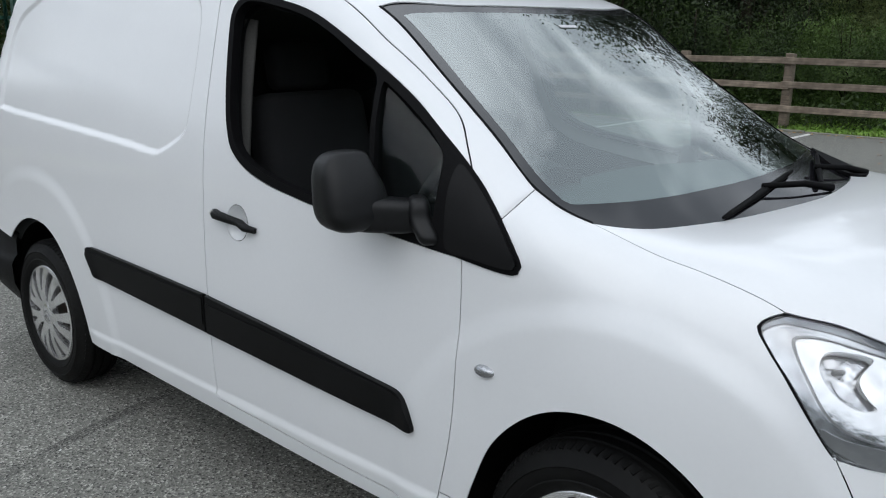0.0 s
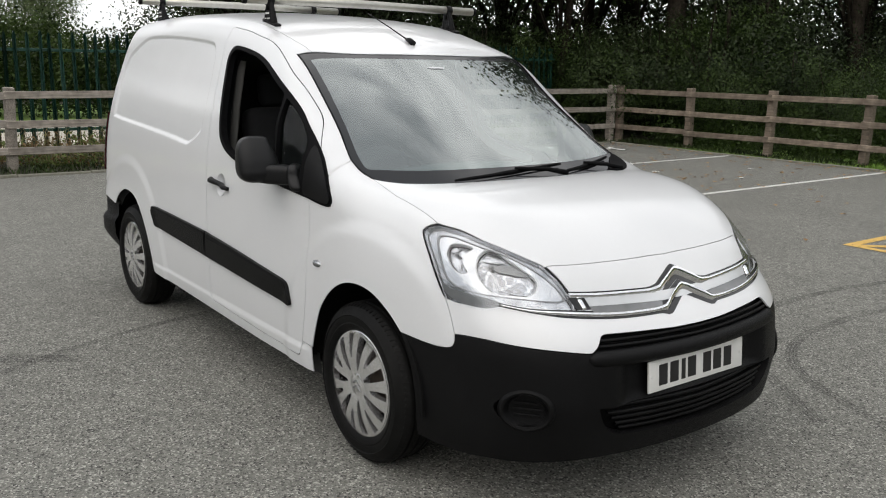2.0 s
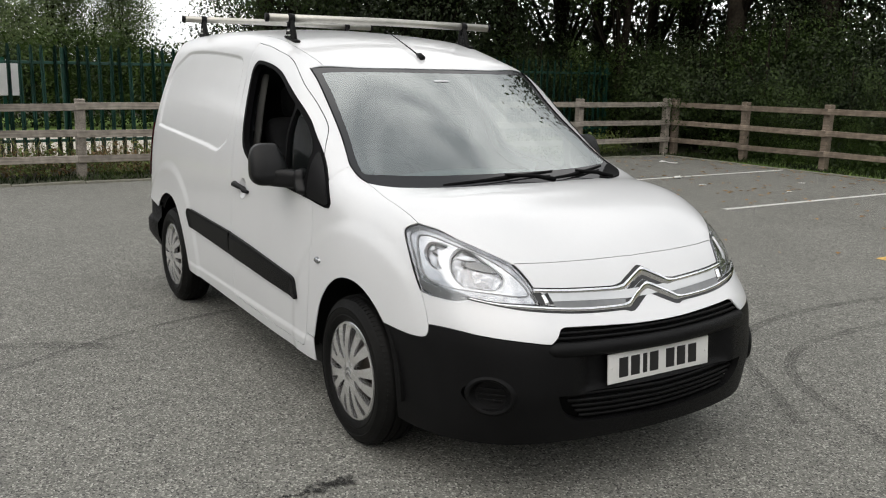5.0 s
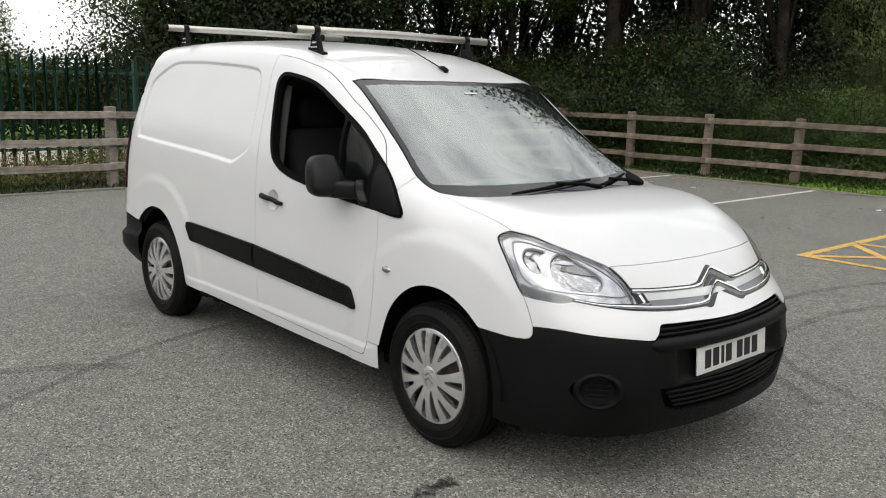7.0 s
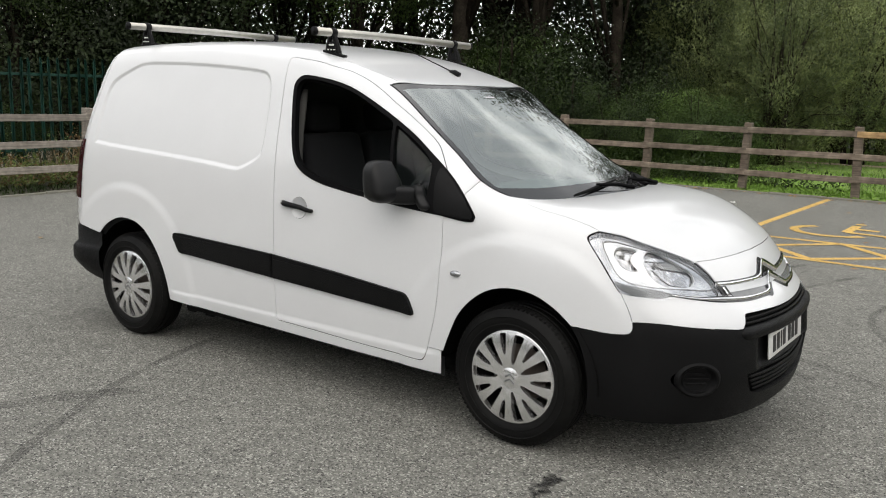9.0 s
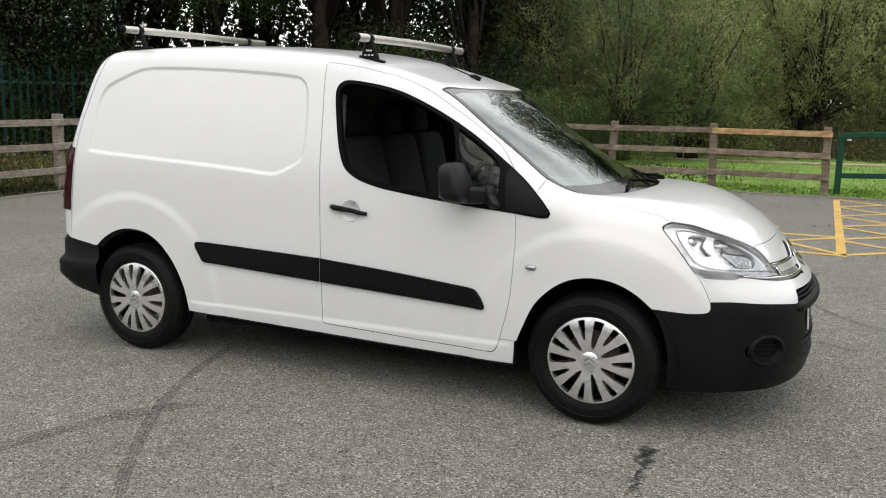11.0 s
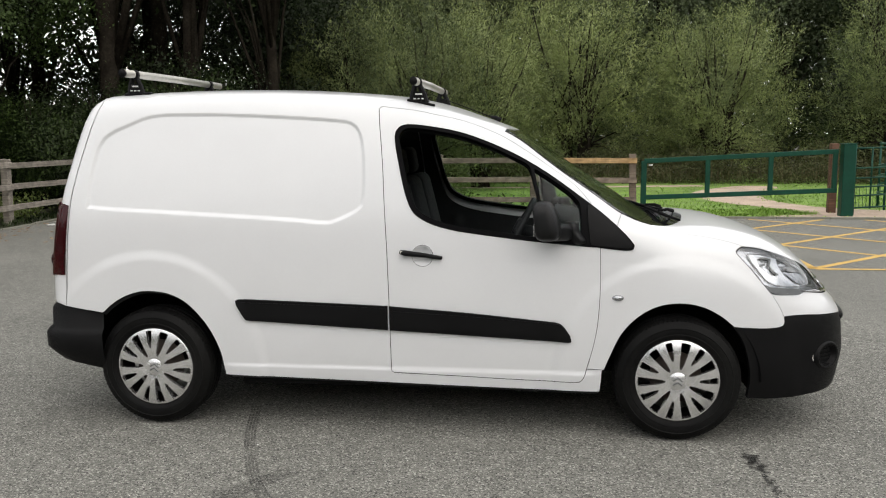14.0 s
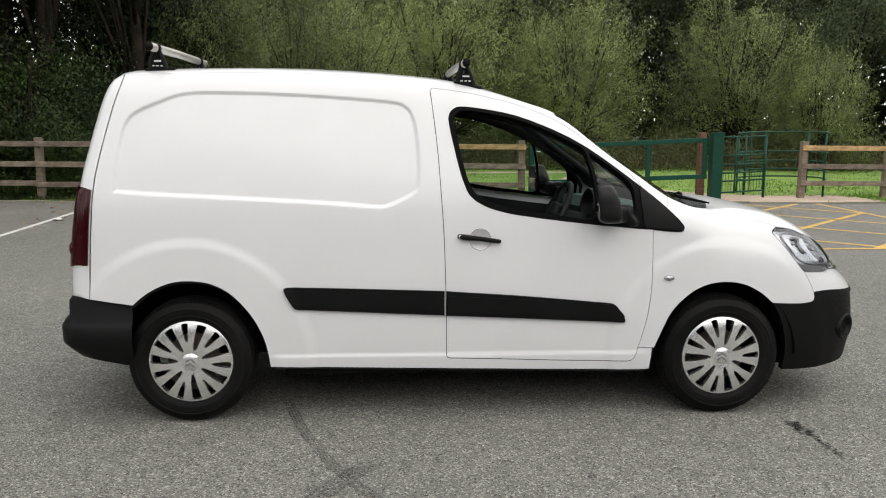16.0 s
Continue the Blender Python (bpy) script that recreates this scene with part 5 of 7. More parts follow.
def rounded_block(bm, centre, half, power, back=-9.0, lean=0.0):
    """A block whose sides swell into one another; back: where its rear is cut flat."""
    one = bmesh.new()
    bmesh.ops.create_cube(one, size=2.0)
    bmesh.ops.subdivide_edges(one, edges=one.edges, cuts=11, use_grid_fill=True)
    for v in one.verts:
        p = Vector([math.tan(c * 0.7) / math.tan(0.7) for c in v.co])
        p = p / (abs(p.x)**power + abs(p.y)**power + abs(p.z)**power)**(1 / power)
        p.x = max(p.x, back)
        v.co = Vector((centre[0] + p.x * half[0] + lean * p.z, centre[1] + p.y * half[1] * (1 - 0.07 * p.z), centre[2] + p.z * half[2]))
    joined(bm, one)


def mirror_shell(bm):
    """The housing, turned a little outwards, with a sloping inner shoulder and a ledge low on its front that runs on to the arm."""
    rounded_block(bm, (0.0, 0.0, 0.0), (0.066, 0.085, 0.095), 3.4, back=-0.72, lean=-0.0115)
    for v in bm.verts:
        v.co.y -= 0.030 * step(0.030, 0.085, v.co.y) * step(-0.015, 0.095, v.co.z)
        v.co.x -= 0.016 * step(-0.03, 0.085, v.co.z) * step(0.0, 0.05, v.co.x)
        v.co.x += 0.005 * step(-0.035, -0.047, v.co.z) * step(0.0, 0.04, v.co.x)
    bmesh.ops.transform(bm, matrix=pose(0.7045, -0.946, 1.119, 0, 0, -9.1), verts=bm.verts)
    tube = bmesh.new()
    rounded_block(tube, (0.0, 0.0, 0.0), (0.042, 0.095, 0.042), 3.8)
    bmesh.ops.transform(tube, matrix=pose(0.764, -0.892, 1.060, -3, 0, -40), verts=tube.verts)
    joined(bm, tube)


shells = pair_part("door_mirror", mirror_shell, SHELL, van, "large black plastic door mirror", 60)


def mirror_arm(bm):
    """The hinged foot: a rounded knuckle that drops and sweeps in to the corner of the window."""
    rounded_block(bm, (0.0, 0.0, 0.0), (0.048, 0.030, 0.056), 3.4)
    for v in bm.verts:
        low = step(0.02, -0.05, v.co.z)
        v.co.x += 0.034 * low
        v.co.y += 0.022 * low
    bmesh.ops.transform(bm, matrix=pose(0.822, -0.832, 1.050, 0, 0, -40), verts=bm.verts)


pair_part("mirror_arm", mirror_arm, SHELL, shells, "black plastic mirror arm", 60)


def mirror_face(bm):
    box(bm, (0.004, 0.126, 0.132), pose(0.7045, -0.946, 1.119, 0, 0, -9.1) @ pose(-0.0462, -0.004, -0.004), 0.001)


pair_part("mirror_glass", mirror_face, MIRROR, shells, "silvered mirror glass")


# roof bars
def roof_bar(x, z, tilt, w0, w1, foot_y):
    bar = part("roof_bar", sweep(bmesh.new(), [(x, -w0, z - tilt), (x, 0, z), (x, w1, z - tilt)], 0.0185, 14, flat=1.15), ALU, van, "dull aluminium roof bar", 50)
    for s in (-1, 1):
        y_end = -w0 if s < 0 else w1
        part("end_cap", sweep(bmesh.new(), [(x, y_end - s * 0.004, z - tilt), (x, y_end + s * 0.012, z - tilt)], 0.0195, 14, flat=1.15), PLASTIC, bar, smooth=50)
        base = settle(np.array([[x + 0.01, s * foot_y, 2.6]]), np.array([[0, 0, -1.0]]))[0]
        bm = bmesh.new()
        b0 = Vector(tuple(base))
        drop = slope(base[None])[0]
        pad = Vector((1, 0, 0)) - Vector(tuple(drop)) * float(drop[0])
        m = Matrix.Translation(b0) @ pose(0, 0, 0, 0, -math.degrees(math.atan2(pad.z, pad.x)), 0)
        box(bm, (0.150, 0.034, 0.014), m @ pose(0.01, 0, 0.004), 0.004)
        for q in (-1, 1):
            top = Vector((x + q * 0.010, s * (foot_y - 0.002), z - tilt - 0.010))
            low = b0 + Vector((q * 0.036, 0, 0.002 - q * 0.004))
            sweep(bm, [tuple(low), tuple((low + top) / 2 + Vector((q * 0.004, 0, 0))), tuple(top)], [0.018, 0.015, 0.013], 8, flat=1.2)
        box(bm, (0.050, 0.030, 0.050), Matrix.Translation(b0 + Vector((0, 0, 0.035))), 0.004)
        sweep(bm, [(x, s * foot_y - 0.017, z - tilt), (x, s * foot_y + 0.017, z - tilt)], 0.026, 14)
        foot = part("bar_foot", bm, PLASTIC, bar, "black clamp foot of the roof bar", 40)
        bm = bmesh.new()
        for q in range(3):
            box(bm, (0.012, 0.002, 0.006), Matrix.Translation(b0 + Vector((-0.022 + q * 0.021, s * 0.0175, 0.022))))
        box(bm, (0.036, 0.002, 0.008), Matrix.Translation(b0 + Vector((0, s * 0.0175, 0.046))))
        part("foot_mark", bm, PLATE, bar, "small pale printed bars")


roof_bar(-1.555, 1.876, 0.004, 0.665, 0.735, 0.535)
roof_bar(0.020, 1.818, 0.006, 0.672, 0.722, 0.545)

# sticker behind the top of the windscreen
tag_line = top_line([(0.640, -0.030), (0.640, 0.060)], 0.03)
tag_low = top_line([(0.652, 0.060), (0.652, -0.030)], 0.03)
panel("screen_sticker", [chain(tag_line, tag_low)], SCREEN_SHEET, SATIN, windscreen, 0.03, off=-0.001, gap=0.0, depth=0, label="small pale sticker at the top of the glass")

# aerial, wipers, scuttle
base = settle(np.array([[0.400, 0.030, 2.6]]), np.array([[0, 0, -1.0]]))[0]
aerial = part("aerial", sweep(bmesh.new(), [tuple(base + np.array([0.03, 0, -0.002])), tuple(base + np.array([0.0, 0, 0.016])), tuple(base + np.array([-0.03, 0, 0.020]))], [0.016, 0.013, 0.008], 10), PLASTIC, van, "thin black roof aerial", 60)
part("aerial_mast", sweep(bmesh.new(), [tuple(base + np.array([-0.02, 0, 0.018])), tuple(base + np.array([-0.22, 0, 0.095])), tuple(base + np.array([-0.40, 0, 0.160]))], [0.004, 0.003, 0.0022], 6), PLASTIC, aerial)


def on_top(x, y, up):
    return settle(np.array([[x, y, 2.6]]), np.array([[0, 0, -1.0]]), up)[0]


for (ax, ay), (bx, by), (cx, cy), (dx, dy) in (((1.450, 0.130), (1.345, -0.075), (1.412, -0.440), (1.300, 0.228)), ((1.420, 0.500), (1.318, 0.355), (1.417, 0.146), (1.236, 0.588))):
    arm_pts = [tuple(on_top(ax, ay, 0.006)), tuple(on_top(ax * 0.6 + bx * 0.4, ay * 0.6 + by * 0.4, 0.020)), tuple(on_top(bx, by, 0.018))]
    wiper = part("wiper", sweep(bmesh.new(), arm_pts, [0.012, 0.009, 0.008], 8), SEAL, van, "black windscreen wiper", 60)
    line = [tuple(on_top(cx + (dx - cx) * t, cy + (dy - cy) * t, 0.010)) for t in np.linspace(0, 1, 12)]
    part("wiper_blade", sweep(bmesh.new(), line, [0.004] + [0.0065, 0.007, 0.0075, 0.008, 0.010, 0.010, 0.008, 0.0075, 0.007, 0.0065] + [0.005], 6, flat=1.1), SEAL, wiper, smooth=60)
scuttle = top_line([(1.175, -0.700), (1.236, -0.692), (1.315, -0.640), (1.372, -0.575), (1.430, -0.455), (1.400, -0.440), (1.30, -0.545), (1.20, -0.655)])
panel("scuttle_corner", [chain(flipped(scuttle))], BONNET, SEAL, van, 0.03, off=0.006, gap=0.0, depth=0.01, label="black plastic scuttle corner")

# cabin seen through the open window
panel("pillar_trim", [side_loop], FLANK, CABIN, van, 0.06, off=-0.04, gap=0.01, depth=0, label="dark inner trim", pair=True)
card = panel("door_card", [door_loop, window_hole], FLANK, CABIN, doors[0], 0.05, off=-0.06, gap=0.002, depth=0, label="dark plastic door lining", pair=True)
card[1].parent = doors[1]
panel("headlining", [roof_loop], ROOF, CABIN_GREY, van, 0.08, off=-0.035, gap=0.01, depth=0)
bm = bmesh.new()
box(bm, (0.03, 1.46, 0.80), pose(-0.34, 0, 0.80), 0.005)
box(bm, (0.03, 1.16, 0.56), pose(-0.34, 0, 1.43), 0.005)
part("bulkhead", bm, CABIN, van, "dark bulkhead behind the seats")
part("cabin_floor", box(bmesh.new(), (1.26, 1.5, 0.04), pose(0.29, 0, 0.40), 0.005), CABIN, van)
part("fire_wall", box(bmesh.new(), (0.03, 1.5, 0.62), pose(0.915, 0, 0.70), 0.005), CABIN, van, "dark panel under the dashboard")
bm = bmesh.new()
prof = [(1.30, 0.80), (1.30, 0.96), (1.22, 1.000), (1.08, 1.035), (0.94, 1.055), (0.83, 1.050), (0.79, 0.99), (0.83, 0.84), (0.90, 0.78), (1.05, 0.78)]
rows = [[bm.verts.new((x, y, z + 0.02 * math.cos(y * 4))) for x, z in prof] for y in np.linspace(-0.70, 0.70, 15)]
for r0, r1 in zip(rows, rows[1:]):
    for k in range(len(prof)):
        bm.faces.new((r0[k], r0[(k + 1) % len(prof)], r1[(k + 1) % len(prof)], r1[k]))
for r in (rows[0], rows[-1]):
    bm.faces.new(r)
bmesh.ops.recalc_face_normals(bm, faces=bm.faces)
dash = part("dashboard", bm, DASH, van, "grey-green moulded dashboard", 40)
bm = bmesh.new()
lathe(bm, [(0.10, 0.105), (0.0, 0.108), (-0.035, 0.106), (-0.042, 0.100), (-0.036, 0.092), (0.02, 0.086), (0.045, 0.06), (0.045, 0.001)], 32, "x")
bmesh.ops.scale(bm, vec=(1, 1.45, 0.95), verts=bm.verts)
bmesh.ops.transform(bm, matrix=pose(0.775, -0.37, 1.050, 0, 10, 0), verts=bm.verts)
part("instrument_hood", bm, CABIN, dash, "black oval instrument hood", 50)
for y0 in (-0.64, 0.60):
    part("air_vent", lathe(bmesh.new(), [(-0.02, 0.055), (-0.03, 0.060), (-0.03, 0.045), (0.0, 0.040), (0.0, 0.0)], 24, "x", (0.80, y0, 1.03)), CABIN, dash, "round black air vent", 50)
wheel_m = pose(0.555, -0.37, 1.010, 0, -64, 0) @ pose(0, 0, 0)
bm = bmesh.new()
sweep(bm, [tuple(wheel_m @ Vector((0.185 * math.cos(a), 0.185 * math.sin(a), 0))) for a in np.linspace(0, 2 * math.pi, 40, endpoint=False)], 0.0165, 10, True)
steering = part("steering_wheel", bm, CABIN, van, "black steering wheel", 60)
for a in (20, 160, 270):
    q = radians(a)
    part("steering_spoke", sweep(bmesh.new(), [tuple(wheel_m @ Vector((0.05 * math.cos(q), 0.05 * math.sin(q), 0.01))), tuple(wheel_m @ Vector((0.175 * math.cos(q), 0.175 * math.sin(q), 0)))], [0.024, 0.014], 8, flat=0.6), CABIN, steering, smooth=50)
bm = bmesh.new()
box(bm, (0.13, 0.15, 0.05), wheel_m @ pose(0, 0, 0.008), 0.02, 3)
part("steering_boss", bm, CABIN, steering, smooth=50)
part("steering_column", sweep(bmesh.new(), [tuple(wheel_m @ Vector((0, 0, -0.02))), (0.82, -0.37, 0.95)], 0.045, 10), CABIN, steering, smooth=50)


def seat(y0, w):
    s = new("seat")
    s.parent = van
    tagged(s, "dark grey cloth seat")
    bm = box(bmesh.new(), (0.50, w, 0.16), pose(0.22, y0, 0.66, 0, -6, 0), 0.05, 3)
    part("seat_cushion", bm, CLOTH, s, smooth=60)
    bm = box(bmesh.new(), (0.15, w, 0.62), pose(-0.085, y0, 0.98, 0, -14, 0), 0.055, 3)
    part("seat_back", bm, CLOTH, s, smooth=60)
    bm = box(bmesh.new(), (0.09, w * 0.52, 0.17), pose(-0.190, y0, 1.37, 0, -10, 0), 0.04, 3)
    part("head_rest", bm, CLOTH, s, smooth=60)
    bm = box(bmesh.new(), (0.44, w * 0.8, 0.20), pose(0.22, y0, 0.49), 0.02)
    part("seat_base", bm, CABIN, s)


for s in (-1, 1):
    rim = screen_edge * np.array([1, -s, 1]) + np.array([0.0, s * 0.022, -0.026]) * np.array([1, -1, 1])
    part("pillar_cover", sweep(bmesh.new(), [tuple(q) for q in rim[::3]], 0.022, 10), CABIN, van, "dark inner lining of the windscreen pillar", 60)
seat(-0.40, 0.46)
seat(0.08, 0.40)
seat(0.48, 0.40)
bm = bmesh.new()
sweep(bm, [(-0.075, -0.655, 1.52), (-0.062, -0.70, 1.3), (-0.045, -0.745, 1.0), (-0.04, -0.76, 0.7)], 0.022, 8, flat=0.25)
part("seat_belt", bm, BELT, van, "grey seat belt webbing", 60)


# ---- ground, kerbs, painted lines ----
def grid_sheet(name, x0, x1, y0, y1, material, z=0.0, step_x=1.0, rough=0.0, seed=0, label="", category=""):
    xs, ys = np.arange(x0, x1 + 1e-6, step_x), np.arange(y0, y1 + 1e-6, step_x)
    vs = [(float(x), float(y), z + rough * noise.noise(Vector((x * 0.35, y * 0.35, seed)))) for y in ys for x in xs]
    n = len(xs)
    fs = [(j * n + i, j * n + i + 1, (j + 1) * n + i + 1, (j + 1) * n + i) for j in range(len(ys) - 1) for i in range(n - 1)]
    ob = mesh_object(name, vs, fs, material)
    return tagged(ob, label, category, kind="structure")


FENCE_Y, FENCE_X, KERB_Y, KERB_X = 11.22, -8.52, 10.72, -8.10
ground = grid_sheet("ground", -300, 300, -300, 300, LITTER, -0.10, 20.0, label="dark woodland soil reaching to the horizon", category="ground")
bm = bmesh.new()
plan = [(KERB_X, KERB_Y), (KERB_X, -40), (40, -40), (40, KERB_Y)]
vs = [bm.verts.new((x, y, 0)) for x, y in plan]
f = bm.faces.new(vs)
bmesh.ops.recalc_face_normals(bm, faces=bm.faces)
if f.normal.z < 0:
    f.normal_flip()
tagged(part("asphalt", bm, ASPHALT), "worn grey asphalt of the car park", "asphalt", kind="structure")
tagged(part("verge", box(bmesh.new(), (50, 16, 0.10), pose(18.0, 19.12, -0.045)), SOIL), "grassy ground behind the fence", "grass", kind="structure")
tagged(part("soil_bank", box(bmesh.new(), (3.0, 60, 0.10), pose(-9.72, -10, -0.04)), LITTER), "weedy soil strip behind the fence", "soil", kind="structure")
kerb = tagged(new("kerb"), "pale concrete edging kerb round the car park", "kerb", kind="structure")


def kerb_stone(bm, length):
    return box(bm, (length, 0.055, 0.15), pose(0, 0, -0.045), 0.008, 1)


kb = part("kerb_stone", kerb_stone(bmesh.new(), 0.905), KERB, kerb)
kb.matrix_basis = pose(KERB_X + 0.46, KERB_Y + 0.028, 0)
rk = random.Random(3)
for i in range(1, 20):
    c = new("kerb_stone", kb.data)
    c.parent = kerb
    c.matrix_basis = pose(KERB_X + 0.46 + i * 0.915, KERB_Y + 0.028 + rk.uniform(-0.008, 0.008), rk.uniform(-0.006, 0.008), rk.uniform(-1, 1), 0, rk.uniform(-0.4, 0.4))
for i in range(16):
    c = new("kerb_stone", kb.data)
    c.parent = kerb
    c.matrix_basis = pose(KERB_X - 0.028 + rk.uniform(-0.008, 0.008), KERB_Y - 0.46 - i * 0.915, rk.uniform(-0.006, 0.008), 0, rk.uniform(-1, 1), 90 + rk.uniform(-0.4, 0.4))


def painted(name, lines, width, material, label, z=0.004):
    """Road markings: flat strips of paint a few millimetres over the asphalt."""
    bm = bmesh.new()
    for k, ((x0, y0), (x1, y1)) in enumerate(lines):
        a, b = Vector((x0, y0, z + 0.0004 * (k % 5))), Vector((x1, y1, z + 0.0004 * (k % 5)))
        n = Vector((-(b - a).y, (b - a).x, 0)).normalized() * width / 2
        m = max(1, int((b - a).length / 0.25))
        ring = [(bm.verts.new(a.lerp(b, i / m) + n), bm.verts.new(a.lerp(b, i / m) - n)) for i in range(m + 1)]
        for (p, q), (r, s) in zip(ring, ring[1:]):
            bm.faces.new((p, q, s, r))
    return tagged(part(name, bm, material), label, "road marking", kind="structure")


painted("white_bay_line", [((-5.25, 6.10), (-5.27, 10.70))], 0.085, WHITE_LINE, "worn white parking bay line")
painted("white_bay_line", [((-2.52, 6.00), (-2.50, 10.70))], 0.085, WHITE_LINE, "worn white parking bay line")
yellow = [((0.16, 4.92), (0.18, 10.66)), ((2.50, 4.80), (2.46, 10.50)), ((3.70, 4.93), (3.65, 10.55)), ((0.12, 4.92), (2.5, 4.86)), ((3.7, 4.93), (8.6, 5.0)), ((7.80, 5.0), (7.80, 10.70)),
          ((0.18, 6.0), (1.25, 4.94)), ((0.22, 4.95), (1.30, 6.15)), ((1.25, 4.94), (2.48, 6.15)), ((1.30, 6.15), (2.48, 4.95)), ((0.18, 6.1), (2.48, 6.2))]
for k in range(5):
    y0 = 4.9 + k * 1.15
    yellow += [((2.50, y0), (3.67, y0 + 1.0)), ((2.50, y0 + 1.05), (3.67, y0 + 0.12))]
for c in (-0.68, 1.27, 3.22, 5.15):
    x0, x1 = max(3.70, 4.97 - c), min(7.8, 10.6 - c)
    yellow.append(((x0, x0 + c), (x1, x1 + c)))
for c in (10.9, 12.85, 14.8, 16.75):
    x0, x1 = max(3.70, c - 10.6), min(7.8, c - 4.97)
    yellow.append(((x0, c - x0), (x1, c - x1)))
painted("yellow_bay_marking", yellow, 0.095, YELLOW_LINE, "faded yellow hatched bay markings")
chair = [((1.0 + 0.42 * math.cos(a), 7.05 + 0.42 * math.sin(a)), (1.0 + 0.42 * math.cos(a + 0.3), 7.05 + 0.42 * math.sin(a + 0.3))) for a in np.arange(2.2, 5.6, 0.3)]
chair += [((1.15, 7.75), (1.15, 7.1)), ((1.15, 7.1), (1.60, 7.05)), ((1.60, 7.05), (1.78, 6.66)), ((1.15, 7.45), (1.45, 7.45)), ((1.10, 7.92), (1.22, 7.92))]
painted("yellow_bay_symbol", chair, 0.11, YELLOW_LINE, "yellow wheelchair symbol painted in the bay", 0.0065)


def tyre_mark(points, width, z=0.003):
    pts = smooth_line([(x, y) for x, y in points], 0.06)
    bm = bmesh.new()
    for lo, hi in ((-1.0, -0.62), (-0.52, -0.08), (0.06, 0.50), (0.60, 1.0)):
        ring = []
        for i, p in enumerate(pts):
            t = pts[min(i + 1, len(pts) - 1)] - pts[max(i - 1, 0)]
            t = t / (np.linalg.norm(t) + 1e-9)
            n = np.array([-t[1], t[0]]) * width / 2
            ring.append([bm.verts.new((p[0] + n[0] * k, p[1] + n[1] * k, z)) for k in (lo, hi)])
        for (a, b), (c, d) in zip(ring, ring[1:]):
            bm.faces.new((a, b, d, c))
    return tagged(part("tyre_mark", bm, SKID), "dark curved tyre mark on the asphalt", "tyre mark", "tyre marks", "structure")


tyre_mark([(-1.02, -3.1), (-0.90, -2.55), (-0.80, -2.09), (-0.69, -1.82), (-0.55, -1.58), (-0.40, -1.38)], 0.10)
tyre_mark([(0.25, -2.75), (-0.19, -2.19), (-0.35, -1.95), (-0.49, -1.72), (-0.60, -1.52), (-0.72, -1.23), (-0.82, -0.93), (-0.93, -0.50)], 0.055, 0.0036)
tyre_mark([(2.2, 1.0), (1.35, 1.65), (1.06, 2.1), (0.95, 2.75), (1.02, 3.72), (1.3, 4.6)], 0.06)
tyre_mark([(2.6, 1.1), (1.75, 1.55), (1.48, 1.98), (1.40, 2.6), (1.44, 3.08), (1.8, 4.3)], 0.06, 0.0036)
tyre_mark([(3.2, 1.4), (2.5, 2.0), (2.2, 2.7), (2.3, 3.8)], 0.05)
rs = random.Random(5)
bm = bmesh.new()
for i in range(60):
    t = i / 60
    c = Vector((1.685 + 0.03 * t + rs.gauss(0, 0.014), -1.00 - 0.50 * t + rs.gauss(0, 0.010), 0.0045 + 0.00005 * i))
    r = rs.uniform(0.010, 0.022) * (1.2 if t < 0.45 else 0.6)
    bm.faces.new([bm.verts.new(c + Vector((r * rs.uniform(0.6, 1.2) * math.cos(a), r * rs.uniform(0.5, 1.1) * math.sin(a), 0))) for a in np.linspace(0, 6.28, 9)[:-1]])
tagged(part("oil_stain", bm, STAIN), "dark oil stain and crack on the asphalt", "oil stain", kind="structure")


# ---- timber post and rail fence ----
def timber_post(bm, h, w=0.125):
    box(bm, (w, w, h + 0.25), pose(0, 0, (h - 0.25) / 2), 0.008, 1)
    for v in bm.verts:
        if v.co.z > h - 0.02:
            v.co.z += 0.012 * noise.noise(v.co * 9)
    return bm


def fence(name, posts, rails, label, new_rail=(), toward=(0, -1), timber=WOOD):
    """A run of square posts with three rails nailed to the side that faces the car park."""
    thing = tagged(new(name), label, "fence", "timber fences", "structure")
    rr = random.Random(len(posts))
    mesh = part("post", timber_post(bmesh.new(), 1.14), timber, thing)
    mesh.matrix_basis = pose(posts[0][0], posts[0][1], 0, rr.uniform(-1.5, 1.5), rr.uniform(-1.5, 1.5), rr.uniform(-4, 4))
    for x, y in posts[1:]:
        c = new("post", mesh.data)
        c.parent = thing
        c.matrix_basis = pose(x, y, rr.uniform(-0.015, 0.015), rr.uniform(-1.5, 1.5), rr.uniform(-2.0, 2.0), rr.uniform(-4, 4))
    for i, ((x0, y0), (x1, y1)) in enumerate(zip(posts, posts[1:])):
        a, b = Vector((x0, y0, 0)), Vector((x1, y1, 0))
        d = (b - a).normalized()
        yaw = math.degrees(math.atan2(d.y, d.x))
        for k, z in enumerate(rails):
            m = (a + b) / 2 + Vector((toward[0], toward[1], 0)) * (0.083 + 0.006 * (i % 2)) + Vector((0, 0, z + rr.uniform(-0.012, 0.012)))
            bm = box(bmesh.new(), ((b - a).length + 0.10, 0.038, 0.098), pose(0, 0, 0), 0.005, 1)
            for v in bm.verts:
                v.co.z += 0.004 * noise.noise(v.co * 1.4 + Vector((i, k, 0)))
            r = part("rail", bm, WOOD_NEW if (i, k) in new_rail else timber, thing, "newer yellow timber rail" if (i, k) in new_rail else "")
            r.matrix_basis = pose(m.x, m.y, m.z, 0, rr.uniform(-0.5, 0.5), yaw)
    return thing


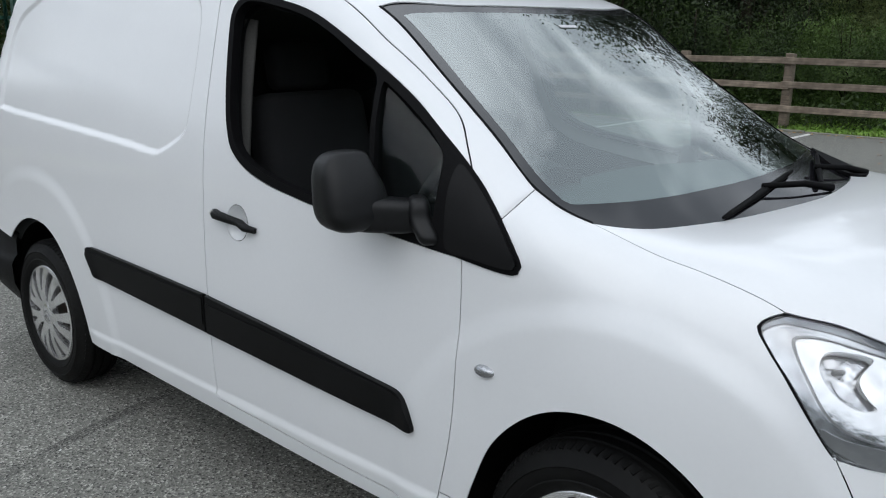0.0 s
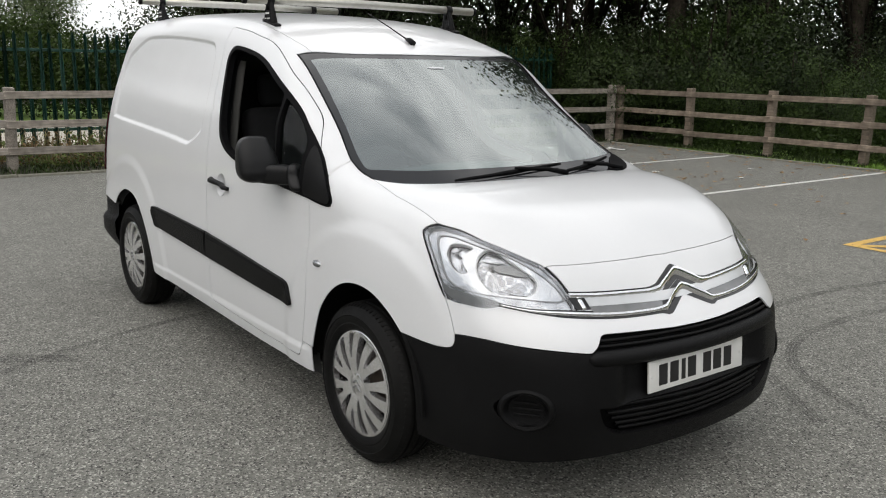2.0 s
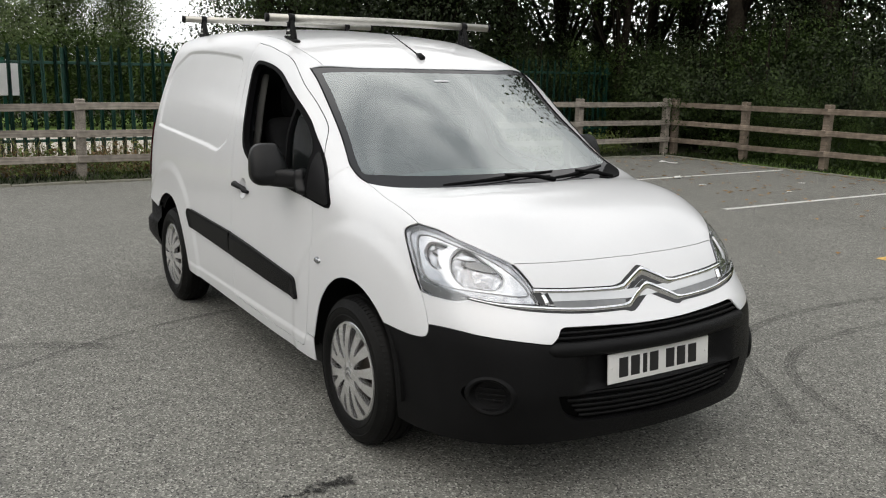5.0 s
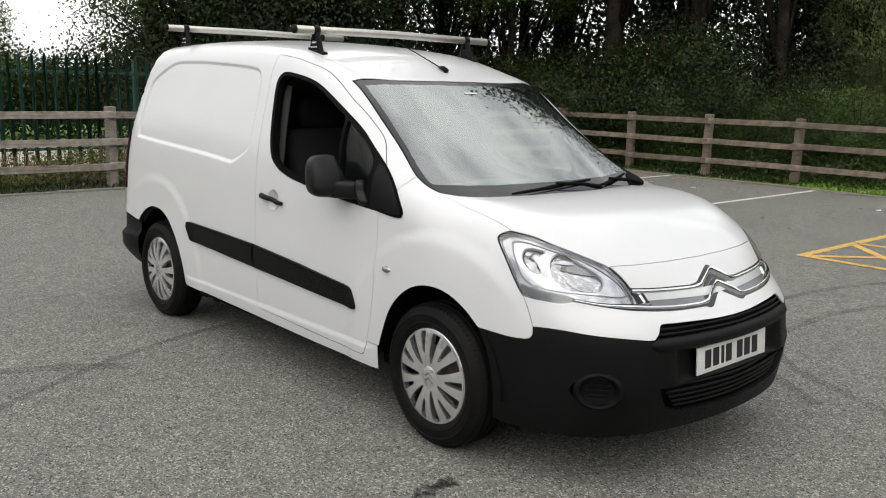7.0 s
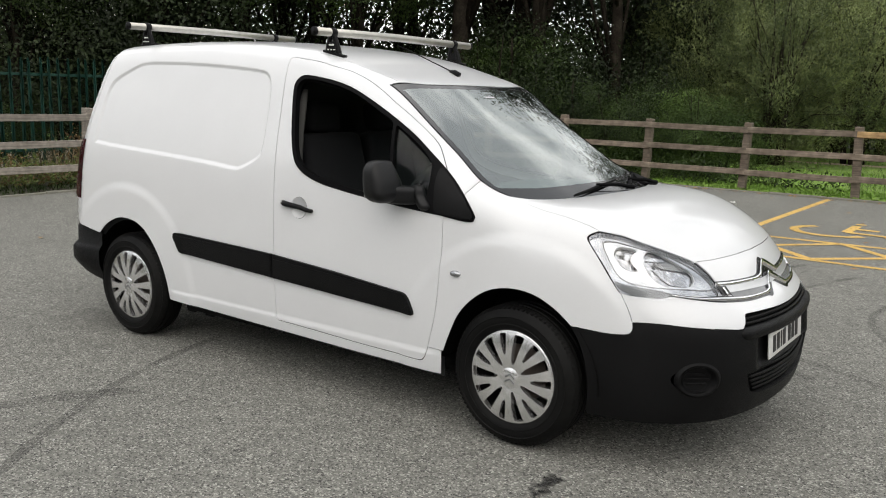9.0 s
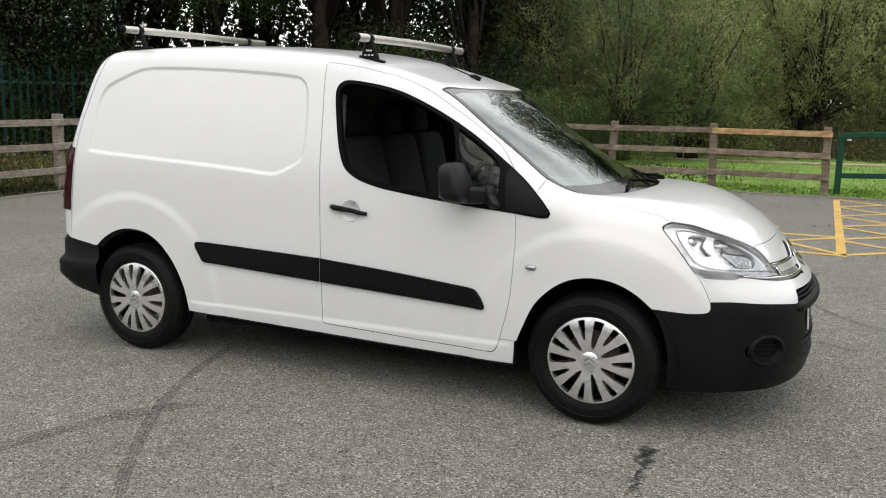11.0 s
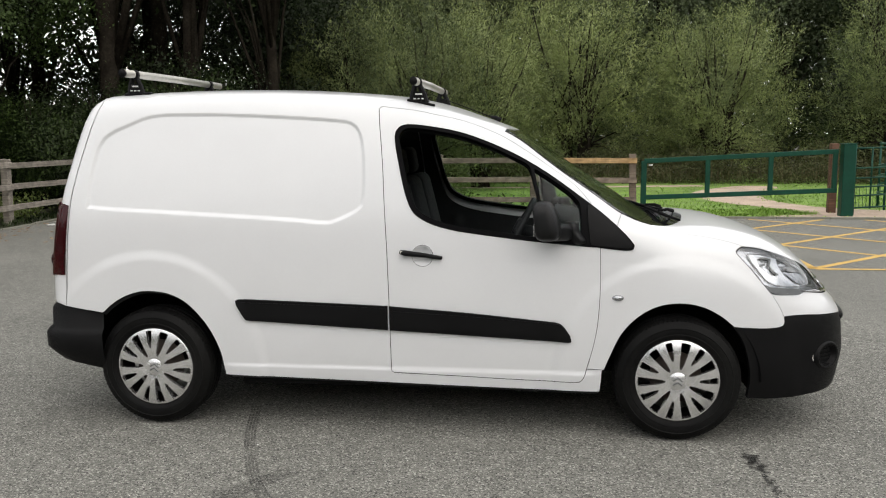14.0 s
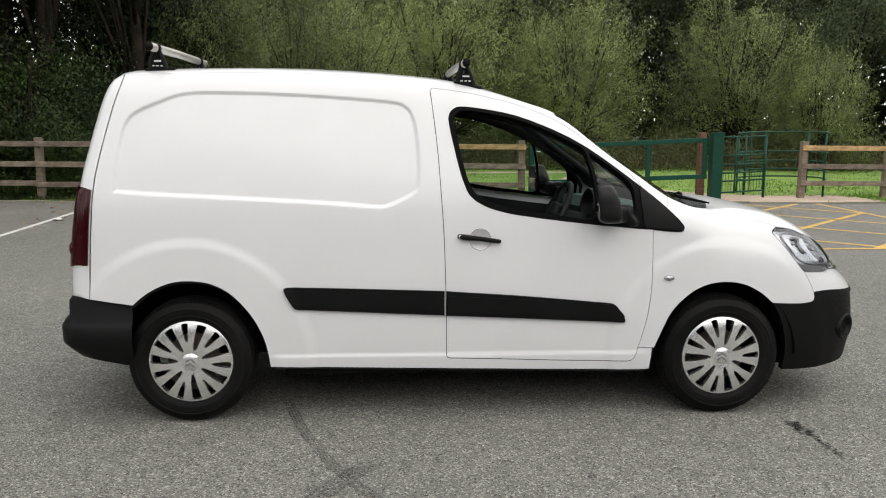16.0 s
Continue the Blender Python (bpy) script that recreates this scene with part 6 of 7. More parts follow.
RAILS = (0.30, 0.655, 1.02)
SIDE_Y = tuple(8.78 - 1.803 * i for i in range(11))
front_posts = [(-8.30, FENCE_Y - 0.05), (-6.58, FENCE_Y), (-4.86, FENCE_Y), (-3.13, FENCE_Y), (-1.36, FENCE_Y), (0.45, FENCE_Y), (2.27, FENCE_Y)]
fence("timber_fence", front_posts, RAILS, "weathered grey-brown post and rail fence", new_rail=((5, 2),))
fence("timber_fence", [(8.03, 11.80), (9.80, 11.85), (11.6, 11.85), (13.4, 11.85), (15.2, 11.85)], RAILS, "weathered timber fence beside the kissing gate", new_rail=((0, 2),))
side_posts = [(FENCE_X, y) for y in SIDE_Y]
fence("timber_fence", [(FENCE_X + 0.16, 10.95)] + side_posts, RAILS, "weathered pale timber fence along the car park side", toward=(1, 0), timber=WOOD_PALE)

# ---- green palisade fence ----
pal = tagged(new("palisade_fence"), "dark green steel palisade fence with pointed pales", "fence", kind="structure")
bm = bmesh.new()
prof = [(-0.034, 0.0), (-0.012, 0.0), (-0.006, -0.016), (0.006, -0.016), (0.012, 0.0), (0.034, 0.0)]
tip = 1.90
low = []
for (y, x) in prof:
    pk = 0.075 if abs(y) > 0.02 else 0.0
    lowv = bm.verts.new((x, y, 0.02))
    top = bm.verts.new((x, y * (0.75 if abs(y) > 0.02 else 1), tip - pk - (0.0 if abs(y) > 0.02 else 0.015)))
    low.append((lowv, top))
for (a, b), (c, d) in zip(low, low[1:]):
    bm.faces.new((a, c, d, b))
r = bmesh.ops.solidify(bm, geom=list(bm.faces), thickness=0.003)
pale = part("pale", bm, PALISADE, pal)
rp = random.Random(8)
PAL_X = -10.0
pale.matrix_basis = pose(PAL_X, -3.0, 0)
for i in range(1, 87):
    c = new("pale", pale.data)
    c.parent = pal
    c.matrix_basis = pose(PAL_X + rp.uniform(-0.006, 0.006), -3.0 + i * 0.160, rp.uniform(-0.015, 0.015), rp.uniform(-0.8, 0.8), rp.uniform(-0.6, 0.6), rp.uniform(-3, 3))
for z in (0.45, 1.62):
    part("palisade_rail", box(bmesh.new(), (0.045, 14.0, 0.045), pose(PAL_X - 0.04, 3.9, z), 0.004), PALISADE, pal)
for i in range(6):
    part("palisade_post", box(bmesh.new(), (0.10, 0.055, 1.85), pose(PAL_X - 0.10, -2.9 + i * 2.75, 0.92), 0.004), PALISADE, pal)

# ---- field gate, its post and the kissing gate ----
gate = tagged(new("field_gate"), "dark green steel barrier gate, closed", "gate")
g0, g1, gy = 2.46, 5.88, 11.30
lo0, lo1, hi0, hi1 = 0.33, 0.47, 1.00, 1.17
for z0, z1 in ((lo0, lo1), (hi0, hi1)):
    part("gate_rail", box(bmesh.new(), (g1 - g0, 0.06, 0.085), pose((g0 + g1) / 2, gy, (z0 + z1) / 2, 0, -math.degrees(math.atan2(z1 - z0, g1 - g0)), 0), 0.006), GREEN, gate)
for t, w in ((0.0, 0.10), (0.335, 0.085), (0.66, 0.085), (0.985, 0.085)):
    x, a, b = g0 + (g1 - g0) * t, lo0 + (lo1 - lo0) * t, hi0 + (hi1 - hi0) * t
    a = 0.03 if t == 0 else a
    part("gate_upright", box(bmesh.new(), (w, 0.055, b - a), pose(x, gy, (a + b) / 2), 0.006), GREEN, gate)
part("gate_stub", box(bmesh.new(), (0.07, 0.004, 0.02), pose(g0 + 0.12, gy - 0.035, 0.93)), SIGN, gate)
gp = tagged(new("gate_post"), "thick square dark green steel gate post", "post")
part("post_shaft", box(bmesh.new(), (0.21, 0.21, 1.42), pose(6.03, 11.25, 0.59), 0.008), GREEN, gp)
part("post_cap", box(bmesh.new(), (0.225, 0.225, 0.02), pose(6.03, 11.25, 1.305), 0.004), GREEN, gp)
bp = tagged(new("timber_post"), "short red-brown timber post behind the gate", "post")
part("post_shaft", box(bmesh.new(), (0.14, 0.14, 1.45), pose(6.00, 11.95, 0.58), 0.01), WOOD_BROWN, bp)

kiss = tagged(new("kissing_gate"), "green tubular kissing gate with a round enclosure", "gate")
k0, k1 = Vector((6.22, 11.45, 0)), Vector((7.30, 11.90, 0))
for q, h in ((k0, 1.28), (k1, 1.26)):
    part("gate_upright", sweep(bmesh.new(), [tuple(q), tuple(q + Vector((0, 0, h)))], 0.026, 10), GREEN, kiss, smooth=60)
mid = k0.lerp(k1, 0.32)
part("gate_upright", sweep(bmesh.new(), [tuple(mid + Vector((0, 0, 0.12))), tuple(mid + Vector((0, 0, 1.24)))], 0.018, 8), GREEN, kiss, smooth=60)
mid = k0.lerp(k1, 0.66)
part("gate_upright", sweep(bmesh.new(), [tuple(mid + Vector((0, 0, 0.12))), tuple(mid + Vector((0, 0, 1.24)))], 0.010, 8), GREEN, kiss, smooth=60)
for z in (0.14, 0.36, 0.52, 0.68, 0.86, 1.22):
    part("gate_rail", sweep(bmesh.new(), [tuple(k0 + Vector((0, 0, z))), tuple(k1 + Vector((0, 0, z + 0.02)))], 0.016, 8), GREEN, kiss, smooth=60)
bm = bmesh.new()
for i in range(14):
    q = k0.lerp(k1, 0.05 + i * 0.065)
    sweep(bm, [tuple(q + Vector((0, 0, 0.14))), tuple(q + Vector((0, 0, 0.52)))], 0.004, 5)
part("gate_mesh", bm, GREEN, kiss, "green wire mesh")
hc, hr = Vector((8.00, 12.66, 0)), 0.88
for z in (0.34, 0.50, 0.68, 0.88, 1.30):
    pts = [tuple(hc + Vector((hr * math.cos(a), hr * math.sin(a), z + 0.02 * math.cos(a)))) for a in np.linspace(-0.85, math.pi + 0.25, 30)]
    part("hoop", sweep(bmesh.new(), pts, 0.016, 8), GREEN, kiss, smooth=60)
for a in (-0.8, 0.5, 1.55, 2.6, 3.35):
    q = hc + Vector((hr * math.cos(a), hr * math.sin(a), 0))
    part("hoop_post", sweep(bmesh.new(), [tuple(q), tuple(q + Vector((0, 0, 1.32)))], 0.022, 8), GREEN, kiss, smooth=60)

# ---- pale paths over the grass ----
PATHS = []


def ground_patch(name, outline, material, label, z, category="path"):
    pts = smooth_line(outline, 0.35, True)
    PATHS.append([tuple(p) for p in pts])
    bm = bmesh.new()
    vs = [bm.verts.new((p[0] + 0.08 * noise.noise(Vector((p[0] * 2, p[1] * 2, 1))), p[1] + 0.10 * noise.noise(Vector((p[0] * 2, p[1] * 2, 5))), z)) for p in pts]
    bm.faces.new(vs)
    bmesh.ops.triangulate(bm, faces=bm.faces)
    bmesh.ops.recalc_face_normals(bm, faces=bm.faces)
    if sum(f.normal.z for f in bm.faces) < 0:
        bmesh.ops.reverse_faces(bm, faces=bm.faces)
    return tagged(part(name, bm, material), label, category, kind="structure")


ground_patch("gravel_path", [(4.6, 11.15), (5.6, 11.6), (5.1, 12.9), (4.3, 14.6), (4.2, 17.0), (5.6, 19.6), (6.2, 20.2), (6.9, 19.8), (6.0, 17.4), (5.6, 14.8), (6.3, 13.0), (7.4, 12.4), (9.2, 12.3), (9.3, 10.92), (6.5, 10.86), (5.2, 10.88)], GRAVEL, "pale pinkish gravel path through the gates", 0.012)
ground_patch("gravel_path", [(-3.0, 18.7), (0.3, 18.9), (2.7, 19.4), (5.0, 19.8), (5.0, 20.3), (2.4, 19.9), (0.1, 19.4), (-3.0, 19.1)], GRAVEL, "pale trodden path across the grass", 0.014)


# ---- plants ----
def leaf_cloud(rng, centres, spread, per, size, droop=0.0, thin=0.45, up=1.0):
    """Many single leaves scattered round twig ends; each leaf is its own folded diamond."""
    n = len(centres) * per
    c = np.repeat(centres, per, 0) + rng.normal(0, 1, (n, 3)) * np.repeat(spread, per)[:, None] * np.array([1, 1, 0.75])
    d = rng.normal(0, 1, (n, 3))
    d[:, 2] -= droop * 2.0
    d /= np.linalg.norm(d, axis=1)[:, None]
    nn = rng.normal(0, 1, (n, 3)) + np.array([0, 0, up])
    s = np.cross(d, nn)
    s /= np.linalg.norm(s, axis=1)[:, None] + 1e-9
    f = np.cross(s, d)
    ln = size * rng.uniform(0.6, 1.35, n)[:, None]
    w = ln * thin
    v = np.empty((n, 4, 3))
    v[:, 0] = c - d * ln * 0.5
    v[:, 1] = c + s * w * 0.5 + f * ln * 0.10
    v[:, 2] = c + d * ln * 0.5
    v[:, 3] = c - s * w * 0.5 + f * ln * 0.10
    return v.reshape(-1, 3)


def spray_cloud(rng, centres, outward, per, size, thin=0.2, length=0.75):
    """Feathery shoots: narrow leaves set along a line that reaches out of the crown and up."""
    n = len(centres) * per
    way = outward * 0.75 + np.array([0, 0, 0.55]) + rng.normal(0, 0.30, outward.shape)
    way /= np.linalg.norm(way, axis=1)[:, None]
    way, mid = np.repeat(way, per, 0), np.repeat(centres, per, 0)
    reach = np.repeat(rng.uniform(0.6, 1.3, len(centres)), per) * length
    along = rng.uniform(-0.6, 0.75, n) * reach
    fan = rng.normal(0, 1, (n, 3))
    fan -= way * np.sum(fan * way, 1)[:, None]
    c = mid + way * along[:, None] + fan * (0.055 + 0.10 * np.clip(0.5 - along / reach, 0, 1))[:, None]
    c[:, 2] -= 0.10 * np.clip(along / reach, 0, 1)**2
    d = way * 0.75 + fan * 0.5 + rng.normal(0, 0.25, (n, 3))
    d /= np.linalg.norm(d, axis=1)[:, None]
    s = np.cross(d, rng.normal(0, 1, (n, 3)) + np.array([0, 0, 1.2]))
    s /= np.linalg.norm(s, axis=1)[:, None] + 1e-9
    ln = size * rng.uniform(0.6, 1.3, n)[:, None]
    v = np.empty((n, 4, 3))
    v[:, 0], v[:, 2] = c - d * ln * 0.5, c + d * ln * 0.5
    v[:, 1], v[:, 3] = c + s * ln * thin * 0.5, c - s * ln * thin * 0.5
    return v.reshape(-1, 3)


def quads_mesh(name, v, material, bulge=None):
    n = len(v) // 4
    me = bpy.data.meshes.new(name)
    me.vertices.add(len(v))
    me.vertices.foreach_set("co", v.astype(np.float32).ravel())
    me.loops.add(4 * n)
    me.loops.foreach_set("vertex_index", np.arange(4 * n, dtype=np.int32))
    me.polygons.add(n)
    me.polygons.foreach_set("loop_start", np.arange(0, 4 * n, 4, dtype=np.int32))
    me.materials.append(material)
    me.update(calc_edges=True)
    if bulge is not None:
        q = v.reshape(-1, 4, 3)
        flat = np.cross(q[:, 1] - q[:, 3], q[:, 2] - q[:, 0])
        flat /= np.linalg.norm(flat, axis=1)[:, None] + 1e-9
        face = np.sign(np.sum(flat * bulge, 1))[:, None] * flat
        nn = bulge * 0.85 + face * 0.5 + np.array([0, 0, 0.08])
        nn /= np.linalg.norm(nn, axis=1)[:, None]
        me.polygons.foreach_set("use_smooth", np.ones(n, bool))
        me.normals_split_custom_set_from_vertices(np.repeat(nn, 4, 0).tolist())
    return me


def tree(name, seed, height, trunk_r, lobes, twigs, per, size, material, label, category="tree", droop=0.0, thin=0.45, stems=1, sprays=0.0):
    """A tapered trunk with limbs and a crown of separate leaves. lobes: (x, y, z, radius) shares of the height."""
    rng = np.random.default_rng(seed)
    thing = tagged(new(name), label, category)
    bm = bmesh.new()
    tips, ways = [], []
    for x, y, z, r in lobes:
        m = max(3, int(twigs * r * r / sum(q[3]**2 for q in lobes)))
        u = rng.normal(0, 1, (m, 3))
        u /= np.linalg.norm(u, axis=1)[:, None]
        rad = r * height * rng.uniform(0.55 if sprays else 0.35, 1.0, m)**0.5
        tips.append(np.array([x, y, z]) * height + u * rad[:, None] * np.array([1, 1, 0.8]))
        ways.append(u)
    tips, ways = np.concatenate(tips), np.concatenate(ways)
    ways, tips = ways[tips[:, 2] > 0.15], tips[tips[:, 2] > 0.15]
    for k in range(stems):
        bend = rng.normal(0, 0.03, (6, 2)).cumsum(0) * height * 0.5
        lean = rng.normal(0, 0.12, 2) if stems > 1 else np.zeros(2)
        foot = rng.normal(0, 0.04, 2) * height if stems > 1 else np.zeros(2)
        h = np.linspace(0, 0.88, 6) * height
        trunk = [(foot[0] + bend[i, 0] * i / 5 + lean[0] * h[i], foot[1] + bend[i, 1] * i / 5 + lean[1] * h[i], h[i] - (0.15 if i == 0 else 0)) for i in range(6)]
        sweep(bm, trunk, [trunk_r * q for q in (1.25, 1.0, 0.82, 0.6, 0.38, 0.12)], 9)
        for j in rng.choice(len(tips), min(len(tips), 14 if stems == 1 else 5), replace=False):
            t = tips[j]
            i = int(np.clip(t[2] / height * 5 * 0.62, 1, 4))
            a = Vector(trunk[i])
            b = Vector(tuple(t))
            mid = a.lerp(b, 0.5) + Vector((0, 0, 0.06 * height * (1 - droop)))
            sweep(bm, [tuple(a), tuple(mid), tuple(b)], [trunk_r * 0.38, trunk_r * 0.22, trunk_r * 0.05], 5)
    trunk = part("trunk", bm, BARK, thing, "grey-brown bark", 60)
    if stems > 1:
        tagged(trunk, "slim grey-brown stems", kind="stuff")
    out = tips - np.array([0, 0, 0.42 * height])
    out /= np.linalg.norm(out, axis=1)[:, None] + 1e-9
    ways = ways * 0.55 + out * 0.75
    ways /= np.linalg.norm(ways, axis=1)[:, None] + 1e-9
    spread = np.full(len(tips), size * 3.2) * rng.uniform(0.7, 1.5, len(tips))
    leaves = spray_cloud(rng, tips, ways, per, size, thin, sprays) if sprays else leaf_cloud(rng, tips, spread, per, size, droop, thin)
    turn = np.sign(np.sum(np.cross(leaves[1::4] - leaves[3::4], leaves[2::4] - leaves[0::4]) * np.repeat(ways, per, 0), 1)) < 0
    order = leaves.reshape(-1, 4, 3)
    order[turn] = order[turn][:, [0, 3, 2, 1]]
    crown = new("crown", quads_mesh("crown", order.reshape(-1, 3), material, np.repeat(ways, per, 0)))
    crown.parent = thing
    return thing


rng_p = random.Random(21)
SMALL = ((0, 0, 0.78, 0.13), (0.06, 0.04, 0.62, 0.15), (-0.07, 0.0, 0.50, 0.16), (0.03, -0.08, 0.36, 0.16), (0.0, 0.08, 0.22, 0.17), (0.0, 0.0, 0.92, 0.08))
WOODLAND = ((0, 0, 0.80, 0.17), (0.14, 0.05, 0.66, 0.16), (-0.13, 0.08, 0.62, 0.17), (0.03, -0.15, 0.56, 0.16), (-0.06, 0.12, 0.88, 0.12), (0.18, -0.10, 0.48, 0.12), (-0.20, -0.06, 0.46, 0.12))
TALL = ((0, 0, 0.84, 0.13), (0.10, 0.06, 0.72, 0.13), (-0.11, 0.03, 0.70, 0.13), (0.03, -0.13, 0.62, 0.12), (-0.05, 0.10, 0.92, 0.09))
SHRUB = ((0, 0, 0.45, 0.36), (0.38, 0.1, 0.40, 0.34), (-0.40, 0.0, 0.38, 0.36), (0.1, -0.25, 0.30, 0.32), (-0.15, 0.2, 0.68, 0.26), (0.28, 0.0, 0.70, 0.22))
rng_v = np.random.default_rng(9)
WILLOW = [(0, 0, 0.40, 0.20)]
for k in range(17):
    a, h = k * 2.4, 0.12 + 0.74 * (k / 16)
    out = 0.36 * math.cos((h - 0.34) * 2.0) * rng_v.uniform(0.75, 1.1)
    WILLOW.append((out * math.cos(a), out * math.sin(a), h, rng_v.uniform(0.11, 0.165)))

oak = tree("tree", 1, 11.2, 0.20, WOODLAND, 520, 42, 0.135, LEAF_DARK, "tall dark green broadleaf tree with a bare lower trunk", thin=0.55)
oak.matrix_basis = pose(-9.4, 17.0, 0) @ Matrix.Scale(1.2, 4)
far_tree = tree("tree", 31, 11.2, 0.17, WOODLAND, 520, 28, 0.14, LEAF_FAR_HAZE, "tall dull green tree at the far wood's edge", thin=0.5)
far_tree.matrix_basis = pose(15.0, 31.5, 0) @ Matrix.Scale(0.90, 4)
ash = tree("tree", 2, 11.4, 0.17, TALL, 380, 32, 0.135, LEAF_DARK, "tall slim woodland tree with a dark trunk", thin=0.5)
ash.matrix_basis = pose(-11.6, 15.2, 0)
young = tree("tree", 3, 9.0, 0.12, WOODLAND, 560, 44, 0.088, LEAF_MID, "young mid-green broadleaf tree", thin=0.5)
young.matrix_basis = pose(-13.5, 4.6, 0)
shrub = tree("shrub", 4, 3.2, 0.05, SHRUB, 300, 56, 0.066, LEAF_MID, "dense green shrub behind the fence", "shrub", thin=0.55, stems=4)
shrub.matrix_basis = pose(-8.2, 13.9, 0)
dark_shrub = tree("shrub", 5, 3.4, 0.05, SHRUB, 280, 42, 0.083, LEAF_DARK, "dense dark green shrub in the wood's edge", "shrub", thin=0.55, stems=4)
dark_shrub.matrix_basis = pose(-7.4, 14.4, 0)
willow = tree("willow", 6, 5.4, 0.07, WILLOW, 880, 50, 0.098, LEAF_WILLOW, "pale grey-green willow bush with narrow leaves", "willow", droop=0.25, thin=0.24, stems=6, sprays=0.85)
willow.matrix_basis = pose(6.0, 23.3, 0)

small = tree("tree", 17, 7.0, 0.09, SMALL, 600, 52, 0.095, LEAF_PALE, "dense narrow green tree beyond the palisade", thin=0.5)
small.matrix_basis = pose(-25.2, 1.9, 0)

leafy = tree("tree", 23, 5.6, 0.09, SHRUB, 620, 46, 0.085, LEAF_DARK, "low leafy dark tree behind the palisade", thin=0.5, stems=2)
leafy.matrix_basis = pose(-12.9, 6.4, 0)

green_shrub = tree("shrub", 27, 3.0, 0.04, SHRUB, 320, 66, 0.058, LEAF_SHRUB, "fresh green shrub behind the timber fence", "shrub", thin=0.5, stems=4)
green_shrub.matrix_basis = pose(-2.9, 12.9, 0) @ Matrix.Scale(0.60, 4)

copies = [
    (green_shrub, [(-5.2, 13.3, 70, 0.70), (-4.4, 13.0, 150, 0.80), (-3.6, 13.6, 300, 1.05)]),
    (leafy, [(-14.8, 9.8, 120, 1.05), (-17.2, 7.8, 240, 1.0), (-14.2, 7.4, 60, 0.9)]),
    (small, [(-24.4, 3.7, 90, 0.72), (-27.5, 0.4, 200, 0.8)]),
    (oak, [(-7.4, 18.8, 40, 0.60), (-6.2, 21.6, 120, 0.62), (-14.6, 13.2, 300, 0.75), (-17.5, 19.5, 15, 0.85), (-12.8, 21.0, 250, 0.95), (-8.0, 25.0, 160, 0.70)]),
    (far_tree, [(-4.0, 29.5, 20, 1.2), (0.6, 31.5, 100, 1.25), (5.4, 32.5, 60, 1.3), (10.0, 32.0, 210, 0.95), (20.5, 31.5, 130, 0.90), (25.5, 28.0, 75, 0.85), (30.5, 25.0, 190, 0.85), (17.6, 27.5, 240, 0.82), (21.0, 26.0, 320, 0.80)]),
    (ash, [(-9.1, 13.9, 60, 1.30), (-7.9, 15.2, 140, 1.15), (-6.0, 15.6, 220, 0.90), (-10.4, 18.6, 280, 1.05), (-13.2, 16.6, 10, 1.0), (-16.0, 15.8, 110, 1.05), (12.6, 29.0, 45, 0.85), (22.8, 28.0, 250, 0.80), (-2.0, 28.5, 90, 1.1)]),
    (young, [(-12.2, 7.4, 210, 0.95), (-12.8, 4.7, 80, 0.68), (-12.6, 10.2, 15, 1.05), (-11.2, 12.2, 100, 0.9), (-19.0, -4.8, 240, 0.9), (-12.9, 6.2, 35, 1.0), (-14.8, 8.6, 140, 1.15), (-17.0, 11.0, 70, 1.1), (-16.2, 6.8, 250, 1.0), (-18.6, 8.4, 10, 1.05)]),
    (shrub, [(-5.6, 13.2, 200, 0.62), (-6.6, 13.3, 20, 0.66), (-7.4, 13.0, 30, 0.95), (-2.6, 13.9, 75, 0.50), (-9.6, 11.9, 140, 0.9), (-10.9, 9.6, 260, 0.8), (-4.4, 12.75, 310, 0.6), (-6.4, 12.6, 100, 0.55), (-10.8, 6.2, 180, 0.55), (-11.4, 3.4, 45, 0.42), (-4.6, 14.8, 290, 0.66)]),
    (dark_shrub, [(-8.6, 12.6, 80, 1.0), (-5.8, 15.6, 10, 0.70), (-7.6, 15.4, 120, 1.1), (-6.4, 18.0, 300, 1.0), (-10.6, 13.6, 50, 1.15), (-12.0, 15.0, 230, 1.1), (-9.8, 16.4, 170, 1.2), (-14.0, 18.0, 20, 1.2), (-11.9, 11.0, 95, 0.95), (-7.6, 21.5, 170, 1.5), (12.6, 29.4, 205, 1.6), (21.5, 27.5, 70, 1.6), (-12.4, 5.4, 75, 1.1), (-12.2, 8.3, 200, 1.2), (-13.4, 10.8, 320, 1.3), (-15.0, 10.4, 130, 1.4), (-15.2, 12.6, 220, 1.5), (-17.5, 14.5, 40, 1.5), (-14.4, 7.4, 290, 1.2)]),
    (willow, [(1.7, 23.9, 60, 1.16), (11.5, 23.5, 150, 1.08), (-2.7, 23.3, 240, 1.18), (13.4, 21.6, 20, 0.66), (5.9, 26.0, 110, 1.05), (-2.6, 17.4, 310, 0.82), (-4.8, 19.6, 40, 0.98), (-1.2, 19.4, 200, 0.90), (-0.6, 26.0, 85, 1.3)]),
]
for src, rows in copies:
    for x, y, turn, k in rows:
        if src in (shrub, dark_shrub) and 129 < math.degrees(math.atan2(y + 2.5, x - 4.5)) < 160:
            k = min(k, 0.80)
        copy_thing(src, pose(x, y, 0, 0, 0, turn) @ Matrix.Diagonal((k, k, k * rng_p.uniform(0.94, 1.06), 1)))


# far wood: a low dark mass of leaves that closes the distance
rng_w = np.random.default_rng(40)


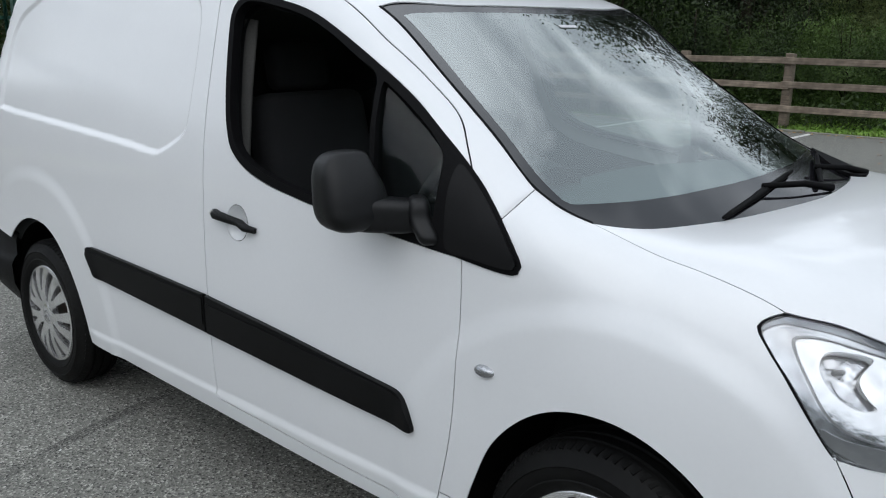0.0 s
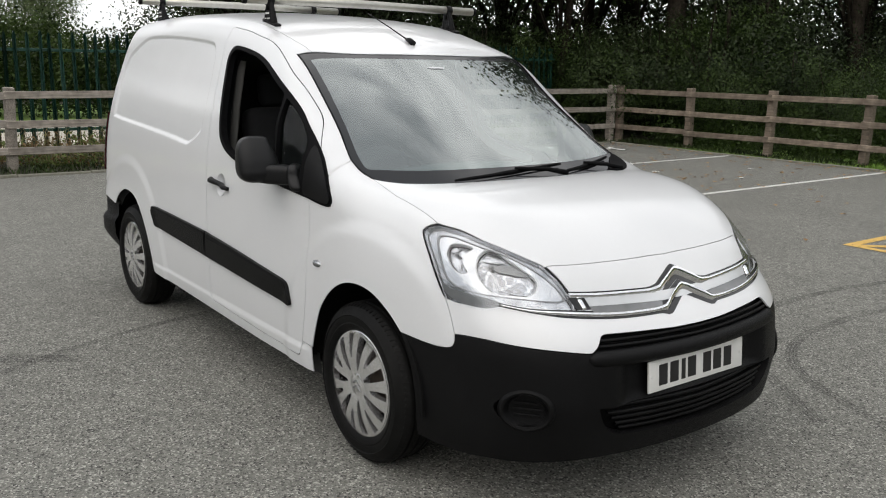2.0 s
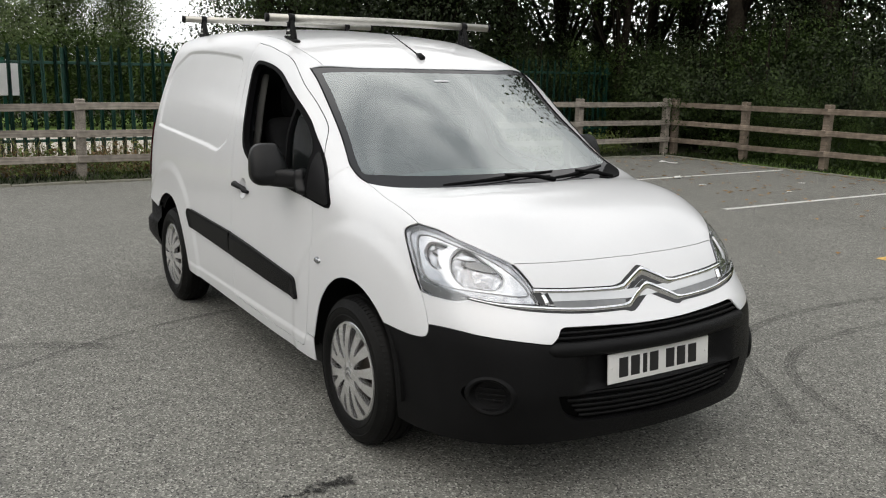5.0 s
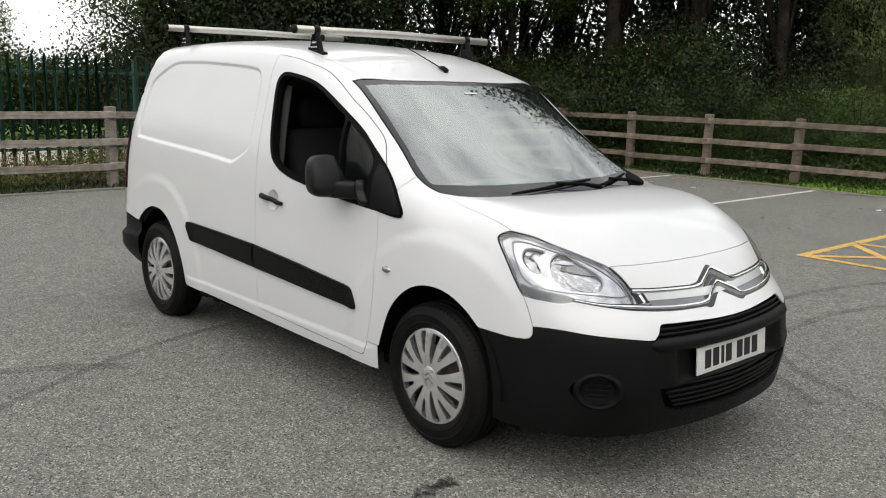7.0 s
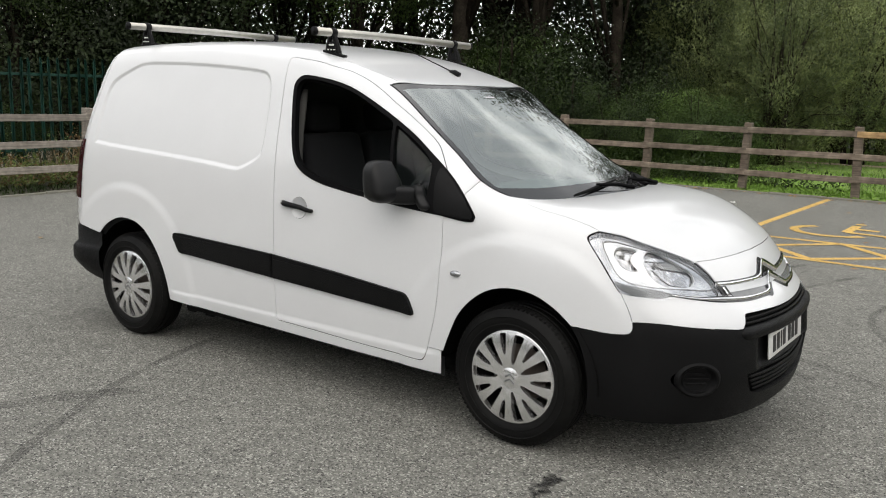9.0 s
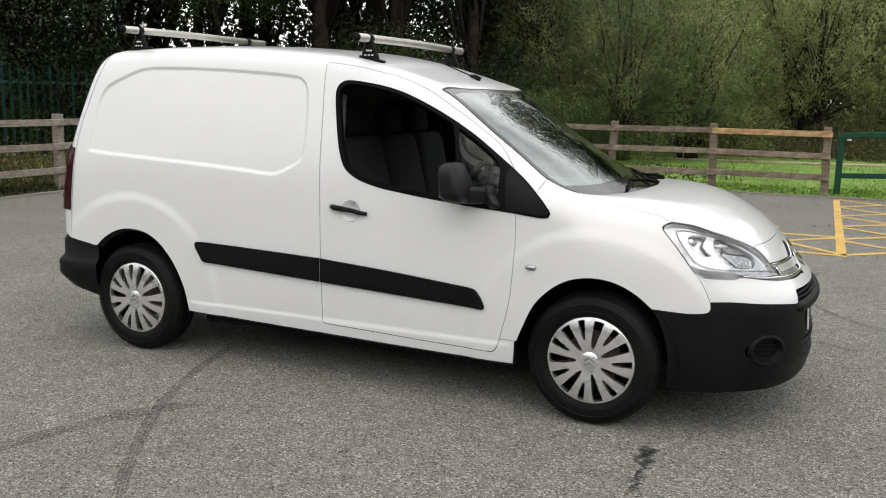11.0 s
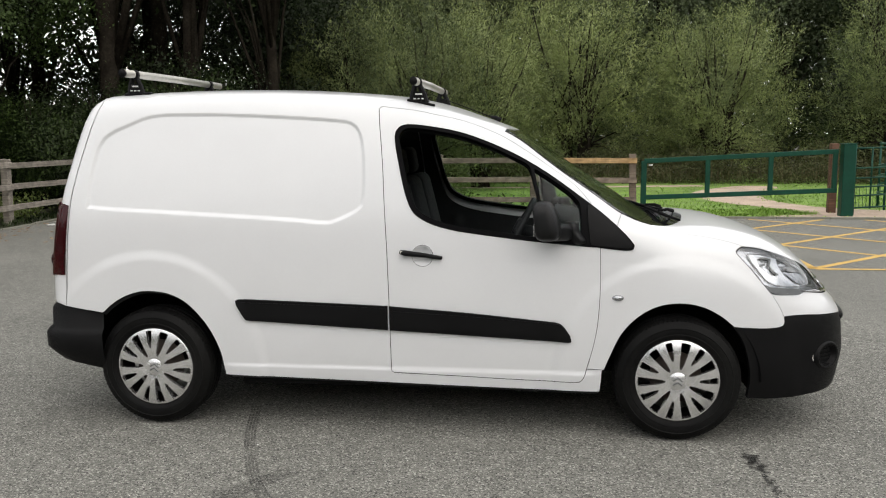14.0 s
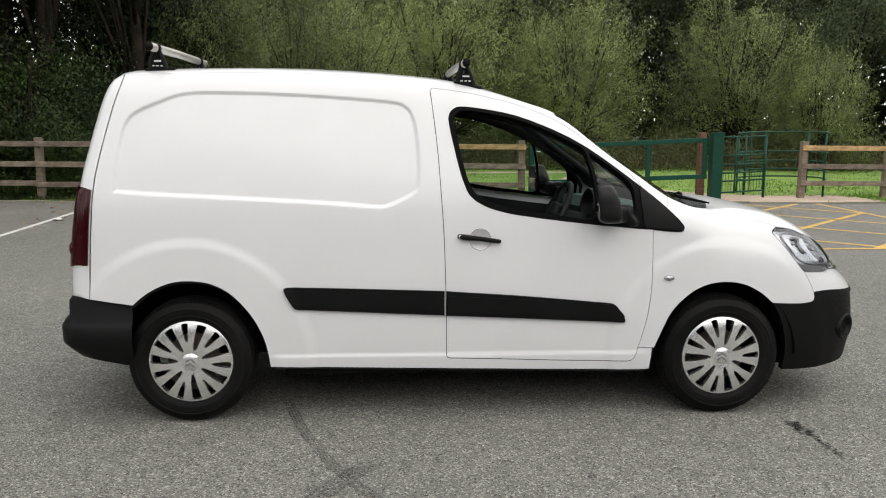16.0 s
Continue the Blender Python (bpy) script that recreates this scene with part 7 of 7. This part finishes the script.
def far_wood(name, path, height, depth, count, size, material, label):
    seg = np.array(path, float)
    d = np.linalg.norm(np.diff(seg, axis=0), axis=1)
    t = rng_w.uniform(0, d.sum(), count)
    cum = np.concatenate([[0], np.cumsum(d)])
    i = np.clip(np.searchsorted(cum, t) - 1, 0, len(d) - 1)
    k = ((t - cum[i]) / d[i])[:, None]
    p = seg[i] * (1 - k) + seg[i + 1] * k
    top = height * (0.72 + 0.28 * np.array([noise.noise(Vector((float(a) * 0.35, float(b) * 0.35, 3.0))) for a, b in p]))
    z = top * rng_w.uniform(0.0, 1.0, count)**0.8
    c = np.stack([p[:, 0] + rng_w.normal(0, depth, count), p[:, 1] + rng_w.normal(0, depth, count), z], 1)
    ob = new(name, quads_mesh(name, leaf_cloud(rng_w, c, np.full(count, size * 1.5), 4, size, 0, 0.6), material))
    return tagged(ob, label, "woodland", kind="stuff")


far_wood("far_wood", [(-9.0, 24.5), (-5.0, 28.5), (4.0, 33.5), (16.0, 34.0), (34.0, 28.0)], 11.5, 0.9, 26000, 0.34, LEAF_FAR_HAZE, "dark dense woodland beyond the grass")
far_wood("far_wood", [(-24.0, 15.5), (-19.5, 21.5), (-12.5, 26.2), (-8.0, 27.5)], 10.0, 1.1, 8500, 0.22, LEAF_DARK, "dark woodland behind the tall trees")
far_wood("far_wood", [(-25.0, -5.0), (-27.0, -14.0), (-17.0, -28.0)], 6.0, 0.9, 18000, 0.15, LEAF_FAR_HAZE, "tree belt beyond the end of the palisade")
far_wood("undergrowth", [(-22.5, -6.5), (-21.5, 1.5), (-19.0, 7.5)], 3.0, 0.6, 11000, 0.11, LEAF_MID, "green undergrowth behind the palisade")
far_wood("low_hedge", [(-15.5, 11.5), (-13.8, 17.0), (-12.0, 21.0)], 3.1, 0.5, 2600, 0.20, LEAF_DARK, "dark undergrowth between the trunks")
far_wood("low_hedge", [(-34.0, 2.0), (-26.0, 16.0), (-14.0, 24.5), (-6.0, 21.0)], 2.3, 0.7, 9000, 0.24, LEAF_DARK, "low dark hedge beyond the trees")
# unseen belt, added to darken paint reflections and hold back low sky light
far_wood("far_wood", [(-36.0, -34.0), (-12.0, -37.0), (14.0, -38.0), (34.0, -22.0), (38.0, 8.0), (34.0, 24.0)], 11.5, 1.2, 13000, 0.72, LEAF_DARK, "unseen dark line of trees round the car park that cuts low sky light")


def blades(name, boxes, height, material, label, wide=0.006, seed=1, lean=0.35, category="grass"):
    """Single grass blades or stalks, thick on the ground."""
    rng = np.random.default_rng(seed)
    out = []
    for x0, x1, y0, y1, n in boxes:
        base = np.stack([rng.uniform(x0, x1, n), rng.uniform(y0, y1, n), np.zeros(n)], 1)
        for bare in PATHS:
            base = base[outline_distance(base[:, 0], base[:, 1], bare) > rng.normal(-0.05, 0.10, len(base))]
        n = len(base)
        clump = np.array([noise.noise(Vector((float(a) * 1.3, float(b) * 1.3, seed))) for a, b, _ in base])
        h = height * rng.uniform(0.45, 1.2, n) * (1 + 0.8 * clump)
        a = rng.uniform(0, 2 * np.pi, n)
        s = np.stack([np.cos(a), np.sin(a), np.zeros(n)], 1) * wide * rng.uniform(0.6, 1.6, n)[:, None]
        bend = np.stack([rng.normal(0, lean, n), rng.normal(0, lean, n), np.ones(n)], 1)
        v = np.empty((n, 4, 3))
        mid = base + bend * (h * 0.60)[:, None] * np.array([0.55, 0.55, 1])
        v[:, 0], v[:, 1] = base, mid + s
        v[:, 2], v[:, 3] = base + bend * h[:, None], mid - s
        out.append(v.reshape(-1, 3))
    v = np.concatenate(out)
    ob = new(name, quads_mesh(name, v, material, np.tile((0.0, 0.0, 1.6), (len(v) // 4, 1))))
    return tagged(ob, label, category, kind="stuff")


blades("grass", [(-3.2, 9.8, 10.95, 12.4, 16000), (-4.0, 16.0, 12.4, 16.5, 14000), (-2.0, 22.0, 16.5, 22.5, 10000), (9.0, 16.0, 11.2, 12.6, 4000)], 0.042, GRASS, "short bright green grass", 0.010, 11)
blades("grass", [(-8.2, -3.0, 10.85, 11.5, 2500), (-8.95, -8.2, -8.0, 11.0, 7000)], 0.09, LEAF_MID, "rough grass along the fence foot", 0.006, 12)
blades("long_grass", [(-6.0, -4.2, 11.7, 12.4, 500), (-2.3, -0.9, 11.6, 12.1, 260), (0.2, 0.9, 11.7, 12.1, 120)], 0.45, LEAF_SHRUB, "long arching green grass behind the fence", 0.003, 13, 0.40)
blades("dry_stalks", [(-9.9, -8.8, -4.5, 4.8, 2200), (-9.6, -8.9, 4.0, 6.5, 500)], 0.55, DRY, "dry brown stalks along the fence", 0.003, 14, 0.25, "weeds")
blades("dry_stalks", [(-1.0, 20.0, 20.9, 22.6, 3500)], 0.60, DRY, "tall dry weeds before the willows", 0.004, 15, 0.12, "weeds")


def weeds(name, boxes, size, material, label, seed):
    rng = np.random.default_rng(seed)
    cs = []
    for x0, x1, y0, y1, n, h in boxes:
        p = np.stack([rng.uniform(x0, x1, n), rng.uniform(y0, y1, n)], 1)
        top = h * (0.6 + 0.6 * np.array([noise.noise(Vector((float(a) * 1.1, float(b) * 1.1, seed))) for a, b in p]))
        cs.append(np.concatenate([p, (np.abs(top) * rng.uniform(0.05, 1, n))[:, None]], 1))
    c = np.concatenate(cs)
    ob = new(name, quads_mesh(name, leaf_cloud(rng, c, np.full(len(c), size * 1.6), 5, size, 0, 0.5), material))
    return tagged(ob, label, "weeds", kind="stuff")


weeds("weeds", [(-9.8, -8.75, -6.0, 10.5, 2800, 0.60)], 0.070, LEAF_WEED, "green weeds along the pale fence", 60)
weeds("weeds", [(-8.0, -2.0, 11.5, 12.6, 1500, 0.55), (-2.0, 0.0, 11.7, 12.3, 120, 0.25)], 0.075, LEAF_MID, "green weeds and brambles at the fence", 61)
weeds("brown_weeds", [(-9.7, -8.85, -3.2, 3.6, 700, 0.55), (-9.6, -9.0, 3.6, 5.6, 400, 0.95)], 0.06, LEAF_BROWN, "brown dying weeds at the fence", 62)
weeds("weeds", [(-1.0, 20.0, 20.9, 22.8, 9000, 1.35)], 0.075, LEAF_OLIVE, "tall weeds before the willows", 63)

# ---- things beyond the palisade ----
sign_board = tagged(new("sign_board"), "blank white board behind the green fence", "sign")
part("board", box(bmesh.new(), (0.02, 0.62, 0.52), pose(-10.35, -1.02, 1.38), 0.004), SIGN, sign_board)
part("board_post", box(bmesh.new(), (0.05, 0.05, 1.7), pose(-10.40, -0.95, 0.84)), GREEN, sign_board)
trailer = tagged(new("trailer"), "far red and white box trailer behind the fence", "trailer")
part("trailer_body", box(bmesh.new(), (3.2, 1.5, 0.75), pose(-30, 9.2, 1.15), 0.03), RED_PAINT, trailer)
part("trailer_roof", box(bmesh.new(), (3.2, 1.5, 0.35), pose(-30, 9.2, 1.70), 0.03), SIGN, trailer)
part("trailer_base", box(bmesh.new(), (3.0, 1.3, 0.75), pose(-30, 9.2, 0.38), 0.03), UNDER, trailer)
tagged(part("yard", box(bmesh.new(), (6.3, 26, 0.06), pose(-14.4, 1.0, -0.05)), CONCRETE), "pale concrete yard beyond the palisade", "yard", kind="structure")

tagged(part("lawn", box(bmesh.new(), (9.0, 26, 0.06), pose(-22.1, 1.0, -0.055)), SOIL), "rough green grass beyond the yard", "grass", kind="structure")

# ---- fallen leaves and litter on the asphalt ----
rng_f = np.random.default_rng(77)
spots = np.concatenate([np.stack([rng_f.uniform(-8.0, -2.5, 170), rng_f.uniform(6.4, 10.6, 170)], 1), np.stack([rng_f.uniform(-3.0, 3.5, 40), rng_f.uniform(4.0, 10.5, 40)], 1),
                        np.stack([rng_f.uniform(-6.0, 9.0, 12), rng_f.uniform(0.5, 5.0, 12)], 1), np.stack([rng_f.uniform(-8.0, -7.3, 60), rng_f.uniform(4.0, 10.6, 60)], 1), np.stack([rng_f.uniform(-8.0, 3.0, 90), 10.68 - np.abs(rng_f.normal(0, 0.12, 90))], 1)])
n = len(spots)
a = rng_f.uniform(0, 6.28, n)
ln = rng_f.uniform(0.022, 0.050, n)
d = np.stack([np.cos(a), np.sin(a), np.zeros(n)], 1) * ln[:, None]
s = np.stack([-np.sin(a), np.cos(a), np.zeros(n)], 1) * (ln * 0.6)[:, None]
c = np.concatenate([spots, np.full((n, 1), 0.010)], 1)
v = np.empty((n, 4, 3))
v[:, 0], v[:, 1], v[:, 2], v[:, 3] = c - d, c + s + np.array([0, 0, 0.012]), c + d + np.array([0, 0, 0.006]), c - s + np.array([0, 0, 0.010])
tagged(new("fallen_leaves", quads_mesh("fallen_leaves", v.reshape(-1, 3), FALLEN)), "scattered brown and yellow fallen leaves", "leaves", kind="stuff")


# pale grit and crumbs
rng_g = np.random.default_rng(81)
n = 420
c = np.stack([rng_g.uniform(-7.5, 8.0, n), rng_g.uniform(-4.6, 10.4, n), np.full(n, 0.008)], 1)
a = rng_g.uniform(0, 6.28, n)
ln = rng_g.uniform(0.003, 0.008, n)[:, None]
d, s = np.stack([np.cos(a), np.sin(a), 0 * a], 1) * ln, np.stack([-np.sin(a), np.cos(a), 0 * a], 1) * ln * 0.7
v = np.empty((n, 4, 3))
v[:, 0], v[:, 1], v[:, 2], v[:, 3] = c - d, c - s, c + d, c + s
tagged(new("grit", quads_mesh("grit", v.reshape(-1, 3), PAPER)), "pale grit and crumbs on the asphalt", "grit", kind="stuff")


def scrap(x, y, w, h, label):
    bm = bmesh.new()
    r = bmesh.ops.create_grid(bm, x_segments=5, y_segments=4, size=0.5)
    for q in bm.verts:
        q.co = Vector((q.co.x * w, q.co.y * h, 0.012 + 0.35 * h * abs(noise.noise(q.co * 3 + Vector((x, y, 0))))))
    bmesh.ops.solidify(bm, geom=list(bm.faces), thickness=0.002)
    ob = tagged(part("paper_scrap", bm, PAPER, smooth=60), label, "litter", "litter on the asphalt")
    ob.matrix_basis = pose(x, y, 0, 0, 0, (x * 77) % 180)


for x, y, w, h in ((-5.14, 7.95, 0.16, 0.11), (-7.0, 9.7, 0.42, 0.10), (-4.3, 7.6, 0.10, 0.06), (-3.2, 8.1, 0.12, 0.05), (-7.7, 8.7, 0.2, 0.12), (6.6, 4.1, 0.30, 0.10), (-3.8, 9.2, 0.09, 0.06), (-0.8, 9.0, 0.09, 0.07)):
    scrap(x, y, w, h, "crumpled scrap of white paper on the asphalt")
